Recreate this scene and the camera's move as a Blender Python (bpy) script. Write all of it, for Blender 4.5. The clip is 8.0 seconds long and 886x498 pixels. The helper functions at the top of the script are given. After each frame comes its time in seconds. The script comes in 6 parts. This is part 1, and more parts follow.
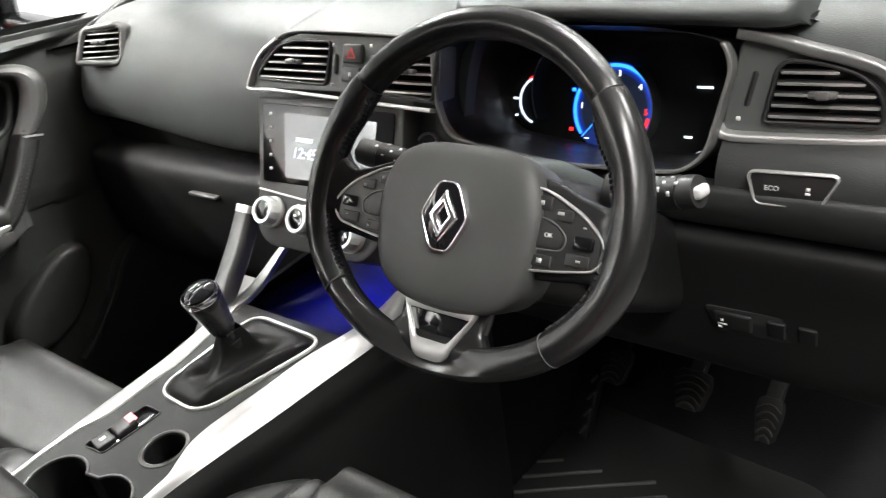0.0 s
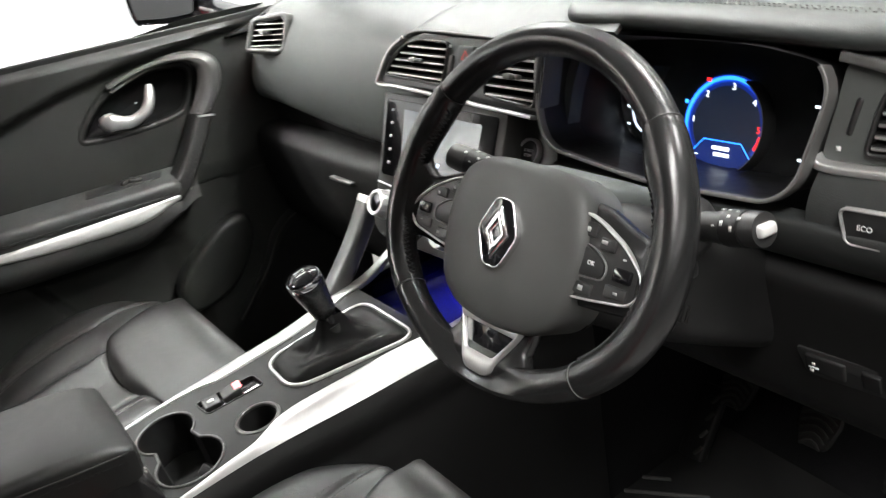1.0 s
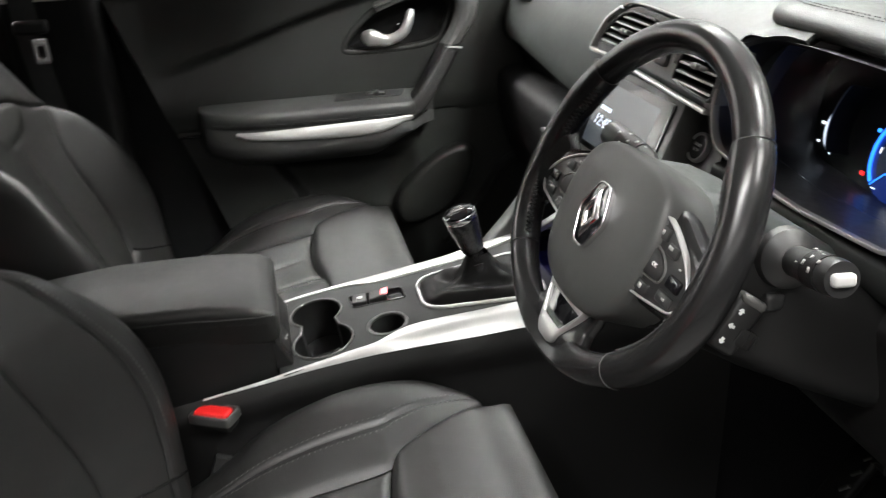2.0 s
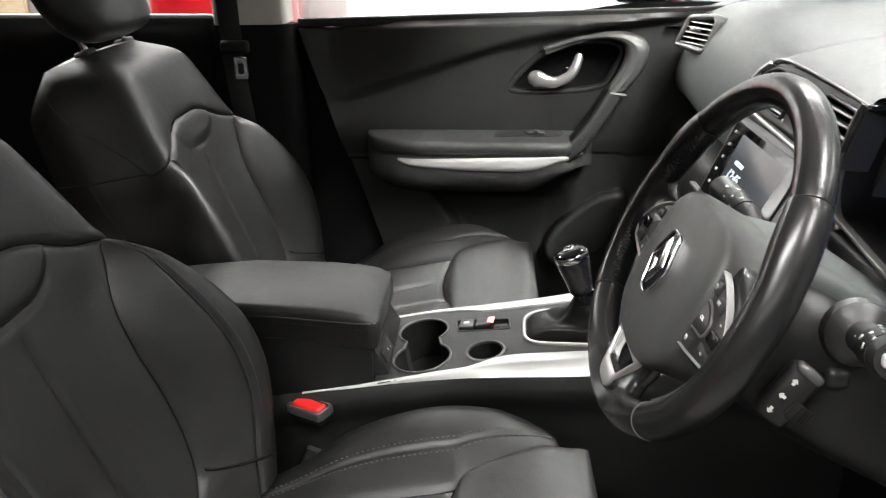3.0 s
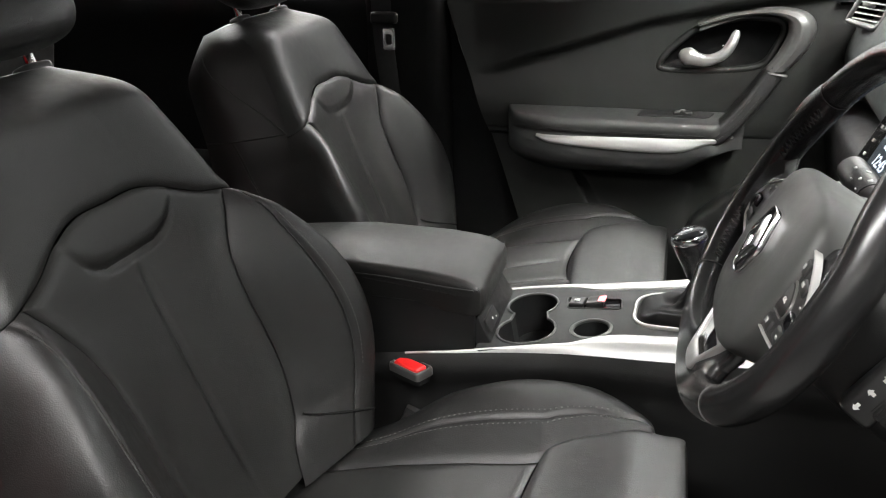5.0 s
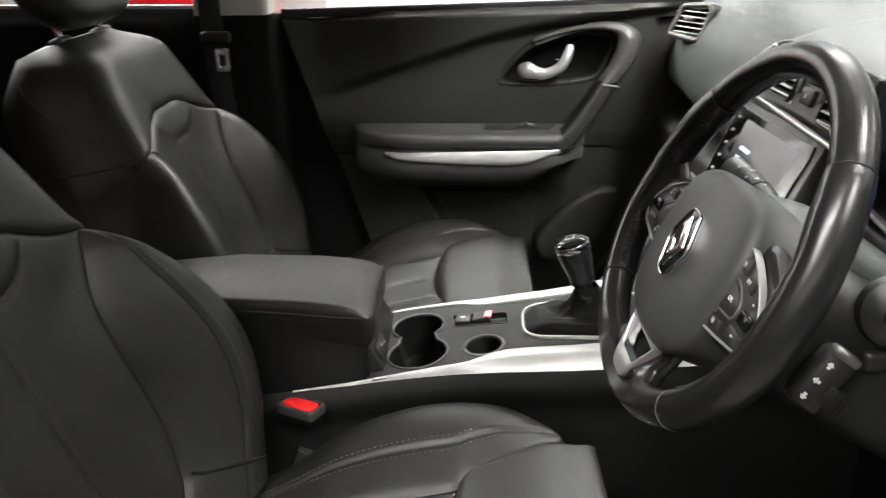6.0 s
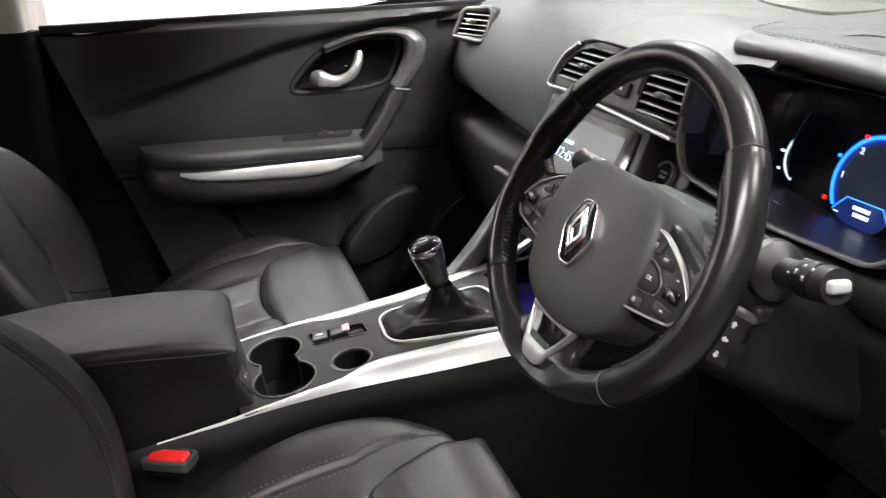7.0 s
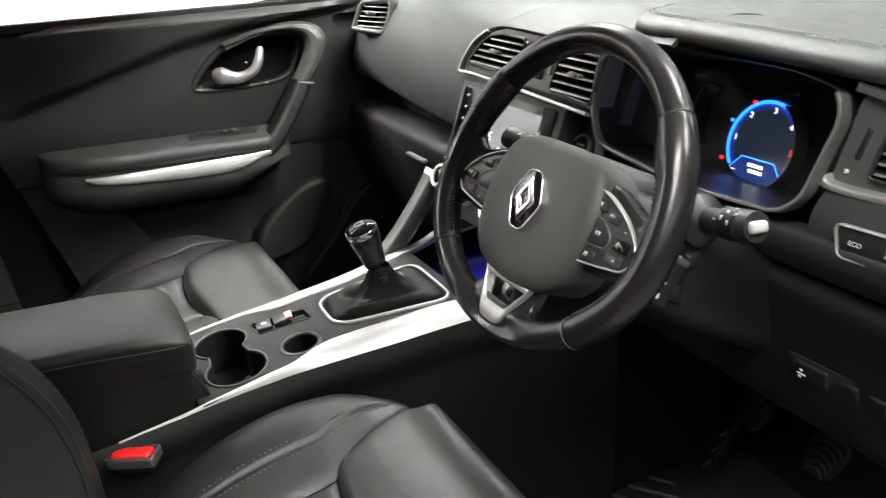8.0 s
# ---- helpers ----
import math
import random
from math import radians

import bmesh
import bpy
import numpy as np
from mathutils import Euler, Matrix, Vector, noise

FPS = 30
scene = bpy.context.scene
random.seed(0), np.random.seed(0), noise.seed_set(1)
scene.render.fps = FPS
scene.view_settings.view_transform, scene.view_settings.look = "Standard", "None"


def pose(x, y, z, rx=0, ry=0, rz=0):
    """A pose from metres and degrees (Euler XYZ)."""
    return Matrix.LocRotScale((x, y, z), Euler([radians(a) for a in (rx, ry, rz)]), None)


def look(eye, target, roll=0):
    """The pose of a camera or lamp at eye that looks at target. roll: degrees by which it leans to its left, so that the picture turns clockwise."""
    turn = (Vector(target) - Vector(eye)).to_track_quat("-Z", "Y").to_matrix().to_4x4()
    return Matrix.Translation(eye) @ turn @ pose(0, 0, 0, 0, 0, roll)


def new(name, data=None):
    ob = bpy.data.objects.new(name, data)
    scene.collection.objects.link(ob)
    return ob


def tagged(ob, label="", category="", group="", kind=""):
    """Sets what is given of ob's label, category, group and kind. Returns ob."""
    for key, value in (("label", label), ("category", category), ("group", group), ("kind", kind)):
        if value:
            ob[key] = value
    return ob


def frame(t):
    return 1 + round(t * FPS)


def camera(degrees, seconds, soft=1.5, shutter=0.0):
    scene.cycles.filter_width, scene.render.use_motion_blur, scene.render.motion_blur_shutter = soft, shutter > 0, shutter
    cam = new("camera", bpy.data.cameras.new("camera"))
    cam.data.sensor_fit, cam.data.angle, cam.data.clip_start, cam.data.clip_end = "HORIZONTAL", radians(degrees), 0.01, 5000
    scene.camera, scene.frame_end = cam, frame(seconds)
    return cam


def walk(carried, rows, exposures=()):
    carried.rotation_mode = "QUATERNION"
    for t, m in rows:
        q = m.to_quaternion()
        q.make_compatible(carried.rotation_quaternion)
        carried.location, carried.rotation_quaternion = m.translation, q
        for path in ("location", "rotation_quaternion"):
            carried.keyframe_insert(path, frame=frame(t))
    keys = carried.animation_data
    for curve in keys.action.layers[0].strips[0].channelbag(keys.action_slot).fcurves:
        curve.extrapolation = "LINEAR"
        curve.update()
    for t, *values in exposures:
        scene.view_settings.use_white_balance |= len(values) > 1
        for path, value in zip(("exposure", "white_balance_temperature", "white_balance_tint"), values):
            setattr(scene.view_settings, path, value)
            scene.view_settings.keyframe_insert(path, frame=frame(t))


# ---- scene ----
cam = camera(58.3, 8.0, soft=1.1, shutter=0.4)
PATH = [
    (0, (0.788, -0.491, 0.911), (-0.41, 0.896, 0.11), -6.7),
    (0.5, (0.818, -0.437, 0.914), (-0.549, 0.779, 0.105), -7.6),
    (1, (0.874, -0.397, 0.929), (-0.652, 0.623, 0.134), -8.1),
    (1.5, (0.956, -0.36, 0.952), (-0.729, 0.388, 0.176), -4.1),
    (2, (0.986, -0.273, 0.945), (-0.778, 0.109, 0.083), -1.9),
    (2.2, (1.008, -0.262, 0.947), (-0.775, 0.024, 0.086), -0.3),
    (3.3, (1.028, -0.124, 0.929), (-0.822, -0.333, 0.198), -0.7),
    (3.5, (1.024, -0.112, 0.923), (-0.817, -0.374, 0.187), -0.5),
    (4, (1.025, -0.088, 0.912), (-0.787, -0.479, 0.161), -0.4),
    (4.2, (1.022, -0.081, 0.91), (-0.776, -0.513, 0.149), -0.3),
    (5.3, (1.019, -0.084, 0.915), (-0.748, -0.596, 0.130), -1.3),
    (5.5, (1.015, -0.099, 0.914), (-0.785, -0.518, 0.149), -0.7),
    (6, (0.994, -0.183, 0.902), (-0.863, -0.229, 0.16), -0.2),
    (6.5, (0.977, -0.27, 0.908), (-0.859, 0.042, 0.18), 0.1),
    (7, (0.967, -0.323, 0.908), (-0.801, 0.254, 0.173), -0.2),
    (7.5, (0.97, -0.367, 0.904), (-0.747, 0.343, 0.162), -0.8),
    (8, (0.994, -0.42, 0.913), (-0.648, 0.436, 0.159), -1.1),
]
walk(cam, [(t, look(eye, target, roll)) for t, eye, target, roll in PATH], [(0, 0.33), (1, 0.27), (2, 0.1), (3.3, 0.3), (4.2, 0.42), (5.3, 0.2), (6.2, 0.0), (7, 0.02), (8, 0.14)])

# World axes: x to the car's right, y ahead, z up from the cabin floor. The showroom floor lies 0.42 below.
GROUND = -0.42

# ---- light: a windowless showroom lit by ceiling panels ----
world = bpy.data.worlds.new("showroom_air")
scene.world = world
world.use_nodes = True
world.node_tree.nodes["Background"].inputs[0].default_value = (0.9, 0.95, 1.0, 1)
world.node_tree.nodes["Background"].inputs[1].default_value = 0.02
CEILING = GROUND + 3.3
PANELS = [(-2.1, 0.2, 0.4, 3.6, 210.0), (1.2, 1.15, 2.2, 0.6, 115.0), (0.2, 3.6, 3.0, 0.5, 18.0), (1.7, -1.3, 0.35, 2.0, 120.0), (4.6, -1.6, 0.4, 4.0, 15.0), (-2.9, -3.6, 0.4, 3.2, 220.0)]
for px, py, pw, pl, power in PANELS:
    lamp = bpy.data.lights.new("ceiling_panel_light", "AREA")
    lamp.shape, lamp.size, lamp.size_y, lamp.energy, lamp.color = "RECTANGLE", pw, pl, power, (1.0, 0.985, 0.96)
    new("ceiling_panel_light", lamp).matrix_world = pose(px, py, CEILING - 0.06)

# ---- shaping ----


def mesh(verts, faces, smooth=True):
    me = bpy.data.meshes.new("shape")
    me.from_pydata([tuple(v) for v in verts], [], faces)
    me.validate()
    bm = bmesh.new()
    bm.from_mesh(me)
    bpy.data.meshes.remove(me)
    bmesh.ops.remove_doubles(bm, verts=bm.verts, dist=1e-6)
    bmesh.ops.recalc_face_normals(bm, faces=bm.faces)
    for f in bm.faces:
        f.smooth = smooth
    return bm


def part(name, bm, material, parent=None, label="", sharp=35):
    """Links a bmesh as one mesh object under a thing or a part."""
    me = bpy.data.meshes.new(name)
    bm.to_mesh(me)
    bm.free()
    me.materials.append(material)
    if sharp:
        me.set_sharp_from_angle(angle=radians(sharp))
    ob = new(name, me)
    if parent is not None:
        ob.parent = parent
    if label:
        ob["label"] = label
    return ob


def thing(name, label, category, group="", kind=""):
    return tagged(new(name), label, category, group, kind)


def moved(bm, m):
    bmesh.ops.transform(bm, matrix=m, verts=bm.verts)
    return bm


def both(*bms):
    """One bmesh out of several pieces of the same part."""
    out = bmesh.new()
    for b in bms:
        me = bpy.data.meshes.new("tmp")
        b.to_mesh(me)
        b.free()
        out.from_mesh(me)
        bpy.data.meshes.remove(me)
    return out


def box(sx, sy, sz, r=0.003, seg=3, m=Matrix()):
    bm = bmesh.new()
    bmesh.ops.create_cube(bm, size=1.0)
    bmesh.ops.scale(bm, vec=(sx, sy, sz), verts=bm.verts)
    if r:
        bmesh.ops.bevel(bm, geom=bm.edges[:], offset=min(r, 0.49 * min(sx, sy, sz)), segments=seg, profile=0.5, affect="EDGES")
    for f in bm.faces:
        f.smooth = True
    return moved(bm, m)


def spline(pts, n=8, closed=False):
    """Points on a smooth curve through pts."""
    p = [Vector(v) for v in pts]
    k = len(p)
    out = []
    for i in range(k if closed else k - 1):
        if closed:
            a, b, c, d = p[i - 1], p[i], p[(i + 1) % k], p[(i + 2) % k]
        else:
            b, c = p[i], p[i + 1]
            a = p[i - 1] if i else b * 2 - c
            d = p[i + 2] if i + 2 < k else c * 2 - b
        for j in range(n):
            t = j / n
            out.append(0.5 * (2 * b + (c - a) * t + (2 * a - 5 * b + 4 * c - d) * t * t + (3 * b - a - 3 * c + d) * t ** 3))
    if not closed:
        out.append(p[-1])
    return out


def rounded(poly, r, n=5):
    """A 2D outline with its corners rounded; r: one radius, or one for each corner."""
    out = []
    k = len(poly)
    for i in range(k):
        p, a, b = Vector(poly[i]), Vector(poly[i - 1]), Vector(poly[(i + 1) % k])
        ra = r[i] if isinstance(r, (list, tuple)) else r
        u, v = (a - p), (b - p)
        d = min(ra, 0.48 * u.length, 0.48 * v.length)
        s, e = p + u.normalized() * d, p + v.normalized() * d
        for j in range(n + 1):
            t = j / n
            out.append(s * (1 - t) ** 2 + p * 2 * t * (1 - t) + e * t * t)
    return out


def plate(outline, z0, z1, bevel=0.0, m=Matrix(), seg=2):
    """A flat piece with that 2D outline, from z0 to z1, its edges rounded towards z1; laid by m."""
    pts = [Vector((p[0], p[1])) for p in outline]
    k = len(pts)
    area = sum(pts[i - 1].x * pts[i].y - pts[i].x * pts[i - 1].y for i in range(k))
    if area < 0:
        pts.reverse()
    nrm = []
    for i in range(k):
        e1, e2 = (pts[i] - pts[i - 1]).normalized(), (pts[(i + 1) % k] - pts[i]).normalized()
        w = Vector((e1.y + e2.y, -e1.x - e2.x))
        w = w.normalized() / max(0.5, math.cos(e1.angle(e2, 0) / 2)) if w.length > 1e-6 else Vector((e1.y, -e1.x))
        nrm.append(w)
    rings = [(0, z0)]
    sgn = 1 if z1 > z0 else -1
    if bevel:
        for j in range(seg + 1):
            a = math.pi / 2 * j / seg
            rings.append((bevel * (1 - math.cos(a)), z1 - sgn * bevel * (1 - math.sin(a))))
    else:
        rings.append((0, z1))
    verts, faces = [], []
    for inset, z in rings:
        verts += [(p.x - q.x * inset, p.y - q.y * inset, z) for p, q in zip(pts, nrm)]
    for j in range(len(rings) - 1):
        for i in range(k):
            faces.append((j * k + i, j * k + (i + 1) % k, (j + 1) * k + (i + 1) % k, (j + 1) * k + i))
    faces += [tuple(range(k)), tuple((len(rings) - 1) * k + i for i in range(k))]
    return moved(mesh(verts, faces), m)


def ring_plate(outer, inner, z0, z1, bevel=0.0, m=Matrix()):
    """A frame between two outlines with equally many points, raised from z0 to z1 with rounded edges."""
    o, i_ = [Vector((p[0], p[1])) for p in outer], [Vector((p[0], p[1])) for p in inner]
    k = len(o)
    b = bevel
    verts, faces = [], []
    prof = [(0, z0), (0, z1 - b), (0.15, z1 - 0.3 * b), (0.35, z1), (0.65, z1), (0.85, z1 - 0.3 * b), (1, z1 - b), (1, z0)] if b else [(0, z0), (0, z1), (1, z1), (1, z0)]
    for s, z in prof:
        verts += [(*(p.lerp(q, s)), z) for p, q in zip(o, i_)]
    n = len(prof)
    for j in range(n):
        for i in range(k):
            a, c = j, (j + 1) % n
            faces.append((a * k + i, a * k + (i + 1) % k, c * k + (i + 1) % k, c * k + i))
    return moved(mesh(verts, faces), m)


def grown(outline, d):
    """A 2D outline grown by d (shrunk: minus)."""
    pts = [Vector((p[0], p[1])) for p in outline]
    k = len(pts)
    area = sum(pts[i - 1].x * pts[i].y - pts[i].x * pts[i - 1].y for i in range(k))
    s = 1 if area > 0 else -1
    out = []
    for i in range(k):
        e1, e2 = pts[i] - pts[i - 1], pts[(i + 1) % k] - pts[i]
        w = Vector((0, 0))
        for e in (e1, e2):
            if e.length > 1e-9:
                w += Vector((e.y, -e.x)).normalized() * s
        out.append(pts[i] + (w.normalized() * d if w.length > 1e-9 else w))
    return out


def sweep(path, profile, closed=False, up=(0, 0, 1), cap=True, scale=None):
    """A profile (2D: sideways, upwards) carried along a path; scale: a width and height for each point."""
    p = [Vector(v) for v in path]
    k, n = len(p), len(profile)
    verts, faces = [], []
    for i in range(k):
        t = (p[(i + 1) % k] - p[i - 1]) if closed else (p[min(i + 1, k - 1)] - p[max(i - 1, 0)])
        t.normalize()
        side = t.cross(Vector(up)).normalized()
        top = side.cross(t)
        sx, sz = scale[i] if scale else (1, 1)
        verts += [p[i] + side * (a * sx) + top * (b * sz) for a, b in profile]
    for i in range(k if closed else k - 1):
        j = (i + 1) % k
        for a in range(n):
            b = (a + 1) % n
            faces.append((i * n + a, i * n + b, j * n + b, j * n + a))
    if cap and not closed:
        faces += [tuple(range(n)), tuple((k - 1) * n + a for a in range(n))]
    return mesh(verts, faces)


def circle(r, n=16, rz=None, cx=0.0, cy=0.0):
    return [(cx + r * math.cos(2 * math.pi * i / n), cy + (rz or r) * math.sin(2 * math.pi * i / n)) for i in range(n)]


def loft(rings, cap=True, closed=True):
    n = len(rings[0])
    verts = [v for r in rings for v in r]
    faces = []
    for j in range(len(rings) - 1):
        for i in range(n if closed else n - 1):
            k = (i + 1) % n
            faces.append((j * n + i, j * n + k, (j + 1) * n + k, (j + 1) * n + i))
    if cap:
        faces += [tuple(range(n)), tuple((len(rings) - 1) * n + i for i in range(n))]
    return mesh(verts, faces)


def lathe(prof, n=24, m=Matrix(), cap=True):
    """Profile of (radius, height) turned about z."""
    return moved(loft([[(r * math.cos(2 * math.pi * i / n), r * math.sin(2 * math.pi * i / n), z) for i in range(n)] for r, z in prof], cap), m)


def sheet(fn, nu, nv, thick=0.0):
    """The surface fn(s, t), s and t from 0 to 1; thick: a second skin that far along -normal, closed at its edges."""
    P = [[Vector(fn(i / nu, j / nv)) for i in range(nu + 1)] for j in range(nv + 1)]
    verts = [p for row in P for p in row]
    w = nu + 1
    faces = [(j * w + i, j * w + i + 1, (j + 1) * w + i + 1, (j + 1) * w + i) for j in range(nv) for i in range(nu)]
    if thick:
        N = []
        for j in range(nv + 1):
            for i in range(nu + 1):
                du = P[j][min(i + 1, nu)] - P[j][max(i - 1, 0)]
                dv = P[min(j + 1, nv)][i] - P[max(j - 1, 0)][i]
                q = du.cross(dv)
                N.append(q.normalized() if q.length > 1e-12 else Vector((0, 0, 1)))
        k = len(verts)
        verts = verts + [v - q * thick for v, q in zip(verts, N)]
        faces += [tuple(k + a for a in reversed(f)) for f in faces]
        edge = [i for i in range(w)] + [j * w + nu for j in range(1, nv + 1)] + [nv * w + i for i in range(nu - 1, -1, -1)] + [j * w for j in range(nv - 1, 0, -1)]
        faces += [(edge[i], edge[(i + 1) % len(edge)], k + edge[(i + 1) % len(edge)], k + edge[i]) for i in range(len(edge))]
    return mesh(verts, faces)


def hole_plate(outline, holes, z0, z1, m):
    """A flat panel with holes through it."""
    bm = bmesh.new()
    loops = []
    for o in [outline] + holes:
        vs = [bm.verts.new((p[0], p[1], z1)) for p in o]
        loops.append([bm.edges.new((vs[i - 1], vs[i])) for i in range(len(vs))])
    res = bmesh.ops.triangle_fill(bm, edges=[e for lp in loops for e in lp], use_beauty=True, use_dissolve=False)
    bmesh.ops.recalc_face_normals(bm, faces=bm.faces)
    up = sum(f.normal.z for f in bm.faces)
    if up < 0:
        bmesh.ops.reverse_faces(bm, faces=bm.faces)
    ext = bmesh.ops.extrude_face_region(bm, geom=bm.faces[:])
    bmesh.ops.translate(bm, verts=[v for v in ext["geom"] if isinstance(v, bmesh.types.BMVert)], vec=(0, 0, z0 - z1))
    bmesh.ops.recalc_face_normals(bm, faces=bm.faces)
    return moved(bm, m)


def step(a, b, x):
    t = max(0.0, min(1.0, (x - a) / (b - a)))
    return t * t * (3 - 2 * t)


def mix(a, b, t):
    return a + (b - a) * t


def along(table, x):
    """Linear look-up in (key, value) pairs."""
    return float(np.interp(x, [k for k, _ in table], [v for _, v in table]))


def smooth_table(table, n=6):
    """A look-up table made finer along a smooth curve."""
    return [(p.x, p.y) for p in spline([(k, v, 0) for k, v in table], n)]


def stitches(path, normal, parent, name="stitching", step_len=0.006, gap=0.003, r=0.0006, lift=0.0004, mat=None):
    """A run of short thread stitches along a path; one part."""
    p = [Vector(v) for v in path]
    verts, faces = [], []
    seg = []
    acc = 0.0
    for a, b in zip(p, p[1:]):
        L = (b - a).length
        if L < 1e-9:
            continue
        d = (b - a) / L
        s = -acc
        while s + step_len < L + 1e-9 or s < L:
            if s >= 0:
                seg.append((a + d * s, a + d * min(L, s + step_len - gap), d))
            s += step_len
        acc = L - s if s < L else 0.0
        acc = (L + acc) % step_len
    nrm = Vector(normal).normalized()
    for a, b, d in seg:
        if (b - a).length < 1e-4:
            continue
        side = d.cross(nrm).normalized() * r
        k = len(verts)
        for q in (a, b):
            for o in (side, nrm * (r + lift), -side):
                verts.append(q + o)
        faces += [(k, k + 1, k + 4, k + 3), (k + 1, k + 2, k + 5, k + 4), (k, k + 2, k + 1), (k + 3, k + 4, k + 5)]
    return part(name, mesh(verts, faces, False), mat, parent, sharp=0)


# ---- materials ----


def material(name, color, rough=0.5, metal=0.0, grain=0.0, scale=400.0, vary=0.15, kind="noise", spec=0.5, coat=0.0, big=9.0, worn=0.08, wrinkle=0.0):
    """Base colour with slow and fine variation, roughness that varies with it, and a grain bump (metres high: grain)."""
    mt = bpy.data.materials.new(name)
    mt.use_nodes = True
    nt = mt.node_tree
    b = nt.nodes["Principled BSDF"]
    b.inputs["Metallic"].default_value = metal
    b.inputs["Specular IOR Level"].default_value = spec
    b.inputs["Coat Weight"].default_value = coat
    b.inputs["Coat Roughness"].default_value = 0.05
    co = nt.nodes.new("ShaderNodeTexCoord")
    slow = nt.nodes.new("ShaderNodeTexNoise")
    slow.inputs["Scale"].default_value, slow.inputs["Detail"].default_value = big, 4
    nt.links.new(co.outputs["Object"], slow.inputs["Vector"])
    fine = nt.nodes.new("ShaderNodeTexNoise")
    fine.inputs["Scale"].default_value, fine.inputs["Detail"].default_value = 90, 3
    nt.links.new(co.outputs["Object"], fine.inputs["Vector"])
    mixf = nt.nodes.new("ShaderNodeMath")
    mixf.operation = "ADD"
    nt.links.new(slow.outputs["Fac"], mixf.inputs[0])
    nt.links.new(fine.outputs["Fac"], mixf.inputs[1])
    ramp = nt.nodes.new("ShaderNodeMapRange")
    ramp.inputs["From Min"].default_value, ramp.inputs["From Max"].default_value = 0.6, 1.4
    ramp.inputs["To Min"].default_value, ramp.inputs["To Max"].default_value = 1 - vary, 1 + vary
    nt.links.new(mixf.outputs[0], ramp.inputs["Value"])
    mul = nt.nodes.new("ShaderNodeVectorMath")
    mul.operation = "SCALE"
    mul.inputs[0].default_value = color
    nt.links.new(ramp.outputs[0], mul.inputs["Scale"])
    nt.links.new(mul.outputs[0], b.inputs["Base Color"])
    rr = nt.nodes.new("ShaderNodeMapRange")
    rr.inputs["From Min"].default_value, rr.inputs["From Max"].default_value = 0.6, 1.4
    rr.inputs["To Min"].default_value, rr.inputs["To Max"].default_value = max(0.02, rough - worn), min(1.0, rough + worn)
    nt.links.new(mixf.outputs[0], rr.inputs["Value"])
    nt.links.new(rr.outputs[0], b.inputs["Roughness"])
    if grain:
        tex = nt.nodes.new("ShaderNodeTexVoronoi" if kind == "voronoi" else "ShaderNodeTexNoise")
        tex.inputs["Scale"].default_value = scale
        nt.links.new(co.outputs["Object"], tex.inputs["Vector"])
        bump = nt.nodes.new("ShaderNodeBump")
        bump.inputs["Distance"].default_value = grain
        bump.inputs["Strength"].default_value = 0.6
        nt.links.new(tex.outputs["Distance" if kind == "voronoi" else "Fac"], bump.inputs["Height"])
        nt.links.new(bump.outputs[0], b.inputs["Normal"])
        if wrinkle:
            soft = nt.nodes.new("ShaderNodeTexNoise")
            soft.inputs["Scale"].default_value, soft.inputs["Detail"].default_value, soft.inputs["Distortion"].default_value = 22.0, 3, 0.8
            nt.links.new(co.outputs["Object"], soft.inputs["Vector"])
            dent = nt.nodes.new("ShaderNodeBump")
            dent.inputs["Distance"].default_value = wrinkle
            nt.links.new(soft.outputs["Fac"], dent.inputs["Height"])
            nt.links.new(dent.outputs[0], bump.inputs["Normal"])
    return mt


def glowing(name, color, strength):
    mt = bpy.data.materials.new(name)
    mt.use_nodes = True
    b = mt.node_tree.nodes["Principled BSDF"]
    b.inputs["Base Color"].default_value = (0.01, 0.01, 0.01, 1)
    b.inputs["Emission Color"].default_value = (*color, 1)
    b.inputs["Emission Strength"].default_value = strength
    return mt


def glass(name, color=(1, 1, 1), rough=0.0):
    mt = bpy.data.materials.new(name)
    mt.use_nodes = True
    b = mt.node_tree.nodes["Principled BSDF"]
    b.inputs["Base Color"].default_value = (*color, 1)
    b.inputs["Transmission Weight"].default_value = 1.0
    b.inputs["Roughness"].default_value = rough
    b.inputs["IOR"].default_value = 1.05
    return mt


LEATHER = material("black_seat_leather", (0.0125, 0.0125, 0.0120), 0.42, grain=0.00026, scale=800, kind="voronoi", vary=0.12, spec=0.45, wrinkle=0.0009)
LEATHER_SIDE = material("black_bolster_leather", (0.0122, 0.0120, 0.0118), 0.40, grain=0.00026, scale=800, kind="voronoi", vary=0.12, spec=0.45, wrinkle=0.0009)
RIM_LEATHER = material("worn_black_wheel_leather", (0.011, 0.011, 0.0112), 0.27, grain=0.0, vary=0.06, worn=0.0)
PAD = material("soft_black_airbag_plastic", (0.042, 0.043, 0.041), 0.50, grain=0.0002, scale=1500, vary=0.08)
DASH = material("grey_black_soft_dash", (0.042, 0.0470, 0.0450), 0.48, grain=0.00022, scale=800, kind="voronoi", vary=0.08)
# darker copy of the dash plastic: shade of the lower panels put into colour
DASH_SHADED = material("shaded_lower_dash", (0.020, 0.0215, 0.0208), 0.48, grain=0.00022, scale=800, kind="voronoi", vary=0.08)
HARD = material("black_hard_plastic", (0.0085, 0.0085, 0.0085), 0.46, spec=0.3, grain=0.0004, scale=900, vary=0.1)
ARM_PAD = material("black_padded_armrest_skin", (0.046, 0.047, 0.046), 0.42, grain=0.0002, scale=800, kind="voronoi", vary=0.1)
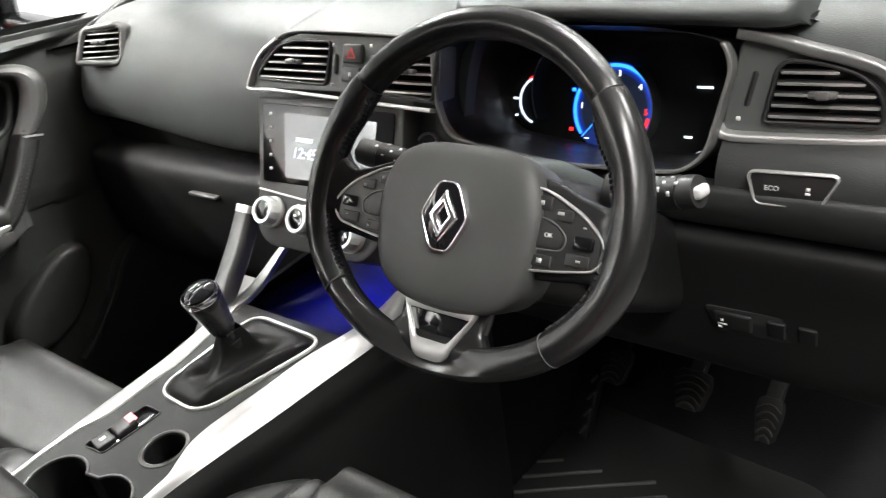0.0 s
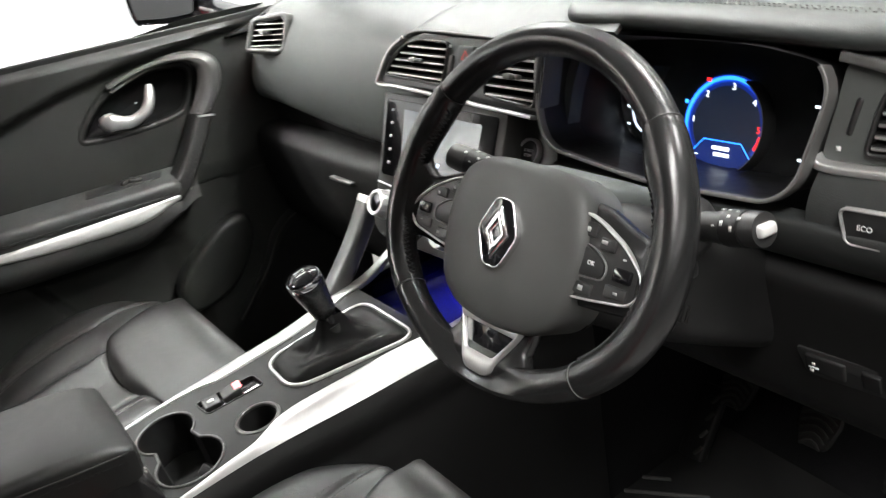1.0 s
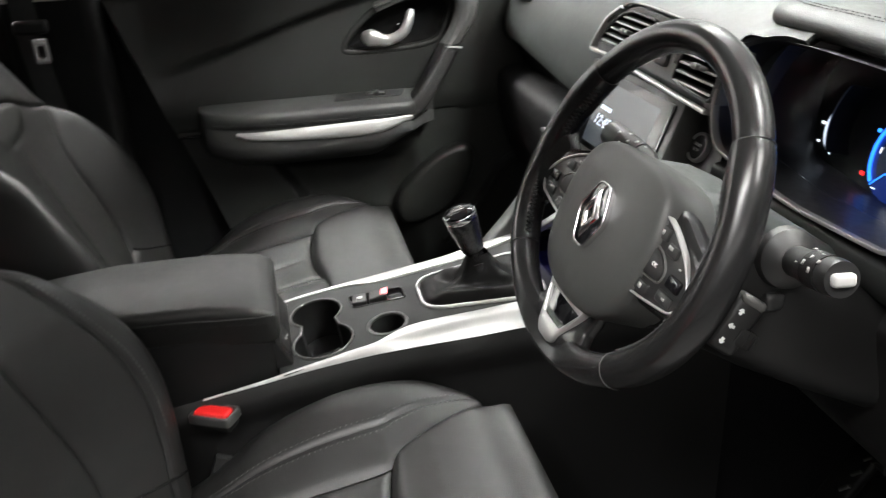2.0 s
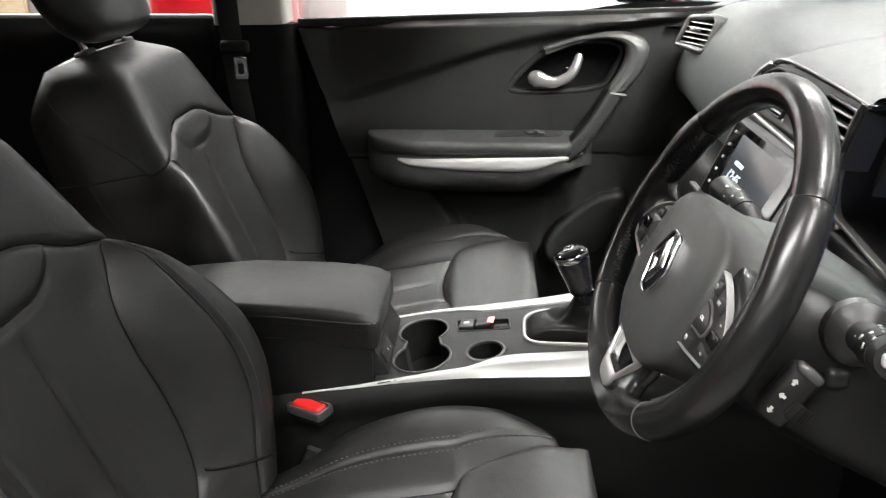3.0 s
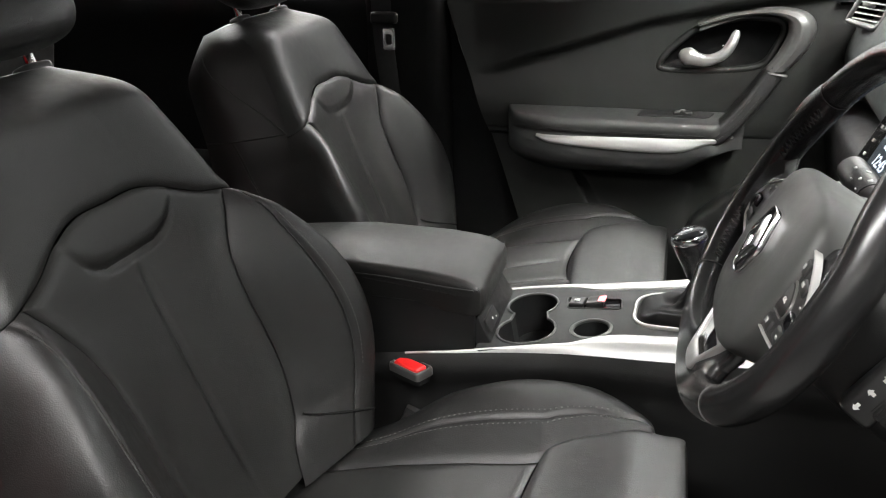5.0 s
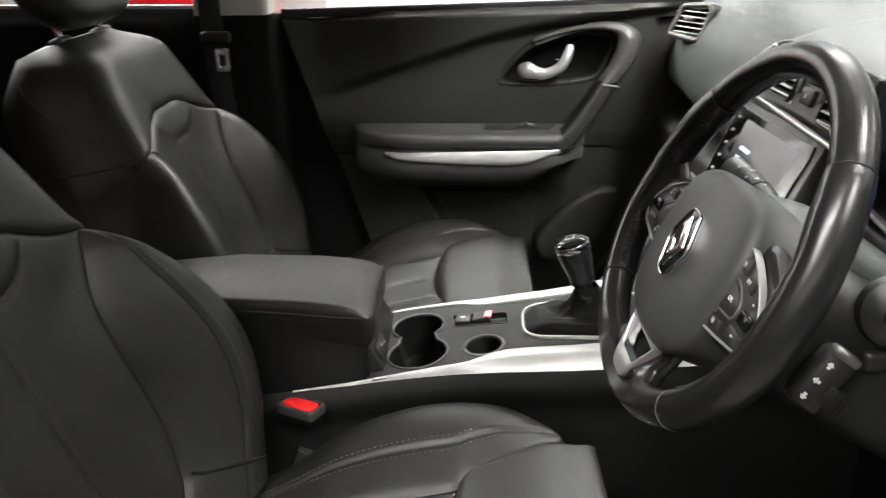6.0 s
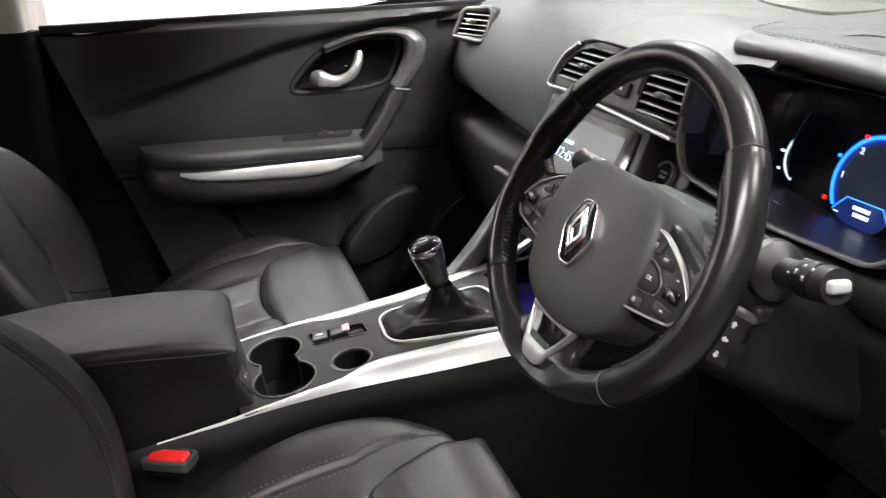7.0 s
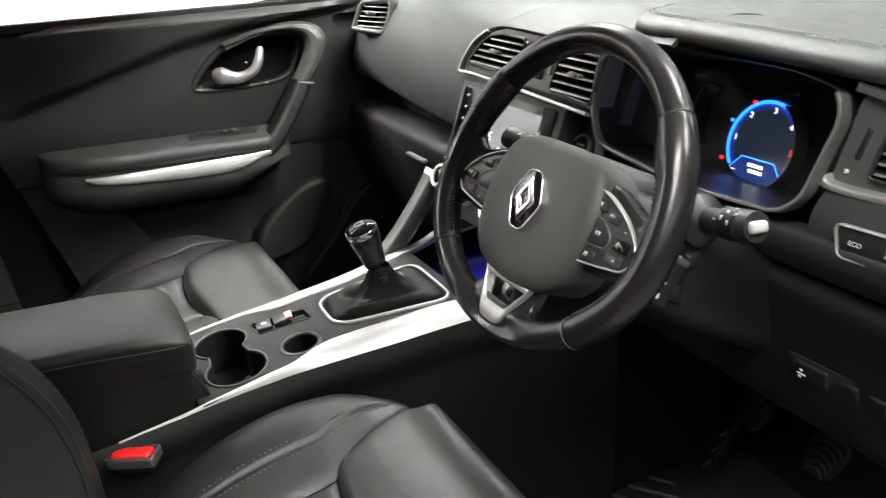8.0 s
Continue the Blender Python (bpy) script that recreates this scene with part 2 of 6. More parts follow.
DOORP = material("black_door_plastic", (0.0165, 0.0175, 0.0162), 0.38, grain=0.00015, scale=850, kind="voronoi", vary=0.1)
SATIN = material("satin_grey_plastic", (0.13, 0.13, 0.125), 0.38, metal=0.4, vary=0.06)
DARK_SATIN = material("dark_satin_plastic", (0.055, 0.055, 0.053), 0.34, metal=0.25, vary=0.06)
BLADE_SATIN = material("smooth_grip_satin", (0.115, 0.115, 0.112), 0.33, metal=0.3, vary=0.05)
SILVER = material("satin_silver_trim", (0.54, 0.54, 0.53), 0.40, metal=0.75, vary=0.04, worn=0.05)
LEVER_CHROME = material("satin_chrome", (0.68, 0.68, 0.67), 0.32, metal=0.8, vary=0.03, worn=0.05)
CHROME = material("chrome", (0.72, 0.72, 0.72), 0.12, metal=1.0, vary=0.02, worn=0.04)
GLOSS = material("gloss_black", (0.006, 0.006, 0.007), 0.09, vary=0.05, worn=0.03)
BUTTON = material("black_button_plastic", (0.016, 0.016, 0.016), 0.42, vary=0.08)
# near-black for black parts, and for shade painted into recesses and undersides
VOID = material("black_plastic_and_shade", (0.0045, 0.0045, 0.0045), 0.85, spec=0.2, vary=0.1)
CARPET = material("black_carpet", (0.009, 0.009, 0.0095), 0.97, spec=0.1, grain=0.004, scale=600, vary=0.3)
RUBBER = material("black_rubber", (0.013, 0.013, 0.0128), 0.7, spec=0.25, grain=0.0006, scale=500, vary=0.2)
BOOT = material("black_boot_leather", (0.006, 0.006, 0.006), 0.42, grain=0.00012, scale=900, kind="voronoi", vary=0.15, spec=0.14)
PEDAL_RUBBER = material("grey_dusty_pedal_rubber", (0.045, 0.045, 0.043), 0.75, grain=0.001, scale=300, vary=0.35)
PEDAL_PAD = material("dark_pedal_rubber", (0.016, 0.016, 0.015), 0.7, grain=0.001, scale=300, vary=0.3)
THREAD = material("grey_thread", (0.10, 0.10, 0.096), 0.8, vary=0.2)
BELT = material("black_seat_belt_webbing", (0.012, 0.012, 0.012), 0.8, grain=0.0006, scale=900, vary=0.1)
RED_PLASTIC = material("red_buckle_plastic", (0.55, 0.012, 0.012), 0.4, vary=0.06)
GLOVE = material("matt_black_glovebox", (0.0075, 0.0075, 0.0075), 0.62, spec=0.2, grain=0.0003, scale=900, vary=0.1)
WHITE_PRINT = material("white_print", (0.7, 0.7, 0.68), 0.6, vary=0.05)
LINER = material("light_grey_headliner", (0.42, 0.41, 0.39), 0.9, grain=0.0006, scale=700, vary=0.06)
CREAM = material("pale_pillar_trim", (0.50, 0.48, 0.44), 0.7, grain=0.0003, scale=700, vary=0.05)
RED_PAINT = material("red_car_paint", (0.42, 0.012, 0.016), 0.2, coat=1.0, vary=0.03)
WALL = material("white_showroom_wall", (0.80, 0.80, 0.79), 0.8, grain=0.001, scale=60, vary=0.03)
GREY_WALL = material("grey_showroom_wall", (0.30, 0.30, 0.30), 0.8, grain=0.001, scale=60, vary=0.04)
WELL_BLACK = material("binnacle_black", (0.006, 0.006, 0.006), 0.42, vary=0.05)
PALE_PLASTIC = material("pale_grey_plastic", (0.42, 0.42, 0.41), 0.4, vary=0.05)
SLAT = material("black_vent_slat", (0.006, 0.006, 0.006), 0.6, vary=0.1)
GREY_STRUT = material("satin_grey_strut", (0.075, 0.076, 0.074), 0.4, metal=0.2, vary=0.06)
SLAT_TIP = material("satin_vent_tip", (0.50, 0.50, 0.49), 0.36, metal=0.8, vary=0.05)
DIM_PRINT = material("grey_print", (0.36, 0.36, 0.35), 0.6, vary=0.1)
FLOORM = material("pale_showroom_floor", (0.20, 0.20, 0.195), 0.35, grain=0.0006, scale=40, vary=0.08)
PANEL_GLOW = glowing("ceiling_panel_diffuser", (1.0, 0.985, 0.96), 9.0)
BLUE_GLOW = glowing("blue_dial_light", (0.02, 0.20, 1.0), 3.2)
BLUE_DIM = glowing("dim_blue_dial_light", (0.01, 0.03, 0.25), 0.5)
WHITE_GLOW = glowing("white_dial_light", (0.85, 0.92, 1.0), 2.2)
RED_GLOW = glowing("red_dial_light", (1.0, 0.02, 0.02), 1.8)
PALE_GLOW = glowing("white_screen_light", (0.75, 0.85, 1.0), 1.4)
SCREEN_GLOW = glowing("dark_screen_backlight", (0.30, 0.36, 0.42), 0.15)
SCREEN_GLOW.node_tree.nodes["Principled BSDF"].inputs["Roughness"].default_value = 0.12

# ---- the showroom ----
X0, X1, Y0, Y1 = -3.4, 8.0, -9.0, 6.5


def slab(name, sx, sy, sz, at, mat, label, category):
    return tagged(part(name, box(sx, sy, sz, 0.0, m=pose(*at)), mat, sharp=0), label, category, kind="structure")


slab("ground", X1 - X0 + 0.4, Y1 - Y0 + 0.4, 0.1, ((X0 + X1) / 2, (Y0 + Y1) / 2, GROUND - 0.05), FLOORM, "pale polished showroom floor under the car", "floor")
slab("ceiling", X1 - X0 + 0.4, Y1 - Y0 + 0.4, 0.1, ((X0 + X1) / 2, (Y0 + Y1) / 2, CEILING + 0.05), WALL, "white showroom ceiling with light panels", "ceiling")
MIDZ, HIGH = (GROUND + CEILING) / 2, CEILING - GROUND
slab("wall_west", 0.1, Y1 - Y0, HIGH, (X0 - 0.05, (Y0 + Y1) / 2, MIDZ), WALL, "bright white showroom wall beyond the side window", "wall")
slab("wall_east", 0.1, Y1 - Y0, HIGH, (X1 + 0.05, (Y0 + Y1) / 2, MIDZ), GREY_WALL, "grey showroom wall beside the open door", "wall")
slab("wall_north", X1 - X0, 0.1, HIGH, ((X0 + X1) / 2, Y1 + 0.05, MIDZ), WALL, "white showroom wall ahead of the car", "wall")
slab("wall_south", X1 - X0, 0.1, HIGH, ((X0 + X1) / 2, Y0 - 0.05, MIDZ), GREY_WALL, "grey showroom wall behind the car", "wall")
# added sheet, no lamp: its glow gives the wall past the window its brightness
tagged(part("backdrop", box(0.02, 5.6, 2.5, 0.0, m=pose(X0 + 0.02, 1.9, GROUND + 1.75)), glowing("glowing_white_sheet", (1.0, 1.0, 1.0), 1.25), sharp=0), "glowing white sheet added before the wall beyond the passenger window", "backdrop", kind="structure")
for px, py, pw, pl, power in PANELS:
    lampthing = thing("ceiling_light", "white rectangular light panel set on the ceiling", "ceiling light", "ceiling lights")
    part("diffuser", box(pw, pl, 0.012, 0.003, m=pose(px, py, CEILING - 0.02)), PANEL_GLOW, lampthing, "glowing white diffuser")
    part("frame", ring_plate(rounded([(-pw / 2 - 0.03, -pl / 2 - 0.03), (pw / 2 + 0.03, -pl / 2 - 0.03), (pw / 2 + 0.03, pl / 2 + 0.03), (-pw / 2 - 0.03, pl / 2 + 0.03)], 0.01, 2),
                             rounded([(-pw / 2, -pl / 2), (pw / 2, -pl / 2), (pw / 2, pl / 2), (-pw / 2, pl / 2)], 0.01, 2), 0, -0.03, 0.0, pose(px, py, CEILING)), WALL, lampthing)

# ---- the car's shell ----
car = thing("car", "red car with its black cabin seen through an open door", "car")
part("floor_pan", sheet(lambda s, t: (mix(-0.74, 0.74, s), mix(-1.7, 0.95, t), 0.0 + 0.10 * math.exp(-((mix(-0.74, 0.74, s)) / 0.10) ** 2) + 0.35 * step(0.62, 0.95, mix(-1.7, 0.95, t)) ** 1.0), 40, 60, 0.03), CARPET, car, "black carpeted floor with a centre tunnel")
part("bulkhead", box(1.5, 0.04, 0.62, 0.01, m=pose(0, 0.93, 0.56)), CARPET, car)
for sx in (-1, 1):
    part("sill", box(0.10, 2.0, 0.17, 0.03, m=pose(sx * 0.76, -0.3, -0.02)), HARD, car, "black door sill trim")
part("roof", sheet(lambda s, t: (mix(-0.62, 0.62, s), mix(-2.0, 0.10, t), 1.27 - 0.05 * (2 * s - 1) ** 4 - 0.06 * (2 * t - 1) ** 2), 24, 24, -0.05), RED_PAINT, car, "red roof")
part("headliner", sheet(lambda s, t: (mix(-0.60, 0.60, s), mix(-1.95, 0.08, t), 1.245 - 0.05 * (2 * s - 1) ** 4 - 0.06 * (2 * t - 1) ** 2), 24, 24, 0.01), LINER, car, "pale grey cloth headliner")
pillar_prof = rounded([(-0.05, -0.03), (0.05, -0.03), (0.04, 0.03), (-0.04, 0.03)], 0.02, 3)
for sx in (-1, 1):
    part("windscreen_pillar", sweep(spline([(sx * 0.60, 0.08, 1.21), (sx * 0.68, 0.45, 1.03), (sx * 0.76, 0.86, 0.80), (sx * 0.77, 0.95, 0.70)], 6), pillar_prof), HARD, car, "black windscreen pillar trim")
    part("roof_rail", sweep(spline([(sx * 0.61, 0.10, 1.22), (sx * 0.63, -0.8, 1.25), (sx * 0.60, -1.9, 1.18)], 6), pillar_prof), RED_PAINT, car)
# bodyside and pillar stay out of view; added to shade the driver's seat
part("rear_side", sheet(lambda s, t: (0.80 + 0.03 * math.sin(math.pi * t), mix(-2.0, -0.60, s), mix(-0.22, 0.80, t)), 16, 16, 0.07), RED_PAINT, car, "unseen red bodyside added to block light behind the open door")
part("side_pillar", sweep(spline([(0.78, -0.66, 0.78), (0.745, -0.67, 0.98), (0.66, -0.69, 1.20)], 6), rounded([(-0.05, -0.035), (0.05, -0.035), (0.045, 0.035), (-0.045, 0.035)], 0.02, 3), up=(1, 0, 0)), HARD, car, "unseen black pillar added to block light behind the open door")
part("bonnet", sheet(lambda s, t: (mix(-0.80, 0.80, s), mix(0.98, 1.95, t), 0.80 - 0.06 * (2 * s - 1) ** 4 - 0.22 * t * t), 20, 16, 0.03), RED_PAINT, car, "red bonnet")
part("nose", sheet(lambda s, t: (mix(-0.80, 0.80, s), 1.95 + 0.06 * math.sin(math.pi * t), mix(0.56, -0.2, t)), 10, 10, 0.04), RED_PAINT, car)
part("tailgate", sheet(lambda s, t: (mix(-0.72, 0.72, s), -2.05 - 0.12 * (1 - t), mix(0.0, 0.85, t)), 10, 10, 0.05), HARD, car)
part("parcel_shelf", box(1.2, 0.5, 0.02, 0.006, m=pose(0, -1.75, 0.72)), HARD, car, "black parcel shelf")
windscreen = part("windscreen", sheet(lambda s, t: (mix(mix(-0.74, 0.74, s), mix(-0.58, 0.58, s), t), mix(0.92, 0.10, t) + 0.10 * (1 - (2 * s - 1) ** 2) * (1 - t), mix(0.82, 1.215, t)), 16, 10, 0.004), glass("clear_windscreen_glass", (0.95, 0.98, 0.96)), car, "clear glass windscreen")
windscreen.visible_shadow = False

# passenger side pillar between front and rear door, seen past the seat
pillar = thing("door_pillar", "black and pale trimmed pillar behind the passenger door", "pillar", kind="structure")
# lower trim and post: shade behind the seat painted in as near-black
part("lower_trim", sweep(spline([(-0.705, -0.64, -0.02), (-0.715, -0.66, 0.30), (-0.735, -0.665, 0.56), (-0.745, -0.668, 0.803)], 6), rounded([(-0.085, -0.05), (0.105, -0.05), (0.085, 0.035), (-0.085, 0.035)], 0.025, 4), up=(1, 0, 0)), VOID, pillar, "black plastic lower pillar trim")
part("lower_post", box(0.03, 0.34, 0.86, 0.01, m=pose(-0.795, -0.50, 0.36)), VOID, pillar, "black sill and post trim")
part("upper_trim", sweep(spline([(-0.745, -0.668, 0.806), (-0.73, -0.67, 0.95), (-0.64, -0.68, 1.21)], 6), rounded([(-0.08, -0.045), (0.085, -0.045), (0.08, 0.03), (-0.08, 0.03)], 0.02, 4), up=(1, 0, 0)), CREAM, pillar, "pale beige upper pillar trim")
part("body_flange", sweep(spline([(-0.787, -0.578, 0.865), (-0.77, -0.585, 0.95), (-0.68, -0.60, 1.21)], 8), circle(0.011, 8)), RED_PAINT, pillar, "red painted body flange")

belt = thing("seat_belt", "black seat belt with a metal tongue hanging on the pillar", "seat belt")
BELT_PATH = spline([(-0.655, -0.705, 1.15), (-0.672, -0.70, 0.95), (-0.682, -0.70, 0.80), (-0.680, -0.695, 0.70), (-0.668, -0.675, 0.55), (-0.655, -0.655, 0.35), (-0.66, -0.65, 0.10)], 8)
part("webbing", sweep(BELT_PATH, rounded([(-0.023, -0.0008), (0.023, -0.0008), (0.023, 0.0008), (-0.023, 0.0008)], 0.0007, 2), up=(1, 0, 0)), BELT, belt)
part("tongue", both(
    ring_plate(rounded([(-0.014, -0.026), (0.014, -0.026), (0.014, 0.022), (-0.014, 0.022)], 0.006, 4), rounded([(-0.006, -0.014), (0.006, -0.014), (0.006, 0.008), (-0.006, 0.008)], 0.003, 4), 0, 0.003, 0.001, pose(-0.668, -0.679, 0.722, 90, 0, 90))), CHROME, belt, "bright metal tongue plate")
part("tongue_grip", box(0.02, 0.062, 0.026, 0.008, m=pose(-0.672, -0.690, 0.764)), HARD, belt, "black plastic tongue grip")

# rear door and bench; the door's near-black colour holds the cabin's darkness
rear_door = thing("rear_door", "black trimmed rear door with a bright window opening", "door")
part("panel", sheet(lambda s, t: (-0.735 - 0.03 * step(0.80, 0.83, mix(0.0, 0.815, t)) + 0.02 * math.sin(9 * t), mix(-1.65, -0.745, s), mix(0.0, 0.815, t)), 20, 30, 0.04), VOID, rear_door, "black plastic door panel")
part("sill_seal", box(0.014, 0.86, 0.012, 0.004, m=pose(-0.752, -1.18, 0.817)), SILVER, rear_door, "bright outer window strip")
pane = part("window_pane", box(0.004, 0.88, 0.38, 0.0, m=pose(-0.735, -1.18, 1.01)), glass("clear_side_glass", (0.97, 0.98, 0.97)), rear_door)
pane.visible_shadow = False
bench = thing("rear_bench", "black rear seat bench in the dark of the cabin", "rear seat")
part("cushion", box(1.30, 0.50, 0.20, 0.06, 4, pose(0, -1.32, 0.30)), LEATHER, bench)
part("backrest", box(1.30, 0.16, 0.62, 0.06, 4, pose(0, -1.60, 0.62, -14)), LEATHER, bench)

# a red car and a wall board, seen small through the rear side window
other = thing("background_car", "red parked car with a black and chrome grille", "car")
part("body", box(0.62, 0.62, 1.05, 0.10, 4, pose(-2.95, -1.40, GROUND + 0.74)), RED_PAINT, other, "glossy red bodywork")
part("grille", box(0.03, 0.22, 0.07, 0.015, 3, pose(-2.635, -1.58, 0.74)), GLOSS, other, "black grille")
for dz in (-0.018, 0.0, 0.018):
    part("grille_bar", box(0.012, 0.20, 0.006, 0.002, 2, pose(-2.618, -1.58, 0.74 + dz)), CHROME, other, "chrome grille bar")
part("headlight", box(0.03, 0.10, 0.06, 0.02, 3, pose(-2.632, -1.40, 0.765)), CHROME, other, "bright headlight")
for dx in (-2.75, -3.15):
    part("wheel", lathe([(0, -0.09), (0.25, -0.09), (0.30, -0.07), (0.30, 0.07), (0.25, 0.09), (0, 0.09)], 28, pose(dx, -1.66, GROUND + 0.30, 90)), RUBBER, other, "black tyre")
board = material("pale_wood_board", (0.42, 0.33, 0.22), 0.6, grain=0.001, scale=60, vary=0.2)
boards = thing("wall_board", "pale wooden board leaning on the showroom wall", "board")
part("sheet_board", box(0.04, 0.5, 1.9, 0.004, m=pose(X0 + 0.06, -2.9, GROUND + 0.95, 0, 1.0, 0)), board, boards)

# ---- passenger door ----
door = thing("passenger_door", "closed black front passenger door with silver trim and lever", "car door")
CREASE = [(-0.62, 0.615), (-0.478, 0.650), (-0.30, 0.708), (-0.124, 0.764), (0.0, 0.789), (0.12, 0.807), (0.236, 0.822), (0.5, 0.84)]


def door_skin(s, t):
    z = mix(0.04, 0.826, t)
    y = mix(-0.566 + 0.33 * (0.813 - z), 0.46, s)
    top = 0.802 + 0.026 * (y + 0.58) / 0.84
    z = min(z * top / 0.826, top)
    c = along(CREASE, y)
    x = -0.738 if z < 0.52 else -0.738 + 0.012 * step(0.50, 0.56, z) - 0.10 * (z - 0.52)
    x += 0.026 * step(c - 0.022, c + 0.005, z) * step(-0.50, -0.30, y) - 0.012 * step(top - 0.015, top, z)
    x += 0.006 * math.sin(math.pi * step(0.50, c, z)) * (1 if z < c else 0)
    x -= 0.014 * step(0.508, 0.500, z) * step(-0.20, -0.38, y)
    x += 0.016 * step(0.42, 0.22, z) * step(-0.60, -0.3, y)
    x -= 0.034 * step(-0.012, 0.012, y + 0.275 - 0.63 * (0.429 - z)) * step(0.46, 0.40, z) * step(0.06, -0.02, y)
    x += 0.012 * step(-0.50, -0.56, y) * step(0.51, 0.55, z)
    return x, y, z


part("window_seal", sweep([(-0.752, -0.568, 0.8075), (-0.752, 0.0, 0.824), (-0.752, 0.45, 0.838)], rounded([(-0.008, -0.012), (0.008, -0.012), (0.006, 0.006), (-0.006, 0.006)], 0.004, 3), up=(0, 0, 1)), RUBBER, door, "black rubber window seal")
pane = part("window_pane", box(0.004, 1.02, 0.42, 0.0, m=pose(-0.74, -0.06, 1.02, 0, 8, 0)), glass("clear_door_glass", (0.97, 0.98, 0.97)), door)
pane.visible_shadow = False
part("panel_split", sweep([(-0.731, -0.464, 0.507), (-0.733, -0.44, 0.506), (-0.735, -0.41, 0.504)], circle(0.0022, 6)), VOID, door)


def armrest_ring(y):
    k = math.sqrt(max(0.0, 1 - (max(0.0, -0.27 - y) / 0.1505) ** 2))
    f = 1 - 0.6 * step(0.015, 0.08, y)
    out = 0.010 + 0.084 * k * f
    lift = 0.052 * (1 - k) + 0.075 * step(-0.07, 0.075, y)
    low = 0.434 + lift
    pts = [(-0.757, 0.575), (-0.735, 0.575), (-0.735 + 0.45 * out, 0.5725), (-0.735 + 0.86 * out, 0.5680), (-0.735 + 0.965 * out, 0.5625), (-0.735 + out, 0.5530), (-0.735 + 0.975 * out, 0.5430),
           (-0.735 + 0.925 * out, 0.5350), (-0.735 + 0.920 * out, 0.5295), (-0.735 + 0.955 * out, 0.5180), (-0.735 + 0.970 * out, 0.5070), (-0.735 + 0.94 * out, mix(0.507, low, 0.30)), (-0.735 + 0.80 * out, mix(0.507, low, 0.62)), (-0.735 + 0.48 * out, mix(0.507, low, 0.88)), (-0.735 + 0.1 * out, low), (-0.757, low - 0.002)]
    return [(v.x, y, v.y) for v in spline([(a, b, 0) for a, b in pts], 4)]


def armrest_face(y, z):
    """How far out the armrest's face stands at a height."""
    ring = armrest_ring(y)[20:]
    return float(np.interp(-z, [-p[2] for p in ring], [p[0] for p in ring]))


part("armrest", loft([armrest_ring(y) for y in np.linspace(-0.4195, 0.080, 80)]), ARM_PAD, door, "padded black armrest")
TRIM_LOW = smooth_table([(-0.346, 0.5250), (-0.325, 0.5160), (-0.29, 0.5125), (-0.212, 0.5075), (-0.10, 0.5045), (-0.05, 0.5080), (-0.022, 0.5155), (0.0, 0.5245), (0.015, 0.5280), (0.048, 0.5335)])


def trim_skin(s, t):
    y = mix(-0.346, 0.048, s)
    hi = 0.5255 + 0.010 * (y + 0.346) / 0.394
    z = mix(hi, min(along(TRIM_LOW, y), hi - 0.0012), t)
    return armrest_face(y, z) + 0.0026 - 0.0020 * (2 * t - 1) ** 6, y, z


part("armrest_trim", sheet(trim_skin, 90, 12, 0.003), SILVER, door, "satin silver armrest strip")
for dz in (0.5385, 0.5425):
    part("armrest_seam", sweep([(armrest_face(y, dz) + 0.0006, y, dz) for y in np.linspace(-0.39, 0.0, 40)], circle(0.0008, 6)), BUTTON, door, "sewn armrest seam")
part("switch_plate", plate(rounded([(-0.140, -0.022), (0.005, -0.020), (0.022, 0.018), (-0.128, 0.018)], 0.010, 4), 0, 0.004, 0.0015, Matrix.Translation((-0.700, 0.0, 0.5710)) @ pose(0, 0, 0, 0, 0, 90) @ pose(0, 0, 0, 7, 0, 0)), BUTTON, door, "satin black window switch plate")
part("window_switch", both(box(0.016, 0.040, 0.010, 0.004, m=pose(-0.700, -0.045, 0.5760)), box(0.008, 0.012, 0.008, 0.002, m=pose(-0.694, -0.045, 0.5810))), DARK_SATIN, door, "window switch")

# lever pocket
POCKET = [(-0.104, 0.668), (-0.085, 0.700), (-0.033, 0.744), (0.047, 0.768), (0.118, 0.767), (0.139, 0.748), (0.128, 0.712), (0.100, 0.672), (0.024, 0.659), (-0.080, 0.658)]
POCKET = [(v.x, v.y) for v in spline([(a, b, 0) for a, b in POCKET], 5, True)]

def inside(p, poly):
    hit = False
    for (ax, ay), (bx, by) in zip(poly, poly[1:] + poly[:1]):
        if (ay > p[1]) != (by > p[1]) and p[0] < ax + (bx - ax) * (p[1] - ay) / (by - ay):
            hit = not hit
    return hit


skin = sheet(door_skin, 170, 170, 0.05)
bmesh.ops.delete(skin, geom=[f for f in skin.faces if -0.12 < f.calc_center_median().y < 0.15 and inside(f.calc_center_median().yz, [(a, b + 0.001) for a, b in POCKET])], context="FACES")
part("panel", skin, DOORP, door, "black grained door panel with a sweeping crease")
ON_DOOR = Matrix(((0, 0, 1, 0), (1, 0, 0, 0), (0, 1, 0, 0), (0, 0, 0, 1)))
LEAN_IN = Matrix.Translation((-0.725, 0, 0.52)) @ Matrix.Rotation(radians(-5.7), 4, "Y") @ Matrix.Translation((0.738, 0, -0.52))
part("lever_bezel", ring_plate(grown(POCKET, 0.006), grown(POCKET, -0.009), -0.750, -0.7318, 0.005, LEAN_IN @ ON_DOOR), DOORP, door, "black pocket bezel")


def bowl(outline, depth, x, n=7):
    c = Vector((sum(p[0] for p in outline) / len(outline), sum(p[1] for p in outline) / len(outline)))
    rings = []
    for j in range(n + 1):
        a = math.pi / 2 * j / n
        rings.append([(x - depth * math.sin(a), *(c + (Vector(p) - c) * max(0.02, math.cos(a) ** 0.6))) for p in outline])
    return loft(rings, cap=False)


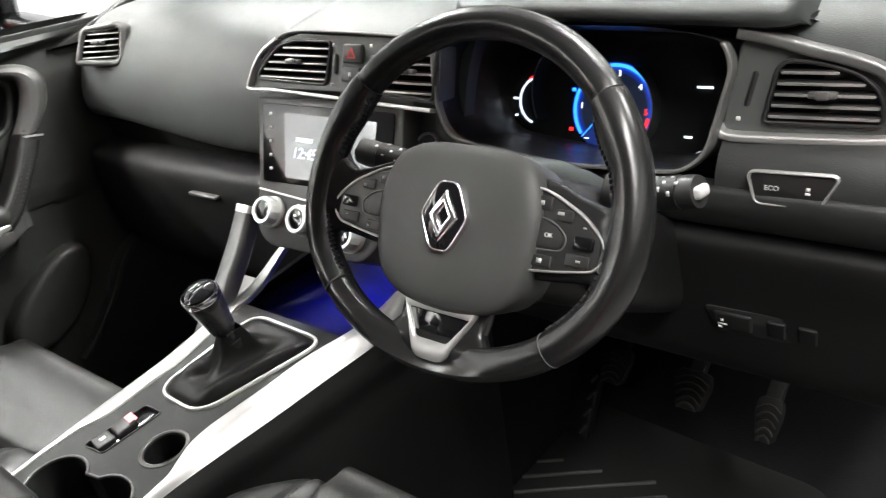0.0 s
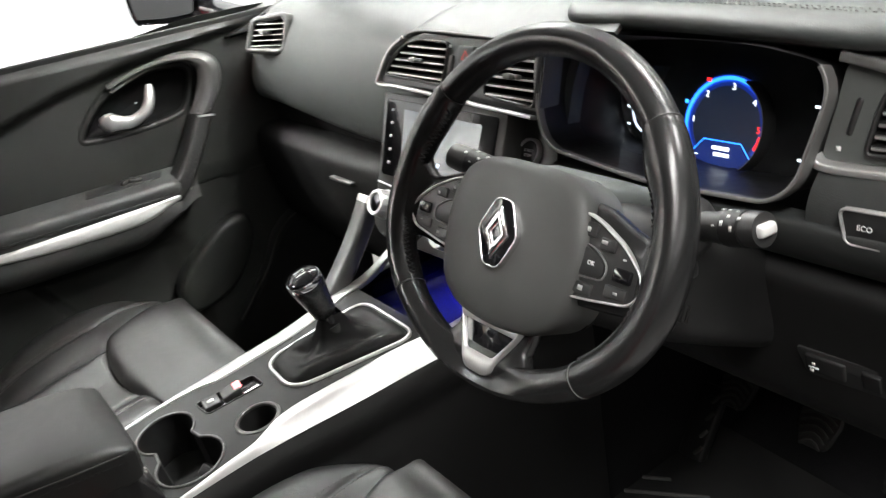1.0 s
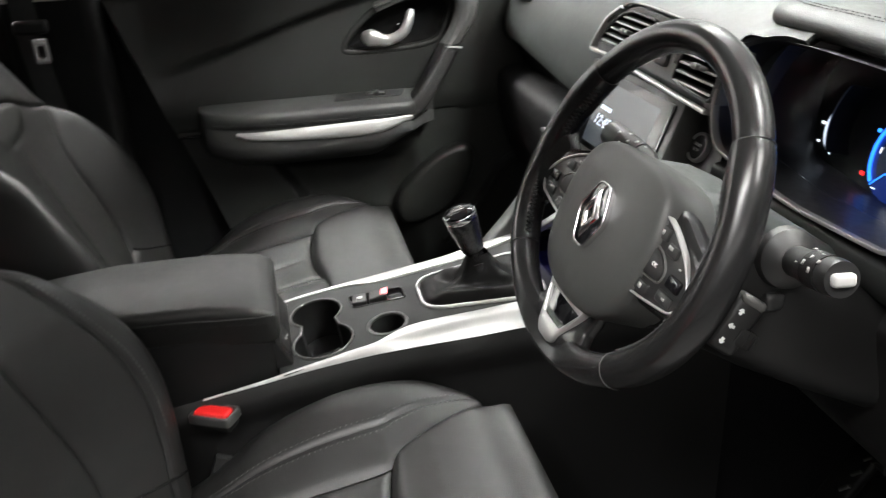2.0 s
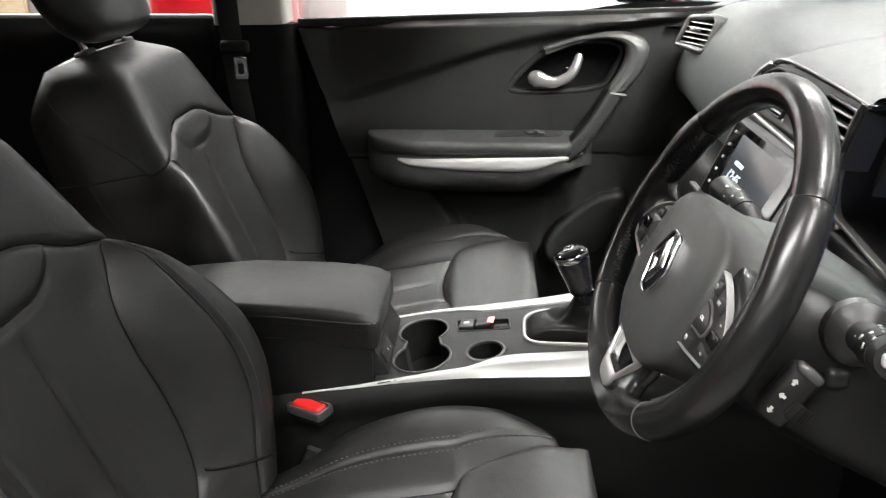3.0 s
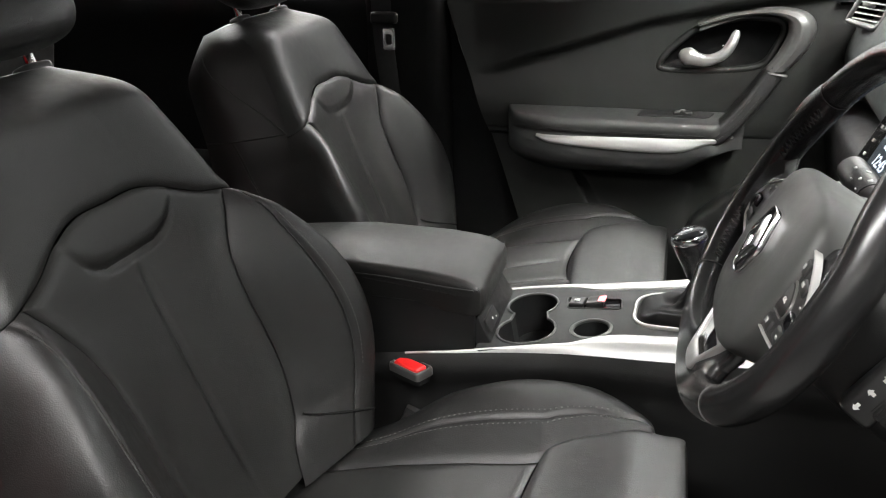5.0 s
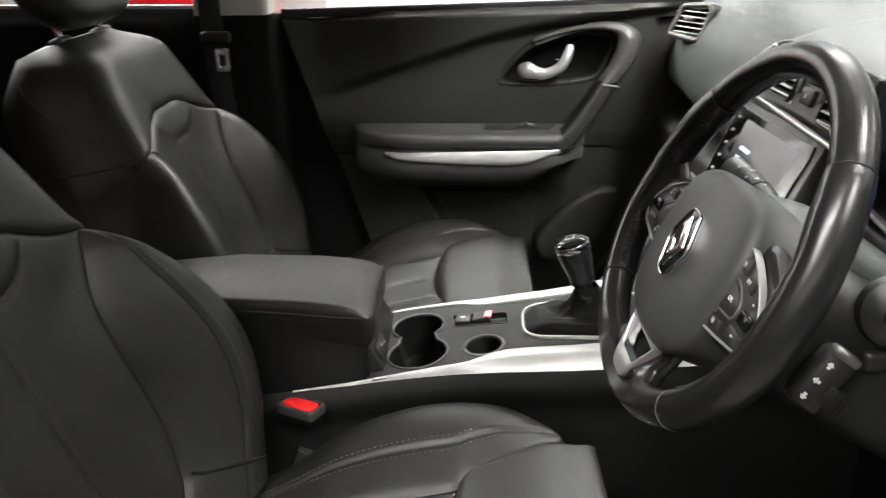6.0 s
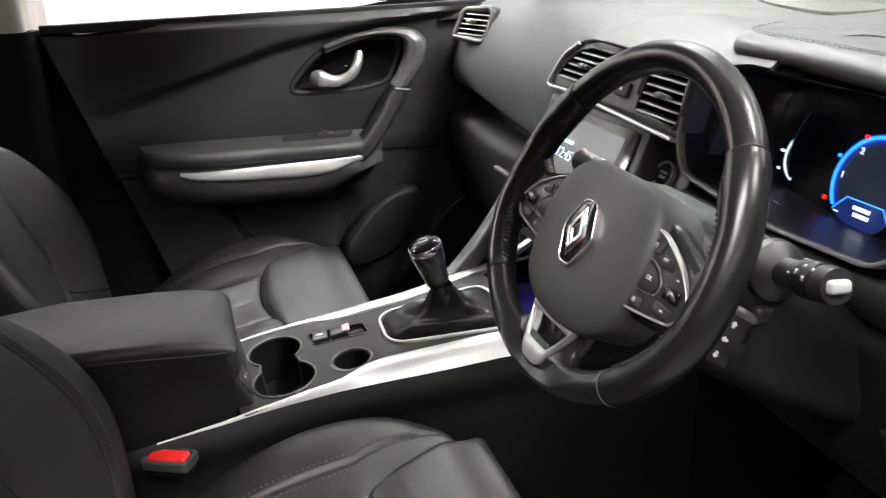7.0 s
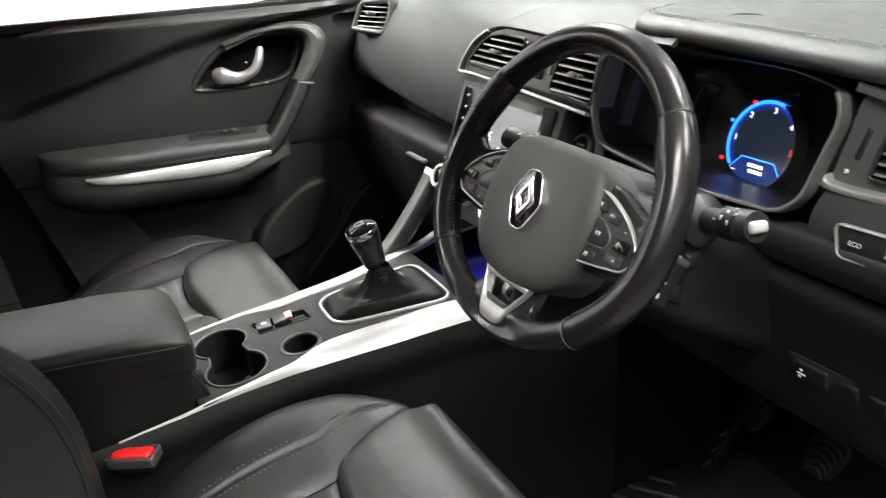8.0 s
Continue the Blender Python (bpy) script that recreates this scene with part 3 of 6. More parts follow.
# pocket's shade is in its near-black colour
part("lever_pocket", moved(bowl(grown(POCKET, -0.007), 0.042, -0.7330), LEAN_IN), VOID, door, "recessed lever pocket with shade put into its colour")
LEVER = spline([(-0.7255, -0.062, 0.694), (-0.717, -0.040, 0.688), (-0.714, -0.008, 0.682), (-0.712, 0.022, 0.694), (-0.713, 0.037, 0.715), (-0.720, 0.046, 0.742)], 8)
LW = [(along([(0, 0.55), (0.06, 1.05), (0.16, 1.35), (0.30, 0.95), (0.5, 0.80), (0.8, 0.74), (0.95, 0.62), (1, 0.35)], i / (len(LEVER) - 1)),) * 2 for i in range(len(LEVER))]
part("door_lever", moved(sweep(LEVER, circle(0.0138, 14, 0.0080), up=(1, 0, 0), scale=LW), LEAN_IN), LEVER_CHROME, door, "satin chrome door lever")

# grip blade that wraps the pocket and runs down to the armrest
BLADE_IN = spline([(0, -0.03, 0.748), (0, 0.04, 0.768), (0, 0.10, 0.773), (0, 0.134, 0.764), (0, 0.138, 0.738), (0, 0.124, 0.702), (0, 0.100, 0.666)], 8)
BLADE_OUT = spline([(0, -0.03, 0.753), (0, 0.04, 0.777), (0, 0.11, 0.789), (0, 0.165, 0.783), (0, 0.192, 0.758), (0, 0.186, 0.713), (0, 0.152, 0.669)], 8)


def blade(s, t):
    i = round(s * (len(BLADE_IN) - 1))
    p = BLADE_IN[i].lerp(BLADE_OUT[i], t)
    proud = step(0.12, 0.70, s)
    bow = along([(0, -0.012), (0.06, -0.002), (0.2, 0.006), (0.45, 0.010), (0.75, 0.004), (0.93, -0.010), (1, -0.030)], t)
    return -0.730 + 0.028 * proud + bow * (0.4 + 0.6 * proud), p.y, p.z


part("grip_blade", sheet(blade, len(BLADE_IN) - 1, 18, 0.012), BLADE_SATIN, door, "smooth satin grey grip blade")
GRIP = spline([(-0.694, 0.122, 0.662), (-0.682, 0.094, 0.621), (-0.667, 0.055, 0.570), (-0.656, 0.022, 0.5405), (-0.662, 0.006, 0.530)], 8)
part("pull_handle", sweep(GRIP, rounded([(-0.022, -0.030), (0.022, -0.030), (0.018, 0.010), (-0.018, 0.010)], 0.009, 4), up=(1, 0, 0)), LEATHER, door, "leather-covered pull handle")
for off in (-0.006, 0.006):
    stitches([(p[0] + 0.0108, p[1] + off * 0.7, p[2] - off * 0.7) for p in GRIP[:-4]], (1, 0, 0), door, mat=THREAD)
part("handle_ring", sweep([(-0.693, 0.1265, 0.6620), (-0.6935, 0.1270, 0.6655)], rounded([(-0.0255, -0.030), (0.0235, -0.030), (0.0195, 0.0115), (-0.0195, 0.0115)], 0.009, 4), up=(1, 0, 0)), SILVER, door, "thin chrome ring")
part("handle_tip", sweep([(-0.660, 0.000, 0.5285), (-0.664, 0.030, 0.5325), (-0.682, 0.056, 0.5350)], rounded([(-0.003, -0.006), (0.003, -0.006), (0.003, 0.006), (-0.003, 0.006)], 0.002, 2), up=(1, 0, 0)), SILVER, door, "silver tip")

# speaker swell and bin rim low on the door
SPK = [(0.010, 0.255), (-0.010, 0.310), (0.035, 0.375), (0.100, 0.424), (0.158, 0.436), (0.178, 0.405), (0.160, 0.340), (0.100, 0.275)]
SPK = [(v.x, v.y) for v in spline([(a, b, 0) for a, b in SPK], 5, True)]
part("speaker_swell", plate(SPK, -0.75, -0.706, 0.016, ON_DOOR, 5), DOORP, door, "oval speaker cover")
BIN = spline([(-0.705, 0.10, 0.20), (-0.705, 0.19, 0.30), (-0.705, 0.235, 0.37), (-0.705, 0.30, 0.405), (-0.705, 0.40, 0.41)], 8)
part("bin_rim", sweep(BIN, rounded([(-0.006, -0.03), (0.006, -0.03), (0.006, 0.004), (-0.006, 0.004)], 0.003, 3), up=(1, 0, 0)), DOORP, door, "door bin rim")

mirror = thing("wing_mirror", "door mirror with black housing outside the passenger window", "wing mirror")
MIRROR_AT = pose(-1.13, 0.247, 0.909, 0, 0, 35)
MO = [(v.x, v.y) for v in spline([(-0.105, -0.055, 0), (-0.11, 0.03, 0), (-0.07, 0.065, 0), (0.07, 0.06, 0), (0.095, 0.02, 0), (0.085, -0.05, 0), (0.03, -0.065, 0), (-0.06, -0.066, 0)], 5, True)]
FACE = MIRROR_AT @ Matrix(((1, 0, 0, 0), (0, 0, 1, 0), (0, 1, 0, 0), (0, 0, 0, 1)))
part("housing", loft([[FACE @ Vector((p[0] * k, p[1] * k, d)) for p in MO] for d, k in ((0.004, 0.93), (0, 1.0), (0.03, 1.02), (0.07, 0.95), (0.10, 0.75), (0.115, 0.4))]), GLOSS, mirror, "black mirror housing")
silver_glass = material("mirror_glass", (0.9, 0.92, 0.95), 0.02, metal=1.0, vary=0.0, worn=0.0)
part("mirror_glass", plate(grown(MO, -0.015), 0.0, -0.003, 0.0, FACE), silver_glass, mirror, "mirror glass")
part("foot", sweep(spline([(-1.08, 0.33, 0.868), (-0.94, 0.36, 0.845), (-0.755, 0.37, 0.835)], 5), rounded([(-0.035, -0.016), (0.035, -0.016), (0.035, 0.016), (-0.035, 0.016)], 0.012, 3)), GLOSS, mirror)
part("corner_cap", plate(rounded([(0.22, 0.83), (0.47, 0.83), (0.47, 0.92)], 0.012, 3), -0.755, -0.735, 0.004, ON_DOOR), HARD, mirror, "black triangular corner cap")
for ob in (door, pillar, belt, rear_door):
    ob.location.z = -0.063
mirror.location.z = -0.098

# ---- dashboard ----


def face(o, lean=0.0, turn=0.0):
    """A frame on a surface that faces the driver: x right, y up the surface, z out of it; leaning away by lean degrees."""
    return Matrix.Translation(o) @ Matrix.Rotation(radians(turn), 4, "Z") @ Matrix.Rotation(radians(90 - lean), 4, "X")


def words(text, size, m, mat, parent, name, depth=0.0003):
    cu = bpy.data.curves.new("words", "FONT")
    cu.body, cu.size, cu.extrude, cu.align_x, cu.align_y = text, size, depth, "CENTER", "CENTER"
    tmp = bpy.data.objects.new("words", cu)
    scene.collection.objects.link(tmp)
    bpy.context.view_layer.update()
    me = bpy.data.meshes.new_from_object(tmp.evaluated_get(bpy.context.evaluated_depsgraph_get()))
    bpy.data.objects.remove(tmp)
    bm = bmesh.new()
    bm.from_mesh(me)
    bpy.data.meshes.remove(me)
    return part(name, moved(bm, m), mat, parent, sharp=0)


def bars(rects, m, mat, parent, name):
    """Small flat printed marks, one part each: (x, y, w, h) in the surface."""
    for x, y, w, h in rects:
        part(name, box(w, h, 0.0006, 0.0, m=m @ pose(x, y, 0)), mat, parent, sharp=0)


dash = thing("dashboard", "grey-black soft dashboard with silver-edged vents and dials", "dashboard")
GREY_POD = material("smooth_grey_pod_plastic", (0.065, 0.069, 0.066), 0.45, grain=0.0002, scale=900, vary=0.05)


def extruded(name, x0, x1, section, mat, label="", crown=0.0, thick=0.02, n=40):
    pts = spline([(a, b, 0) for a, b in section], 6)
    k = len(pts) - 1

    def fn(s, t):
        p = pts[round(t * k)]
        e = (2 * s - 1)
        return mix(x0, x1, s), p.x + crown * e * e, p.y
    return part(name, sheet(fn, n, k, -thick), mat, dash, label)


# passenger side pad, one smooth sweep from the windscreen to its lower lip
def pad_fn(s, t):
    x = mix(-0.742, 0.205, s)
    p = PADPTS[round(t * (len(PADPTS) - 1))]
    e = step(-0.70, -0.742, x)
    low = step(0.70, 0.58, p.y) * step(0.55, 0.3, p.x)
    lift = 0.03 * (1 - step(-0.72, -0.25, x)) * low
    return x, p.x + 0.02 * e, p.y + lift - 0.008 * e


PADPTS = spline([(0.93, 0.80, 0), (0.70, 0.806, 0), (0.50, 0.802, 0), (0.40, 0.795, 0), (0.335, 0.782, 0), (0.295, 0.758, 0), (0.270, 0.722, 0), (0.254, 0.676, 0), (0.247, 0.628, 0), (0.250, 0.592, 0), (0.264, 0.574, 0), (0.292, 0.567, 0)], 7)
part("passenger_pad", sheet(pad_fn, 70, len(PADPTS) - 1, -0.02), DASH, dash, "soft grey-black dash pad")
# near-black strip paints the shade between pad and glovebox
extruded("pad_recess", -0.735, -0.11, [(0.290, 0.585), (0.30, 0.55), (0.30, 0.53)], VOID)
extruded("glovebox_lid", -0.725, -0.12, [(0.300, 0.548), (0.262, 0.546), (0.236, 0.538), (0.226, 0.518), (0.228, 0.47), (0.246, 0.39), (0.275, 0.33), (0.33, 0.30), (0.5, 0.30)], GLOVE, "black glovebox lid", crown=0.012)
part("glovebox_latch", box(0.075, 0.012, 0.006, 0.002, m=pose(-0.34, 0.222, 0.502)), SATIN, dash, "silver glovebox latch")
# driver's top, right pad and knee panel
extruded("driver_top", 0.20, 0.742, [(0.93, 0.80), (0.70, 0.808), (0.52, 0.806), (0.42, 0.802), (0.36, 0.796)], DASH, "soft dash top", n=30)
extruded("right_pad", 0.525, 0.742, [(0.40, 0.806), (0.345, 0.797), (0.310, 0.785), (0.288, 0.772), (0.276, 0.755), (0.270, 0.735), (0.266, 0.70), (0.262, 0.684)], DASH, "soft pad over the outer vent", n=14)
# these two panels use the shaded copy of the dash colour
extruded("right_panel", 0.525, 0.742, [(0.262, 0.6835), (0.245, 0.677), (0.232, 0.668), (0.222, 0.652), (0.218, 0.63), (0.220, 0.605), (0.226, 0.592)], DASH_SHADED, "panel under the outer vent in a shaded dash tone", n=14)
extruded("knee_panel_top", 0.215, 0.742, [(0.24, 0.633), (0.217, 0.634), (0.211, 0.626), (0.214, 0.61), (0.226, 0.592), (0.240, 0.583)], DASH_SHADED, "soft panel below the dials in a shaded dash tone", n=24)
extruded("knee_panel", 0.17, 0.742, [(0.242, 0.582), (0.228, 0.578), (0.222, 0.566), (0.228, 0.54), (0.240, 0.50), (0.252, 0.45), (0.268, 0.41), (0.30, 0.385), (0.40, 0.375), (0.60, 0.38)], HARD, "black lower knee panel", n=24)
part("dash_end", sheet(lambda s, t: (0.744, mix(0.235, 0.60, s), mix(0.38, 0.79, t)), 4, 4, 0.01), HARD, dash)

# instrument binnacle
BIN_F = face((0, 0.226, 0.70), 12)
BINO = rounded([(0.203, -0.028), (0.224, -0.047), (0.36, -0.060), (0.495, -0.054), (0.517, -0.035), (0.533, 0.045), (0.522, 0.068), (0.46, 0.080), (0.30, 0.082), (0.202, 0.076), (0.1865, 0.052), (0.190, 0.010)], [0.03, 0.03, 0.03, 0.03, 0.03, 0.03, 0.03, 0.03, 0.03, 0.012, 0.014, 0.02], 5)
RIMP = sorted([p for p in grown(BINO, 0.002) if p[1] < 0.066], key=lambda p: math.atan2(p[0] - 0.37, p[1] - 0.02) % (2 * math.pi))
part("binnacle_rim", sweep([BIN_F @ Vector((p[0], p[1], 0.007)) for p in RIMP], rounded([(-0.0020, -0.014), (0.0020, -0.014), (0.0020, 0.003), (-0.0020, 0.003)], 0.0014, 3), up=BIN_F.to_3x3() @ Vector((0, 0, 1))), SATIN, dash, "dark satin rim round the dials")
BC = Vector((sum(p[0] for p in BINO) / len(BINO), sum(p[1] for p in BINO) / len(BINO)))
part("binnacle_wall", loft([[BIN_F @ Vector((*(BC + (Vector(p) - BC) * k), z)) for p in BINO] for z, k in ((0.0, 1.0), (-0.04, 0.985), (-0.136, 0.96))], cap=False), WELL_BLACK, dash, "black binnacle wall")
CL = face((0, 0.355, 0.685), 14)
part("dial_face", plate(grown(BINO, 0.006), -0.004, 0.0, 0.0, CL @ pose(0, -0.010, 0)), VOID, dash, "black dial face")
clpane = part("dial_cover", plate(grown(BINO, -0.010), 0.0, 0.0015, 0.0, BIN_F @ pose(0, 0, -0.045, -7)), glass("smoked_dial_cover", (0.9, 0.92, 0.95)), dash, "clear dial cover")
clpane.visible_shadow = False
DX, DY = 0.3555, -0.0225


def arc(r0, r1, a0, a1, z, m, n=40, high=0.0012):
    pts = []
    for r, rev in ((r1, False), (r0, True)):
        a = [mix(a0, a1, i / n) for i in range(n + 1)]
        for q in (reversed(a) if rev else a):
            pts.append((r * math.cos(radians(q)), r * math.sin(radians(q))))
    return plate(pts, z, z + high, 0.0, m)


DIAL = CL @ pose(DX, DY, 0.004)
dial = part("rev_dial", plate(circle(0.0540, 48), 0, 0.0015, 0.0005, CL @ pose(DX, DY, 0.0)), BLUE_DIM, dash, "blue-lit rev counter disc")
part("dial_ring", arc(0.0488, 0.0528, -38, 218, 0.0, DIAL), BLUE_GLOW, dial, "bright blue ring")
part("dial_halo", arc(0.0528, 0.0545, -34, 214, -0.0005, DIAL), glowing("soft_blue_halo", (0.005, 0.05, 0.6), 0.5), dial)
part("dial_inner_glow", arc(0.0462, 0.0488, -38, 218, -0.0002, DIAL), glowing("inner_blue_glow", (0.01, 0.08, 0.75), 0.8), dial)
part("dial_fading_glow", arc(0.0425, 0.0462, -38, 218, -0.0004, DIAL), glowing("fading_blue_glow", (0.006, 0.04, 0.45), 0.45), dial)
part("dial_red_zone", arc(0.0440, 0.0475, -30, -10, 0.001, DIAL), RED_GLOW, dial)
part("dial_centre", plate(circle(0.0425, 40), -0.0006, 0.0004, 0.0, DIAL), glowing("dark_blue_dial_centre", (0.015, 0.03, 0.08), 0.3), dial)
for digit, ang in (("1", 178), ("2", 132), ("3", 84), ("4", 40), ("5", -2)):
    words(digit, 0.0100, DIAL @ pose(0.0415 * math.cos(radians(ang)), 0.0415 * math.sin(radians(ang)), 0.0014), RED_GLOW if digit == "5" else WHITE_GLOW, dial, "dial_numeral")
TRIP = [(-0.038, -0.035), (-0.024, -0.0185), (0.024, -0.0185), (0.038, -0.035)]
part("trip_window", plate([(0.036, -0.038), (0.022, -0.0195), (-0.022, -0.0195), (-0.036, -0.038), (0.0, -0.052)], 0.001, 0.0014, 0.0, DIAL), glowing("blue_trip_window", (0.01, 0.04, 0.30), 0.5), dial)
part("trip_edge", sweep([DIAL @ Vector((a, b, 0.002)) for a, b in TRIP], circle(0.0007, 6), up=CL.to_3x3() @ Vector((0, 0, 1))), BLUE_GLOW, dial, "blue line over the trip figures")
bars([(0.0, -0.0265, 0.022, 0.0042), (0.002, -0.0335, 0.020, 0.0042)], DIAL @ pose(0, 0, 0.003), WHITE_GLOW, dial, "trip_figure")
bars([(-0.031, -0.0365, 0.006, 0.0012)], DIAL @ pose(0, 0, 0.003), WHITE_GLOW, dial, "needle_tip")
bars([(-0.0285, 0.0465, 0.0060, 0.0042), (-0.0540, -0.0275, 0.0055, 0.0045)], DIAL @ pose(0, 0, 0.001), RED_GLOW, dash, "warning_light")
bars([(-0.0540, 0.0200, 0.0045, 0.004)], DIAL @ pose(0, 0, 0.001), BLUE_GLOW, dash, "main_beam_light")
LDIAL = CL @ pose(0.2525, -0.0185, 0.002)
part("temperature_scale", arc(0.0278, 0.0306, 106, 252, 0.0, LDIAL, 24), PALE_GLOW, dash, "white temperature scale")
part("temperature_limit", arc(0.0300, 0.0325, 94, 124, 0.0, LDIAL, 8), RED_GLOW, dash, "red limit mark")
bars([(-0.036, 0.001, 0.007, 0.0030), (-0.034, -0.020, 0.004, 0.0025)], LDIAL, WHITE_GLOW, dash, "gauge_mark")
DIV = CL @ pose(0.328, -0.003, 0.0)
part("dial_divider", arc(0.0702, 0.0712, 148, 212, 0.0, DIV, 24, 0.030), VOID, dash, "black curved divider wall")
part("divider_edge", arc(0.0701, 0.0713, 150, 210, 0.0302, DIV, 24), SATIN, dash, "thin satin divider edge")
part("dial_barrel", arc(0.0560, 0.0575, -52, 60, 0.0, CL @ pose(DX, DY, 0.0), 30, 0.024), DARK_SATIN, dash, "raised curved edge beside the rev counter")
bars([(0.462, 0.0078, 0.018, 0.0026), (0.449, -0.0476, 0.009, 0.0026)], CL @ pose(0, 0, 0.003), WHITE_GLOW, dash, "gauge_mark")

# hood over the dials
HOOD_EDGE = spline([(0.192, 0.395, 0.788), (0.172, 0.335, 0.785), (0.184, 0.290, 0.781), (0.225, 0.276, 0.779), (0.31, 0.279, 0.778), (0.38, 0.272, 0.778), (0.45, 0.261, 0.778), (0.52, 0.249, 0.778), (0.558, 0.245, 0.778), (0.578, 0.258, 0.779), (0.586, 0.300, 0.782)], 6)
NOSE = spline([(0.003, -0.001, 0), (-0.004, 0.005, 0), (-0.005, 0.013, 0), (0.002, 0.0205, 0), (0.015, 0.0255, 0)], 3)


def hood_fn(s, t):
    e = HOOD_EDGE[round(s * (len(HOOD_EDGE) - 1))]
    back = Vector((mix(0.19, 0.60, s), 0.47, 0.797))
    full = step(0.0, 0.16, s) * step(1.0, 0.90, s)
    if t < 0.4:
        q = NOSE[round(t / 0.4 * (len(NOSE) - 1))]
        return e.x, e.y + q.x, e.z + q.y * full - 0.012 * (1 - full)
    q = (t - 0.4) / 0.6
    p = Vector((e.x, e.y + 0.015, e.z + 0.0255 * full - 0.012 * (1 - full))).lerp(back, q)
    return p.x, p.y, p.z + 0.005 * math.sin(math.pi * min(1, q * 1.2)) * math.sin(math.pi * s) ** 0.5


part("dial_hood", sheet(hood_fn, len(HOOD_EDGE) - 1, 30, 0.006), DASH, dash, "padded stitched hood over the dials")
# separate near-black sheet: shade below the hood put into colour
part("hood_underside", sheet(lambda s, t: tuple(Vector(HOOD_EDGE[round(s * (len(HOOD_EDGE) - 1))]).lerp(Vector((mix(0.205, 0.56, s), 0.40, 0.776)), t) + Vector((0, 0.006, 0.001 * (1 - t)))), len(HOOD_EDGE) - 1, 8, 0.004), VOID, dash, "underside of the hood in a shade colour")
for k in (0.018, 0.025):
    stitches([(p.x, p.y + k, p.z + 0.0262 + (k - 0.018) * 0.12) for p in HOOD_EDGE[6:-8]], (0, 0, 1), dash, mat=THREAD)


def vent(parent, m, outline, slats, tab_at, name="air_vent", tilt=8.0, depth=0.035):
    """An air vent: dark well, slats with tips in satin, a tab and a frame."""
    well = part(name, loft([[m @ Vector((p[0], p[1], z)) for p in outline] for z in (-0.002, -depth)], cap=False), VOID, parent, "slatted air vent")
    part("back", plate(outline, -depth - 0.002, -depth, 0.0, m), VOID, well)
    ys = [p[1] for p in outline]
    lo, hi = min(ys), max(ys)
    for i in range(slats):
        y = mix(lo, hi, (i + 0.6) / (slats + 0.2))
        xs = []
        for a, b in zip(outline, outline[1:] + outline[:1]):
            if (a[1] - y) * (b[1] - y) < 0:
                xs.append(a[0] + (b[0] - a[0]) * (y - a[1]) / (b[1] - a[1]))
        if len(xs) < 2:
            continue
        x0, x1 = min(xs), max(xs)
        part("slat", box(x1 - x0, 0.0020, 0.009, 0.0008, 2, m @ pose((x0 + x1) / 2, y, -0.006, tilt)), SLAT, well)
        part("slat_tip", box(x1 - x0 - 0.002, 0.0026, 0.0034, 0.0008, 2, m @ pose((x0 + x1) / 2, y - 0.0022, -0.0010, tilt)), SLAT_TIP, well, "satin slat tip")
    part("tab", both(box(0.024, 0.006, 0.012, 0.002, 2, m @ pose(*tab_at, 0.003)), box(0.012, 0.008, 0.006, 0.002, 2, m @ pose(tab_at[0], tab_at[1], 0.008))), SATIN, well, "satin direction tab")
    return well


# lid over the speaker on the dash top
LID = [(v.x, v.y) for v in spline([(-0.225, 0.640, 0), (-0.12, 0.575, 0), (0.03, 0.535, 0), (0.055, 0.560, 0), (0.035, 0.650, 0), (-0.05, 0.715, 0), (-0.20, 0.725, 0)], 6, True)]
part("speaker_lid", plate(LID, 0.800, 0.8085, 0.002), GREY_POD, dash, "flat speaker lid on the dash top")

# centre vent pod
POD = face((0, 0.218, 0.697), 16)
PODO = rounded([(-0.146, 0.000), (-0.128, 0.036), (-0.098, 0.060), (-0.058, 0.073), (0.08, 0.071), (0.194, 0.066), (0.196, -0.006), (0.05, 0.002)], [0.012, 0.02, 0.02, 0.02, 0.02, 0.01, 0.008, 0.05], 5)
part("vent_pod_lip", sweep([POD @ Vector((x, y, 0.004)) for x, y in [(v.x, v.y) for v in spline([(-0.090, 0.0665, 0), (-0.125, 0.044, 0), (-0.147, 0.006, 0), (-0.142, -0.004, 0), (-0.10, -0.003, 0), (0.0, -0.006, 0), (0.10, -0.010, 0), (0.190, -0.013, 0)], 6)]], rounded([(-0.0024, -0.008), (0.0024, -0.008), (0.0024, 0.004), (-0.0024, 0.004)], 0.0016, 3), up=POD.to_3x3() @ Vector((0, 0, 1))), SILVER, dash, "satin silver lip under the vents")
part("vent_pod_edge", sweep([POD @ Vector((v.x, v.y, 0.002)) for v in spline([(-0.126, 0.040, 0), (-0.098, 0.063, 0), (-0.056, 0.076, 0), (0.08, 0.0745, 0), (0.20, 0.068, 0)], 6)], circle(0.0022, 8), up=POD.to_3x3() @ Vector((0, 0, 1))), SATIN, dash, "thin satin edge")


def pod_top(s, t):
    x = mix(-0.125, 0.275, s)
    front = POD @ Vector((min(x, 0.208), along([(-0.125, 0.048), (-0.098, 0.064), (-0.058, 0.078), (0.08, 0.076), (0.208, 0.068)], x), 0.0))
    front = front.lerp(Vector((x, 0.262, 0.778)), step(0.19, 0.25, x))
    back = Vector((mix(-0.060, 0.27, s), 0.42, 0.800))
    p = front.lerp(back, t)
    return p.x, p.y, p.z + 0.016 * math.sin(math.pi * t) ** 0.7


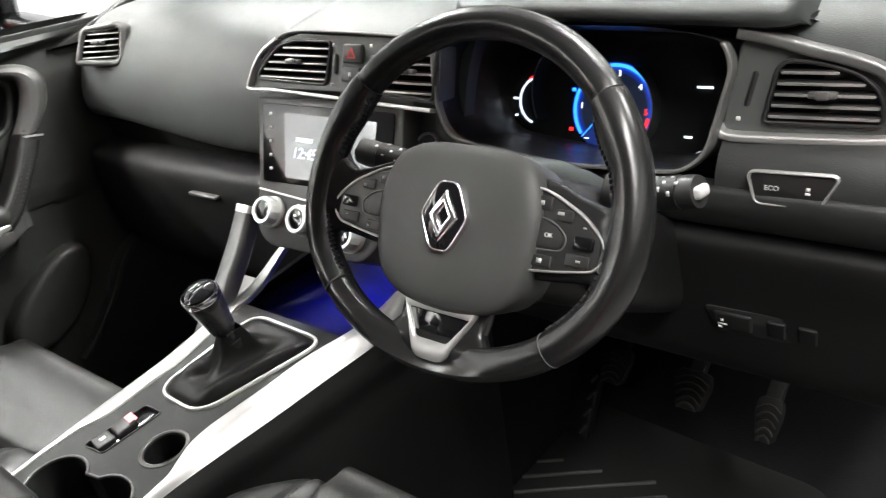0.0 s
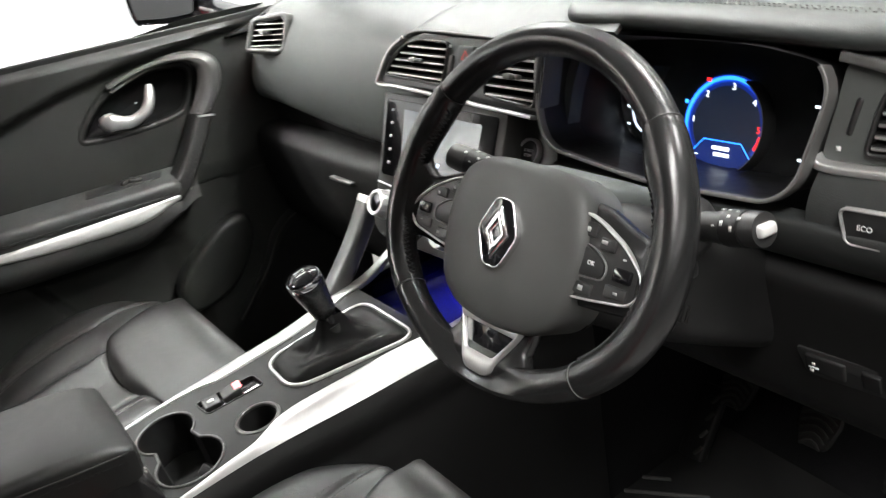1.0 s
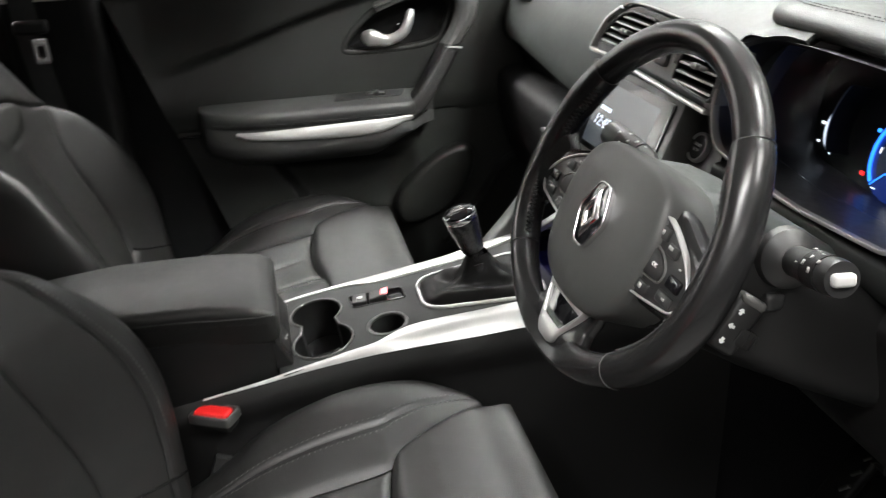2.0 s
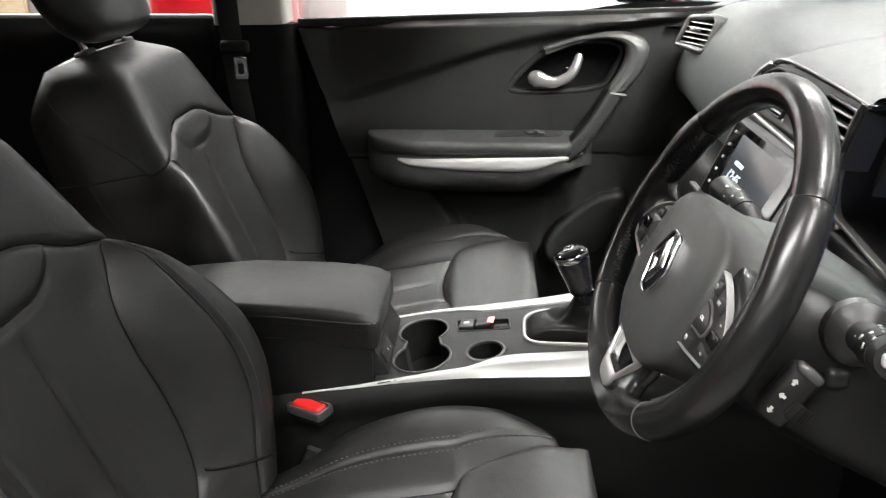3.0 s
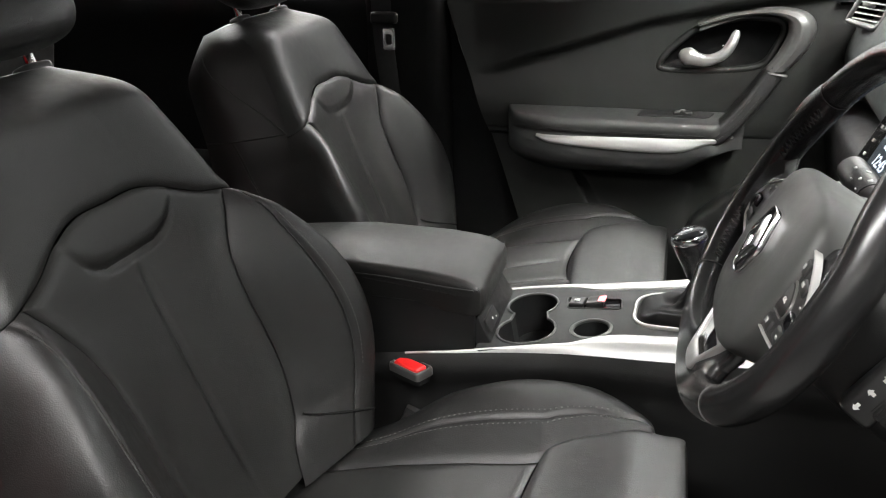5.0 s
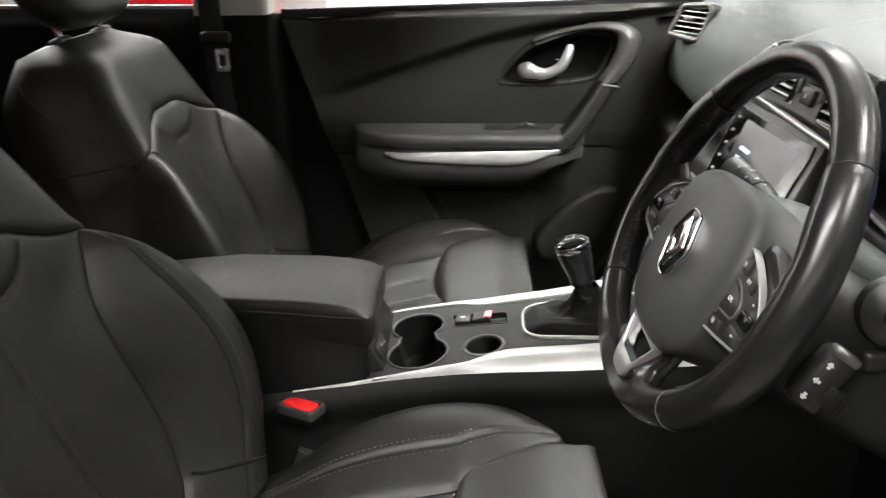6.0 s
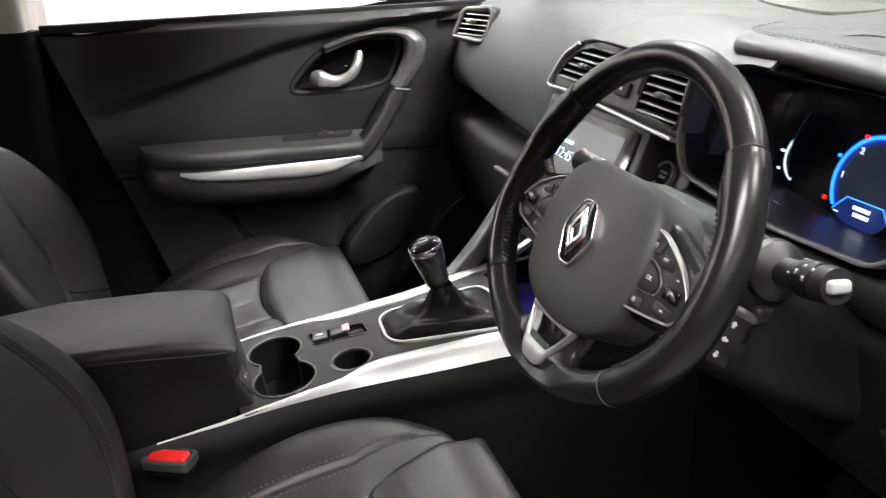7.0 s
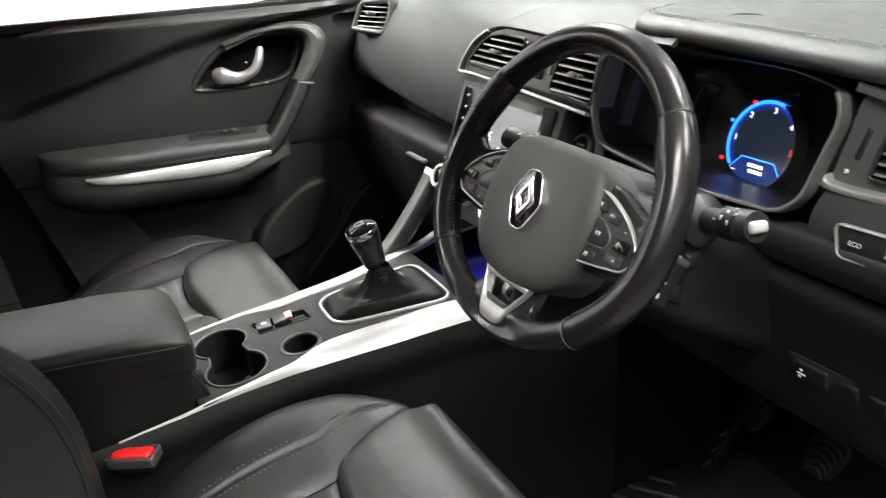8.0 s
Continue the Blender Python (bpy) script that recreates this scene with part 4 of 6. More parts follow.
part("vent_pod_top", sheet(pod_top, 40, 20, 0.006), DASH, dash, "grey pod top")
VL = rounded([(-0.128, 0.014), (-0.112, 0.034), (-0.088, 0.055), (-0.055, 0.063), (0.012, 0.062), (0.006, 0.011)], [0.006, 0.012, 0.012, 0.012, 0.006, 0.006], 4)
VR = rounded([(0.098, 0.006), (0.106, 0.060), (0.187, 0.057), (0.187, 0.001)], 0.006, 4)
part("vent_pod_face", hole_plate(PODO, [VL, VR], -0.03, 0.0, POD), GREY_POD, dash, "grey vent panel")
vent(dash, POD @ pose(0, 0, 0.004), VL, 5, (-0.052, 0.037))
vent(dash, POD @ pose(0, 0, 0.004), VR, 5, (0.150, 0.031))
for outl in (VL, VR):
    part("vent_frame", ring_plate(grown(outl, 0.004), outl, -0.002, 0.005, 0.002, POD), BUTTON, dash)
for px in (0.022, 0.088):
    part("vent_wheel", box(0.007, 0.026, 0.008, 0.003, m=POD @ pose(px, 0.036, 0.001)), SATIN, dash, "vent thumbwheel")
hz = part("hazard_button", box(0.034, 0.024, 0.008, 0.003, m=POD @ pose(0.054, 0.050, 0.001)), BUTTON, dash, "black hazard light button")
tri = [(0.0, 0.007), (0.0075, -0.006), (-0.0075, -0.006)]
part("hazard_triangle", ring_plate(tri, grown(tri, -0.0022), 0.005, 0.0058, 0.0, POD @ pose(0.054, 0.050, 0)), glowing("red_triangle_light", (1.0, 0.03, 0.02), 0.35), hz, "dim red triangle")
part("lock_button", box(0.034, 0.020, 0.008, 0.003, m=POD @ pose(0.053, 0.024, 0.001)), BUTTON, dash, "black lock button")
bars([(0.053, 0.024, 0.004, 0.005), (0.022, 0.060, 0.004, 0.004), (0.022, 0.010, 0.004, 0.004), (0.088, 0.060, 0.004, 0.004)], POD @ pose(0, 0, 0.0055), WHITE_PRINT, dash, "button_symbol")

# screen and heater stack
STK = face((0, 0.210, 0.685), math.degrees(math.atan(0.55)))
LEN = math.hypot(1, 0.55)


def sy(z):
    return (z - 0.685) * LEN


STKO = rounded([(-0.130, sy(0.686)), (0.146, sy(0.690)), (0.165, sy(0.610)), (0.150, sy(0.535)), (0.128, sy(0.514)), (-0.050, sy(0.510)), (-0.078, sy(0.530)), (-0.088, sy(0.58))], [0.006, 0.006, 0.012, 0.02, 0.02, 0.03, 0.02, 0.02], 5)
part("stack_panel", plate(STKO, -0.05, 0.0, 0.004, STK), DARK_SATIN, dash, "dark satin screen surround")
part("stack_seam", sweep([STK @ Vector((x, sy(0.574) - 0.012 * (x + 0.085) / 0.25, 0.0012)) for x in np.linspace(-0.082, 0.12, 16)], rounded([(-0.0012, -0.0016), (0.0012, -0.0016), (0.0012, 0.0016), (-0.0012, 0.0016)], 0.0006, 2), up=(0, -1, 0.5)), SILVER, dash, "thin silver line")
SCR = rounded([(-0.112, sy(0.678)), (0.135, sy(0.680)), (0.155, sy(0.590)), (-0.078, sy(0.584))], 0.005, 3)
screen = part("touch_screen", plate(SCR, 0.0, 0.003, 0.001, STK), GLOSS, dash, "glossy black touch screen")
DISP = rounded([(-0.062, sy(0.668)), (0.110, sy(0.668)), (0.122, sy(0.596)), (-0.034, sy(0.592))], 0.002, 2)
part("display", plate(DISP, 0.003, 0.0034, 0.0, STK), SCREEN_GLOW, screen, "lit grey display")
words("12:45", 0.021, STK @ pose(-0.006, sy(0.622), 0.0036), PALE_GLOW, screen, "clock_figures")
bars([(-0.012, sy(0.638), 0.032, 0.0055)], STK @ pose(0, 0, 0.0036), PALE_GLOW, screen, "date_line")
bars([(-0.090 + 0.012 * i / 2, sy(0.665) - 0.0185 * i, 0.005, 0.004) for i in range(5)], STK @ pose(0, 0, 0.0034), WHITE_PRINT, screen, "screen_key_symbol")
bars([(0.045, sy(0.612), 0.006, 0.006)], STK @ pose(0, 0, 0.0036), PALE_GLOW, screen, "screen_symbol")
for kx, kz in ((-0.047, 0.549), (0.021, 0.547), (0.106, 0.541)):
    kn = part("heater_knob", lathe([(0.0, 0.0), (0.0215, 0.0), (0.0215, 0.004), (0.0195, 0.006), (0.0185, 0.020), (0.0178, 0.0222), (0.0140, 0.0222), (0.0132, 0.020), (0.0, 0.0195)], 32, STK @ pose(kx, sy(kz), 0)), SILVER, dash, "knurled silver heater knob")
    part("knob_face", plate(circle(0.0130, 24), 0.0192, 0.0205, 0.0005, STK @ pose(kx, sy(kz), 0)), GLOSS, kn, "gloss black knob face")
    for i in range(28):
        a = 2 * math.pi * i / 28
        part("knob_rib", box(0.0012, 0.0018, 0.012, 0.0004, 1, STK @ pose(kx + 0.0192 * math.cos(a), sy(kz) + 0.0192 * math.sin(a), 0.013, 0, 0, math.degrees(a))), SILVER, kn) if i % 2 == 0 else None
bars([(0.021 + dx, sy(0.547) + dy, 0.004, 0.003) for dx, dy in ((-0.003, 0.004), (0.004, -0.002))], STK @ pose(0, 0, 0.0208), WHITE_PRINT, dash, "knob_symbol")

# start button on a panel set back between screen and dials
BTN = face((0.168, 0.224, 0.635), 25)
part("button_panel", plate(rounded([(-0.040, 0.066), (0.026, 0.066), (0.050, -0.020), (0.034, -0.046), (-0.020, -0.046)], 0.006, 4), -0.01, 0.0, 0.001, BTN), DARK_SATIN, dash, "dark satin panel round the start button")
STB = BTN @ pose(0.0, 0.0, 0.0005)
start = part("start_button", lathe([(0.0, 0.0), (0.0186, 0.0), (0.0186, 0.004), (0.0180, 0.0062), (0.0168, 0.0071), (0.0155, 0.0064), (0.0150, 0.0045), (0.0, 0.0045)], 32, STB), LEVER_CHROME, dash, "satin-ringed start button")
part("button_face", lathe([(0.0, 0.0044), (0.0149, 0.0044), (0.0140, 0.0052), (0.0, 0.0056)], 28, STB), BUTTON, start, "black button face")
words("START", 0.0052, STB @ pose(0, 0.0025, 0.0058), WHITE_PRINT, start, "button_word")
words("STOP", 0.0052, STB @ pose(0, -0.0035, 0.0058), WHITE_PRINT, start, "button_word")

# driver's outer vent with its silver ledge
RVF = face((0.60, 0.262, 0.712), 6, 6)
RVO = rounded([(-0.080, -0.032), (-0.066, 0.053), (-0.005, 0.040), (0.048, 0.026), (0.066, 0.000), (0.068, -0.030)], [0.006, 0.008, 0.04, 0.02, 0.02, 0.006], 5)
RV = rounded([(-0.041, -0.020), (-0.031, 0.032), (0.000, 0.031), (0.034, 0.021), (0.052, 0.004), (0.054, -0.020)], [0.004, 0.010, 0.02, 0.014, 0.012, 0.005], 4)
part("outer_vent_panel", hole_plate(RVO, [RV], -0.02, 0.004, RVF), GREY_POD, dash, "satin dark vent surround")
vent(dash, RVF @ pose(0, 0, 0.009), RV, 5, (0.006, 0.005), depth=0.014)
part("vent_frame", ring_plate(grown(RV, 0.004), RV, -0.002, 0.010, 0.002, RVF), BUTTON, dash)
part("vent_wheel", box(0.006, 0.034, 0.010, 0.003, m=RVF @ pose(-0.056, 0.008, 0.001, 0, 0, -12)), BUTTON, dash, "vent thumbwheel")
bars([(-0.066, -0.020, 0.004, 0.004)], RVF @ pose(0, 0, 0.005), WHITE_PRINT, dash, "vent_symbol")
part("outer_vent_ledge", sweep([RVF @ Vector((v.x, v.y, 0.010)) for v in spline([(-0.084, -0.028, 0), (-0.070, -0.036, 0), (0.0, -0.0355, 0), (0.055, -0.034, 0), (0.070, -0.028, 0), (0.072, -0.008, 0)], 6)], rounded([(-0.004, -0.010), (0.004, -0.010), (0.004, 0.007), (-0.004, 0.007)], 0.003, 3), up=(0, -1, 0)), SILVER, dash, "satin silver ledge under the outer vent")
part("outer_vent_brow", sweep([RVF @ Vector((v.x, v.y, 0.006)) for v in spline([(-0.070, 0.059, 0), (-0.04, 0.053, 0), (-0.005, 0.043, 0), (0.030, 0.034, 0), (0.053, 0.024, 0), (0.068, 0.004, 0)], 6)], rounded([(-0.005, -0.012), (0.005, -0.012), (0.005, 0.007), (-0.005, 0.007)], 0.003, 3), up=(0, -1, 0)), SATIN, dash, "satin brow over the outer vent")
DEF = Matrix.Translation((0.66, 0.345, 0.8045)) @ Matrix.Rotation(radians(-18), 4, "Z")
part("demister_grille", plate(rounded([(-0.06, -0.010), (0.06, -0.010), (0.06, 0.010), (-0.06, 0.010)], 0.008, 4), -0.004, 0.0015, 0.0, DEF), VOID, dash, "black demister slot")
for i in range(9):
    part("demister_rib", box(0.004, 0.018, 0.005, 0.001, 2, DEF @ pose(-0.05 + 0.0125 * i, 0, 0.001, 0, 0, 20)), DASH, dash)
ECO = face((0.5945, 0.2165, 0.640), 4, 2)
ECOO = rounded([(-0.036, 0.013), (0.040, 0.015), (0.026, -0.013), (-0.028, -0.014)], 0.006, 4)
eco = part("switch_panel", plate(ECOO, -0.004, 0.002, 0.001, ECO), BUTTON, dash, "silver-edged panel of two black buttons")
part("panel_edge", ring_plate(grown(ECOO, 0.0026), ECOO, -0.002, 0.0045, 0.002, ECO), SILVER, eco, "satin silver edge")
words("ECO", 0.0064, ECO @ pose(-0.015, 0.0, 0.0024), WHITE_PRINT, eco, "button_word")
bars([(0.016, -0.002, 0.0040, 0.0022), (0.016, 0.002, 0.0034, 0.0034)], ECO @ pose(0, 0, 0.0024), WHITE_PRINT, eco, "button_symbol")
LSW = face((0.574, 0.2475, 0.478), -12, 2)
lsw = part("lamp_switch_panel", plate(rounded([(-0.064, 0.014), (0.064, 0.018), (0.060, -0.014), (-0.052, -0.018)], 0.006, 4), -0.006, 0.003, 0.001, LSW), BUTTON, dash, "black panel with lamp level wheel and switches")
part("thumbwheel", box(0.040, 0.022, 0.006, 0.003, m=LSW @ pose(-0.034, -0.001, 0.003)), HARD, lsw)
bars([(-0.044, -0.004, 0.010, 0.002), (-0.044, 0.001, 0.003, 0.003), (-0.046, -0.008, 0.004, 0.003)], LSW @ pose(0, 0, 0.0064), WHITE_PRINT, lsw, "switch_mark")
for kx in (0.010, 0.040):
    part("rocker_switch", box(0.018, 0.022, 0.006, 0.002, m=LSW @ pose(kx, 0.0, 0.003, 8)), HARD, lsw, "blank rocker switch")

# left outer vent, set in the pad beside the door
LVF = Matrix.Translation((-0.612, 0.268, 0.738)) @ Matrix.Rotation(radians(24), 4, "Z") @ Matrix.Rotation(radians(74), 4, "X")
LVO = rounded([(-0.058, -0.034), (-0.040, 0.030), (0.040, 0.038), (0.052, 0.026), (0.046, -0.026), (0.034, -0.040)], [0.012, 0.014, 0.008, 0.008, 0.012, 0.010], 5)
part("side_vent_body", hole_plate(grown(LVO, 0.001), [grown(LVO, -0.012)], -0.05, 0.008, LVF), DARK_SATIN, dash, "grey side vent housing")
part("side_vent_edge", ring_plate(grown(LVO, 0.001), grown(LVO, -0.010), 0.006, 0.014, 0.004, LVF), BLADE_SATIN, dash, "satin silver vent edge")
vent(dash, LVF @ pose(0, 0, 0.011), grown(LVO, -0.012), 5, (-0.004, 0.002), depth=0.022)
bars([(0.062, -0.03, 0.010, 0.004)], face((-0.545, 0.2585, 0.69), 12), VOID, dash, "airbag_mark")

# ---- steering wheel ----
AX = Vector((0, math.cos(radians(26)), -math.sin(radians(26))))
UPW = Vector((0, math.sin(radians(26)), math.cos(radians(26))))
WM = Matrix(((1, 0, 0, 0.37), (0, UPW.y, -AX.y, 0.0), (0, UPW.z, -AX.z, 0.66), (0, 0, 0, 1)))
wheel = thing("steering_wheel", "black leather three-spoke steering wheel with silver trim", "steering wheel")
RC, RT = 0.1700, 0.0149


def rim_point(a):
    """Centre of the rim at an angle (degrees, 90 is the top)."""
    x, y = RC * math.cos(radians(a)), RC * math.sin(radians(a))
    if y < 0:
        y *= 0.775
    return Vector((x - 0.003, y + 0.004, -0.019))


def rim_section(a0, a1, mat, name, n, grow=0.0, label="", bulge=False):
    rings = []
    for i in range(n + 1):
        a = mix(a0, a1, i / n)
        c, d = rim_point(a), (rim_point(a + 0.5) - rim_point(a - 0.5)).normalized()
        out = Vector((d.y, -d.x, 0))
        if bulge:
            b = a if a < 90 else 180 - a
            k = math.exp(-(((b - 30) / 8.5) ** 2))
            arm_in = math.exp(-(((b - 1) / 15) ** 2))
        else:
            k = arm_in = 0.0
        dip = math.exp(-(((a - 270) / 19) ** 2))
        end = 1 - 0.045 * (math.exp(-(i / n * abs(a1 - a0)) / 0.7) + math.exp(-((1 - i / n) * abs(a1 - a0)) / 0.7))
        r = RT * end + grow
        ring = []
        for j in range(20):
            q = 2 * math.pi * j / 20
            co, si = math.cos(q), math.sin(q)
            w = r * (1 + (0.42 * k + 0.30 * arm_in) * max(0, -co))
            high = si * r * 1.06 + 0.002 * k * max(0, si) - 0.0185 * dip * max(0, si) * step(0.9, -0.2, co)
            ring.append(WM @ (c + out * (co * w) + Vector((0, 0, 1)) * high))
        rings.append(ring)
    return part(name, loft(rings), mat, wheel, label)


rim_section(41, 139.5, RIM_LEATHER, "rim_top", 60, label="smooth worn leather rim arc")
rim_section(139.5, 223.0, RIM_LEATHER, "rim_side", 48, 0.0007, bulge=True)
rim_section(-46.5, 41, RIM_LEATHER, "rim_side", 48, 0.0007, bulge=True)
rim_section(223.0, 313.5, RIM_LEATHER, "rim_bottom", 70, label="flattened lower leather rim")
for a in (41, 139.5, 223.0, 313.5):
    c, d = rim_point(a), (rim_point(a + 0.5) - rim_point(a - 0.5)).normalized()
    out = Vector((d.y, -d.x, 0))
    part("rim_seam", sweep([WM @ (c + out * (math.cos(q) * (RT + 0.0004)) + Vector((0, 0, math.sin(q) * (RT * 1.04 + 0.0004)))) for q in np.linspace(0, 2 * math.pi, 25)[:-1]], circle(0.00045, 6), closed=True, up=WM.to_3x3() @ d), THREAD if a == 313.5 else BUTTON, wheel, "rim leather seam")
for a0, a1 in ((143, 166), (192, 220), (14, 37), (-43, -12)):
    pts = []
    for i in range(26):
        a = mix(a0, a1, i / 25)
        c, d = rim_point(a), (rim_point(a + 0.5) - rim_point(a - 0.5)).normalized()
        out = Vector((d.y, -d.x, 0))
        q = math.pi - 0.35 + (0.16 if i % 2 else -0.16)
        b = a if a < 90 else 180 - a
        reach = RT * (1 + (0.42 * math.exp(-(((b - 30) / 8.5) ** 2)) + 0.30 * math.exp(-(((b - 1) / 15) ** 2))) * -math.cos(q)) + 0.0014
        pts.append(WM @ (c + out * (math.cos(q) * reach) + Vector((0, 0, math.sin(q) * (RT * 1.06 + 0.0014)))))
    part("rim_stitching", sweep(pts, circle(0.0012, 5), up=WM.to_3x3() @ Vector((0, 0, 1))), BUTTON, wheel, "zigzag rim stitching")

# spokes: leather-clad arms from the hub to the rim
for sx in (-1, 1):
    def spoke(s, t, sx=sx):
        x = mix(0.055, 0.160, s)
        top = along([(0.055, 0.050), (0.09, 0.045), (0.12, 0.034), (0.14, 0.029), (0.152, 0.040), (0.160, 0.056)], x)
        bot = along([(0.055, -0.042), (0.10, -0.038), (0.13, -0.034), (0.145, -0.034), (0.153, -0.044), (0.160, -0.060)], x)
        mid, half = (top + bot) / 2, (top - bot) / 2
        a = 2 * math.pi * t
        w = along([(0.055, -0.036), (0.11, -0.033), (0.14, -0.0305), (0.16, -0.022)], x)
        thick = along([(0.055, 0.014), (0.13, 0.0125), (0.16, 0.0135)], x)
        co, si = math.cos(a), math.sin(a)
        return WM @ Vector((sx * x, mid + half * math.copysign(abs(co) ** 0.55, co), w + thick * math.copysign(abs(si) ** 0.6, si)))
    part("spoke", sheet(spoke, 24, 36), RIM_LEATHER, wheel, "leather-clad spoke")
    PODL = rounded([(sx * 0.060, 0.040), (sx * 0.090, 0.036), (sx * 0.126, 0.019), (sx * 0.145, 0.003), (sx * 0.1495, -0.010), (sx * 0.141, -0.0225), (sx * 0.096, -0.030), (sx * 0.060, -0.033)], [0.004, 0.02, 0.016, 0.012, 0.008, 0.010, 0.02, 0.004], 5)
    PM = WM @ pose(0, 0, -0.0175)
    pod = part("button_pod", plate(PODL, -0.004, 0.001, 0.001, PM), BUTTON, wheel, "black pod of control buttons")
    part("pod_edge", ring_plate(grown(PODL, 0.0012), grown(PODL, -0.0010), -0.003, 0.0030, 0.0012, PM), SILVER, pod, "satin silver pod edge")
    IN = rounded([(sx * 0.070, 0.015), (sx * 0.098, 0.0125), (sx * 0.113, 0.001), (sx * 0.111, -0.011), (sx * 0.070, -0.014)], [0.003, 0.010, 0.008, 0.006, 0.003], 4)
    part("pod_inner_edge", ring_plate(grown(IN, 0.0008), grown(IN, -0.0008), 0.0, 0.0026, 0.001, PM), SATIN, pod, "inner satin edge")
    part("centre_button", plate(grown(IN, -0.0016), 0.0, 0.0032, 0.0012, PM), BUTTON, pod)
    part("rocker", box(0.018, 0.011, 0.005, 0.002, m=PM @ pose(sx * 0.129, -0.002, 0.002)), GLOSS, pod, "gloss rocker")
    for bx, by, bw, bh in ((0.086, 0.0255, 0.018, 0.012), (0.108, 0.0175, 0.016, 0.010), (0.090, -0.0215, 0.026, 0.010), (0.126, -0.0165, 0.022, 0.010)):
        part("button", box(bw, bh, 0.004, 0.0015, m=PM @ pose(sx * bx, by, 0.001)), BUTTON, pod)
    marks = [(0.086, 0.0255, 0.004, 0.004), (0.105, 0.0190, 0.006, 0.003), (0.092, -0.0215, 0.005, 0.004), (0.127, -0.0165, 0.004, 0.002), (0.128, 0.0105, 0.003, 0.0015)] if sx > 0 else [(0.090, 0.0255, 0.003, 0.003), (0.112, 0.016, 0.003, 0.003), (0.100, -0.0215, 0.003, 0.003), (0.130, -0.015, 0.003, 0.001)]
    bars([(sx * a, b, c, d) for a, b, c, d in marks], PM @ pose(0, 0, 0.0032), DIM_PRINT, pod, "button_symbol")
    if sx > 0:
        words("OK", 0.0052, PM @ pose(0.097, 0.0, 0.0035), WHITE_PRINT, pod, "button_word")


# lower spoke, one leather arm with a silver frame let into it
def low_arm(s, t):
    half = along([(0, 0.053), (0.35, 0.049), (0.62, 0.047), (0.78, 0.055), (0.90, 0.073), (1, 0.100)], s)
    a = 2 * math.pi * t
    co, si = math.cos(a), math.sin(a)
    x = half * math.copysign(abs(co) ** 0.5, co)
    y = mix(-0.055, 0.003 - 0.775 * math.sqrt(RC * RC - x * x), s)
    return WM @ Vector((x - 0.002, y, mix(-0.032, -0.0235, step(0.4, 1, s)) + 0.010 * math.copysign(abs(si) ** 0.5, si) - 0.004 * step(0.8, 1, s)))


part("lower_spoke", sheet(low_arm, 30, 40), RIM_LEATHER, wheel, "lower spoke arm")
LSO = rounded([(-0.043, -0.076), (0.041, -0.076), (0.014, -0.130), (-0.020, -0.130)], [0.004, 0.004, 0.010, 0.010], 5)
LSI = rounded([(-0.0362, -0.0865), (0.0345, -0.0865), (0.0145, -0.1120), (-0.0205, -0.1120)], [0.003, 0.003, 0.004, 0.004], 5)
part("lower_spoke_trim", ring_plate(LSO, LSI, -0.008, 0.004, 0.0018, WM @ pose(0, 0, -0.0250, -3.8)), SILVER, wheel, "satin silver lower spoke frame")
part("lower_spoke_badge", plate(grown(LSI, 0.001), -0.010, 0.000, 0.002, WM @ pose(0, 0, -0.0250, -3.8)), GLOSS, wheel, "gloss black insert")

# airbag cover, domed
HUBR = [(0.045, 0.064), (0.075, 0.050), (0.088, 0.020), (0.0885, -0.010), (0.083, -0.042), (0.071, -0.064), (0.045, -0.079)]
HUB = [(v.x, v.y) for v in spline([(0.0, 0.066, 0)] + [(a, b, 0) for a, b in HUBR] + [(0.0, -0.084, 0)] + [(-a, b, 0) for a, b in reversed(HUBR)], 6, True)]
rings = []
for k, z in ((0.96, -0.060), (0.985, -0.036), (1.0, -0.018), (0.994, -0.0130), (0.975, -0.0092), (0.935, -0.0062), (0.86, -0.0036), (0.74, -0.0018), (0.58, -0.0006), (0.38, 0.0002), (0.20, 0.0004), (0.02, 0.0005)):
    rings.append([WM @ Vector((p[0] * k, (p[1] + 0.006) * k - 0.006, z - 0.004)) for p in HUB])
part("airbag_cover", loft(rings), PAD, wheel, "domed matt black airbag cover")
bars([(0.052, -0.012, 0.008, 0.0012), (0.052, -0.015, 0.007, 0.0010)], WM @ pose(0, 0, -0.0088, 0, 9, 0), VOID, wheel, "airbag_lettering")
HEX = rounded([(0.0100, 0.0305), (0.0255, 0.0), (0.0100, -0.0305), (-0.0100, -0.0305), (-0.0255, 0.0), (-0.0100, 0.0305)], 0.007, 5)
badge = part("badge", plate(HEX, -0.006, 0.0015, 0.001, WM), GLOSS, wheel, "chrome diamond badge on gloss black")
part("badge_edge", ring_plate(grown(HEX, 0.0008), grown(HEX, -0.0014), -0.004, 0.0022, 0.001, WM), CHROME, badge, "chrome badge edge")
DIA, DIB = [(0, 0.0240), (0.0160, 0.0), (0, -0.0240), (-0.0160, 0.0)], [(0, 0.0090), (0.0058, 0.0), (0, -0.0090), (-0.0058, 0.0)]
part("badge_diamond", ring_plate(DIA, DIB, 0.0, 0.0052, 0.0026, WM), CHROME, badge, "chrome diamond")

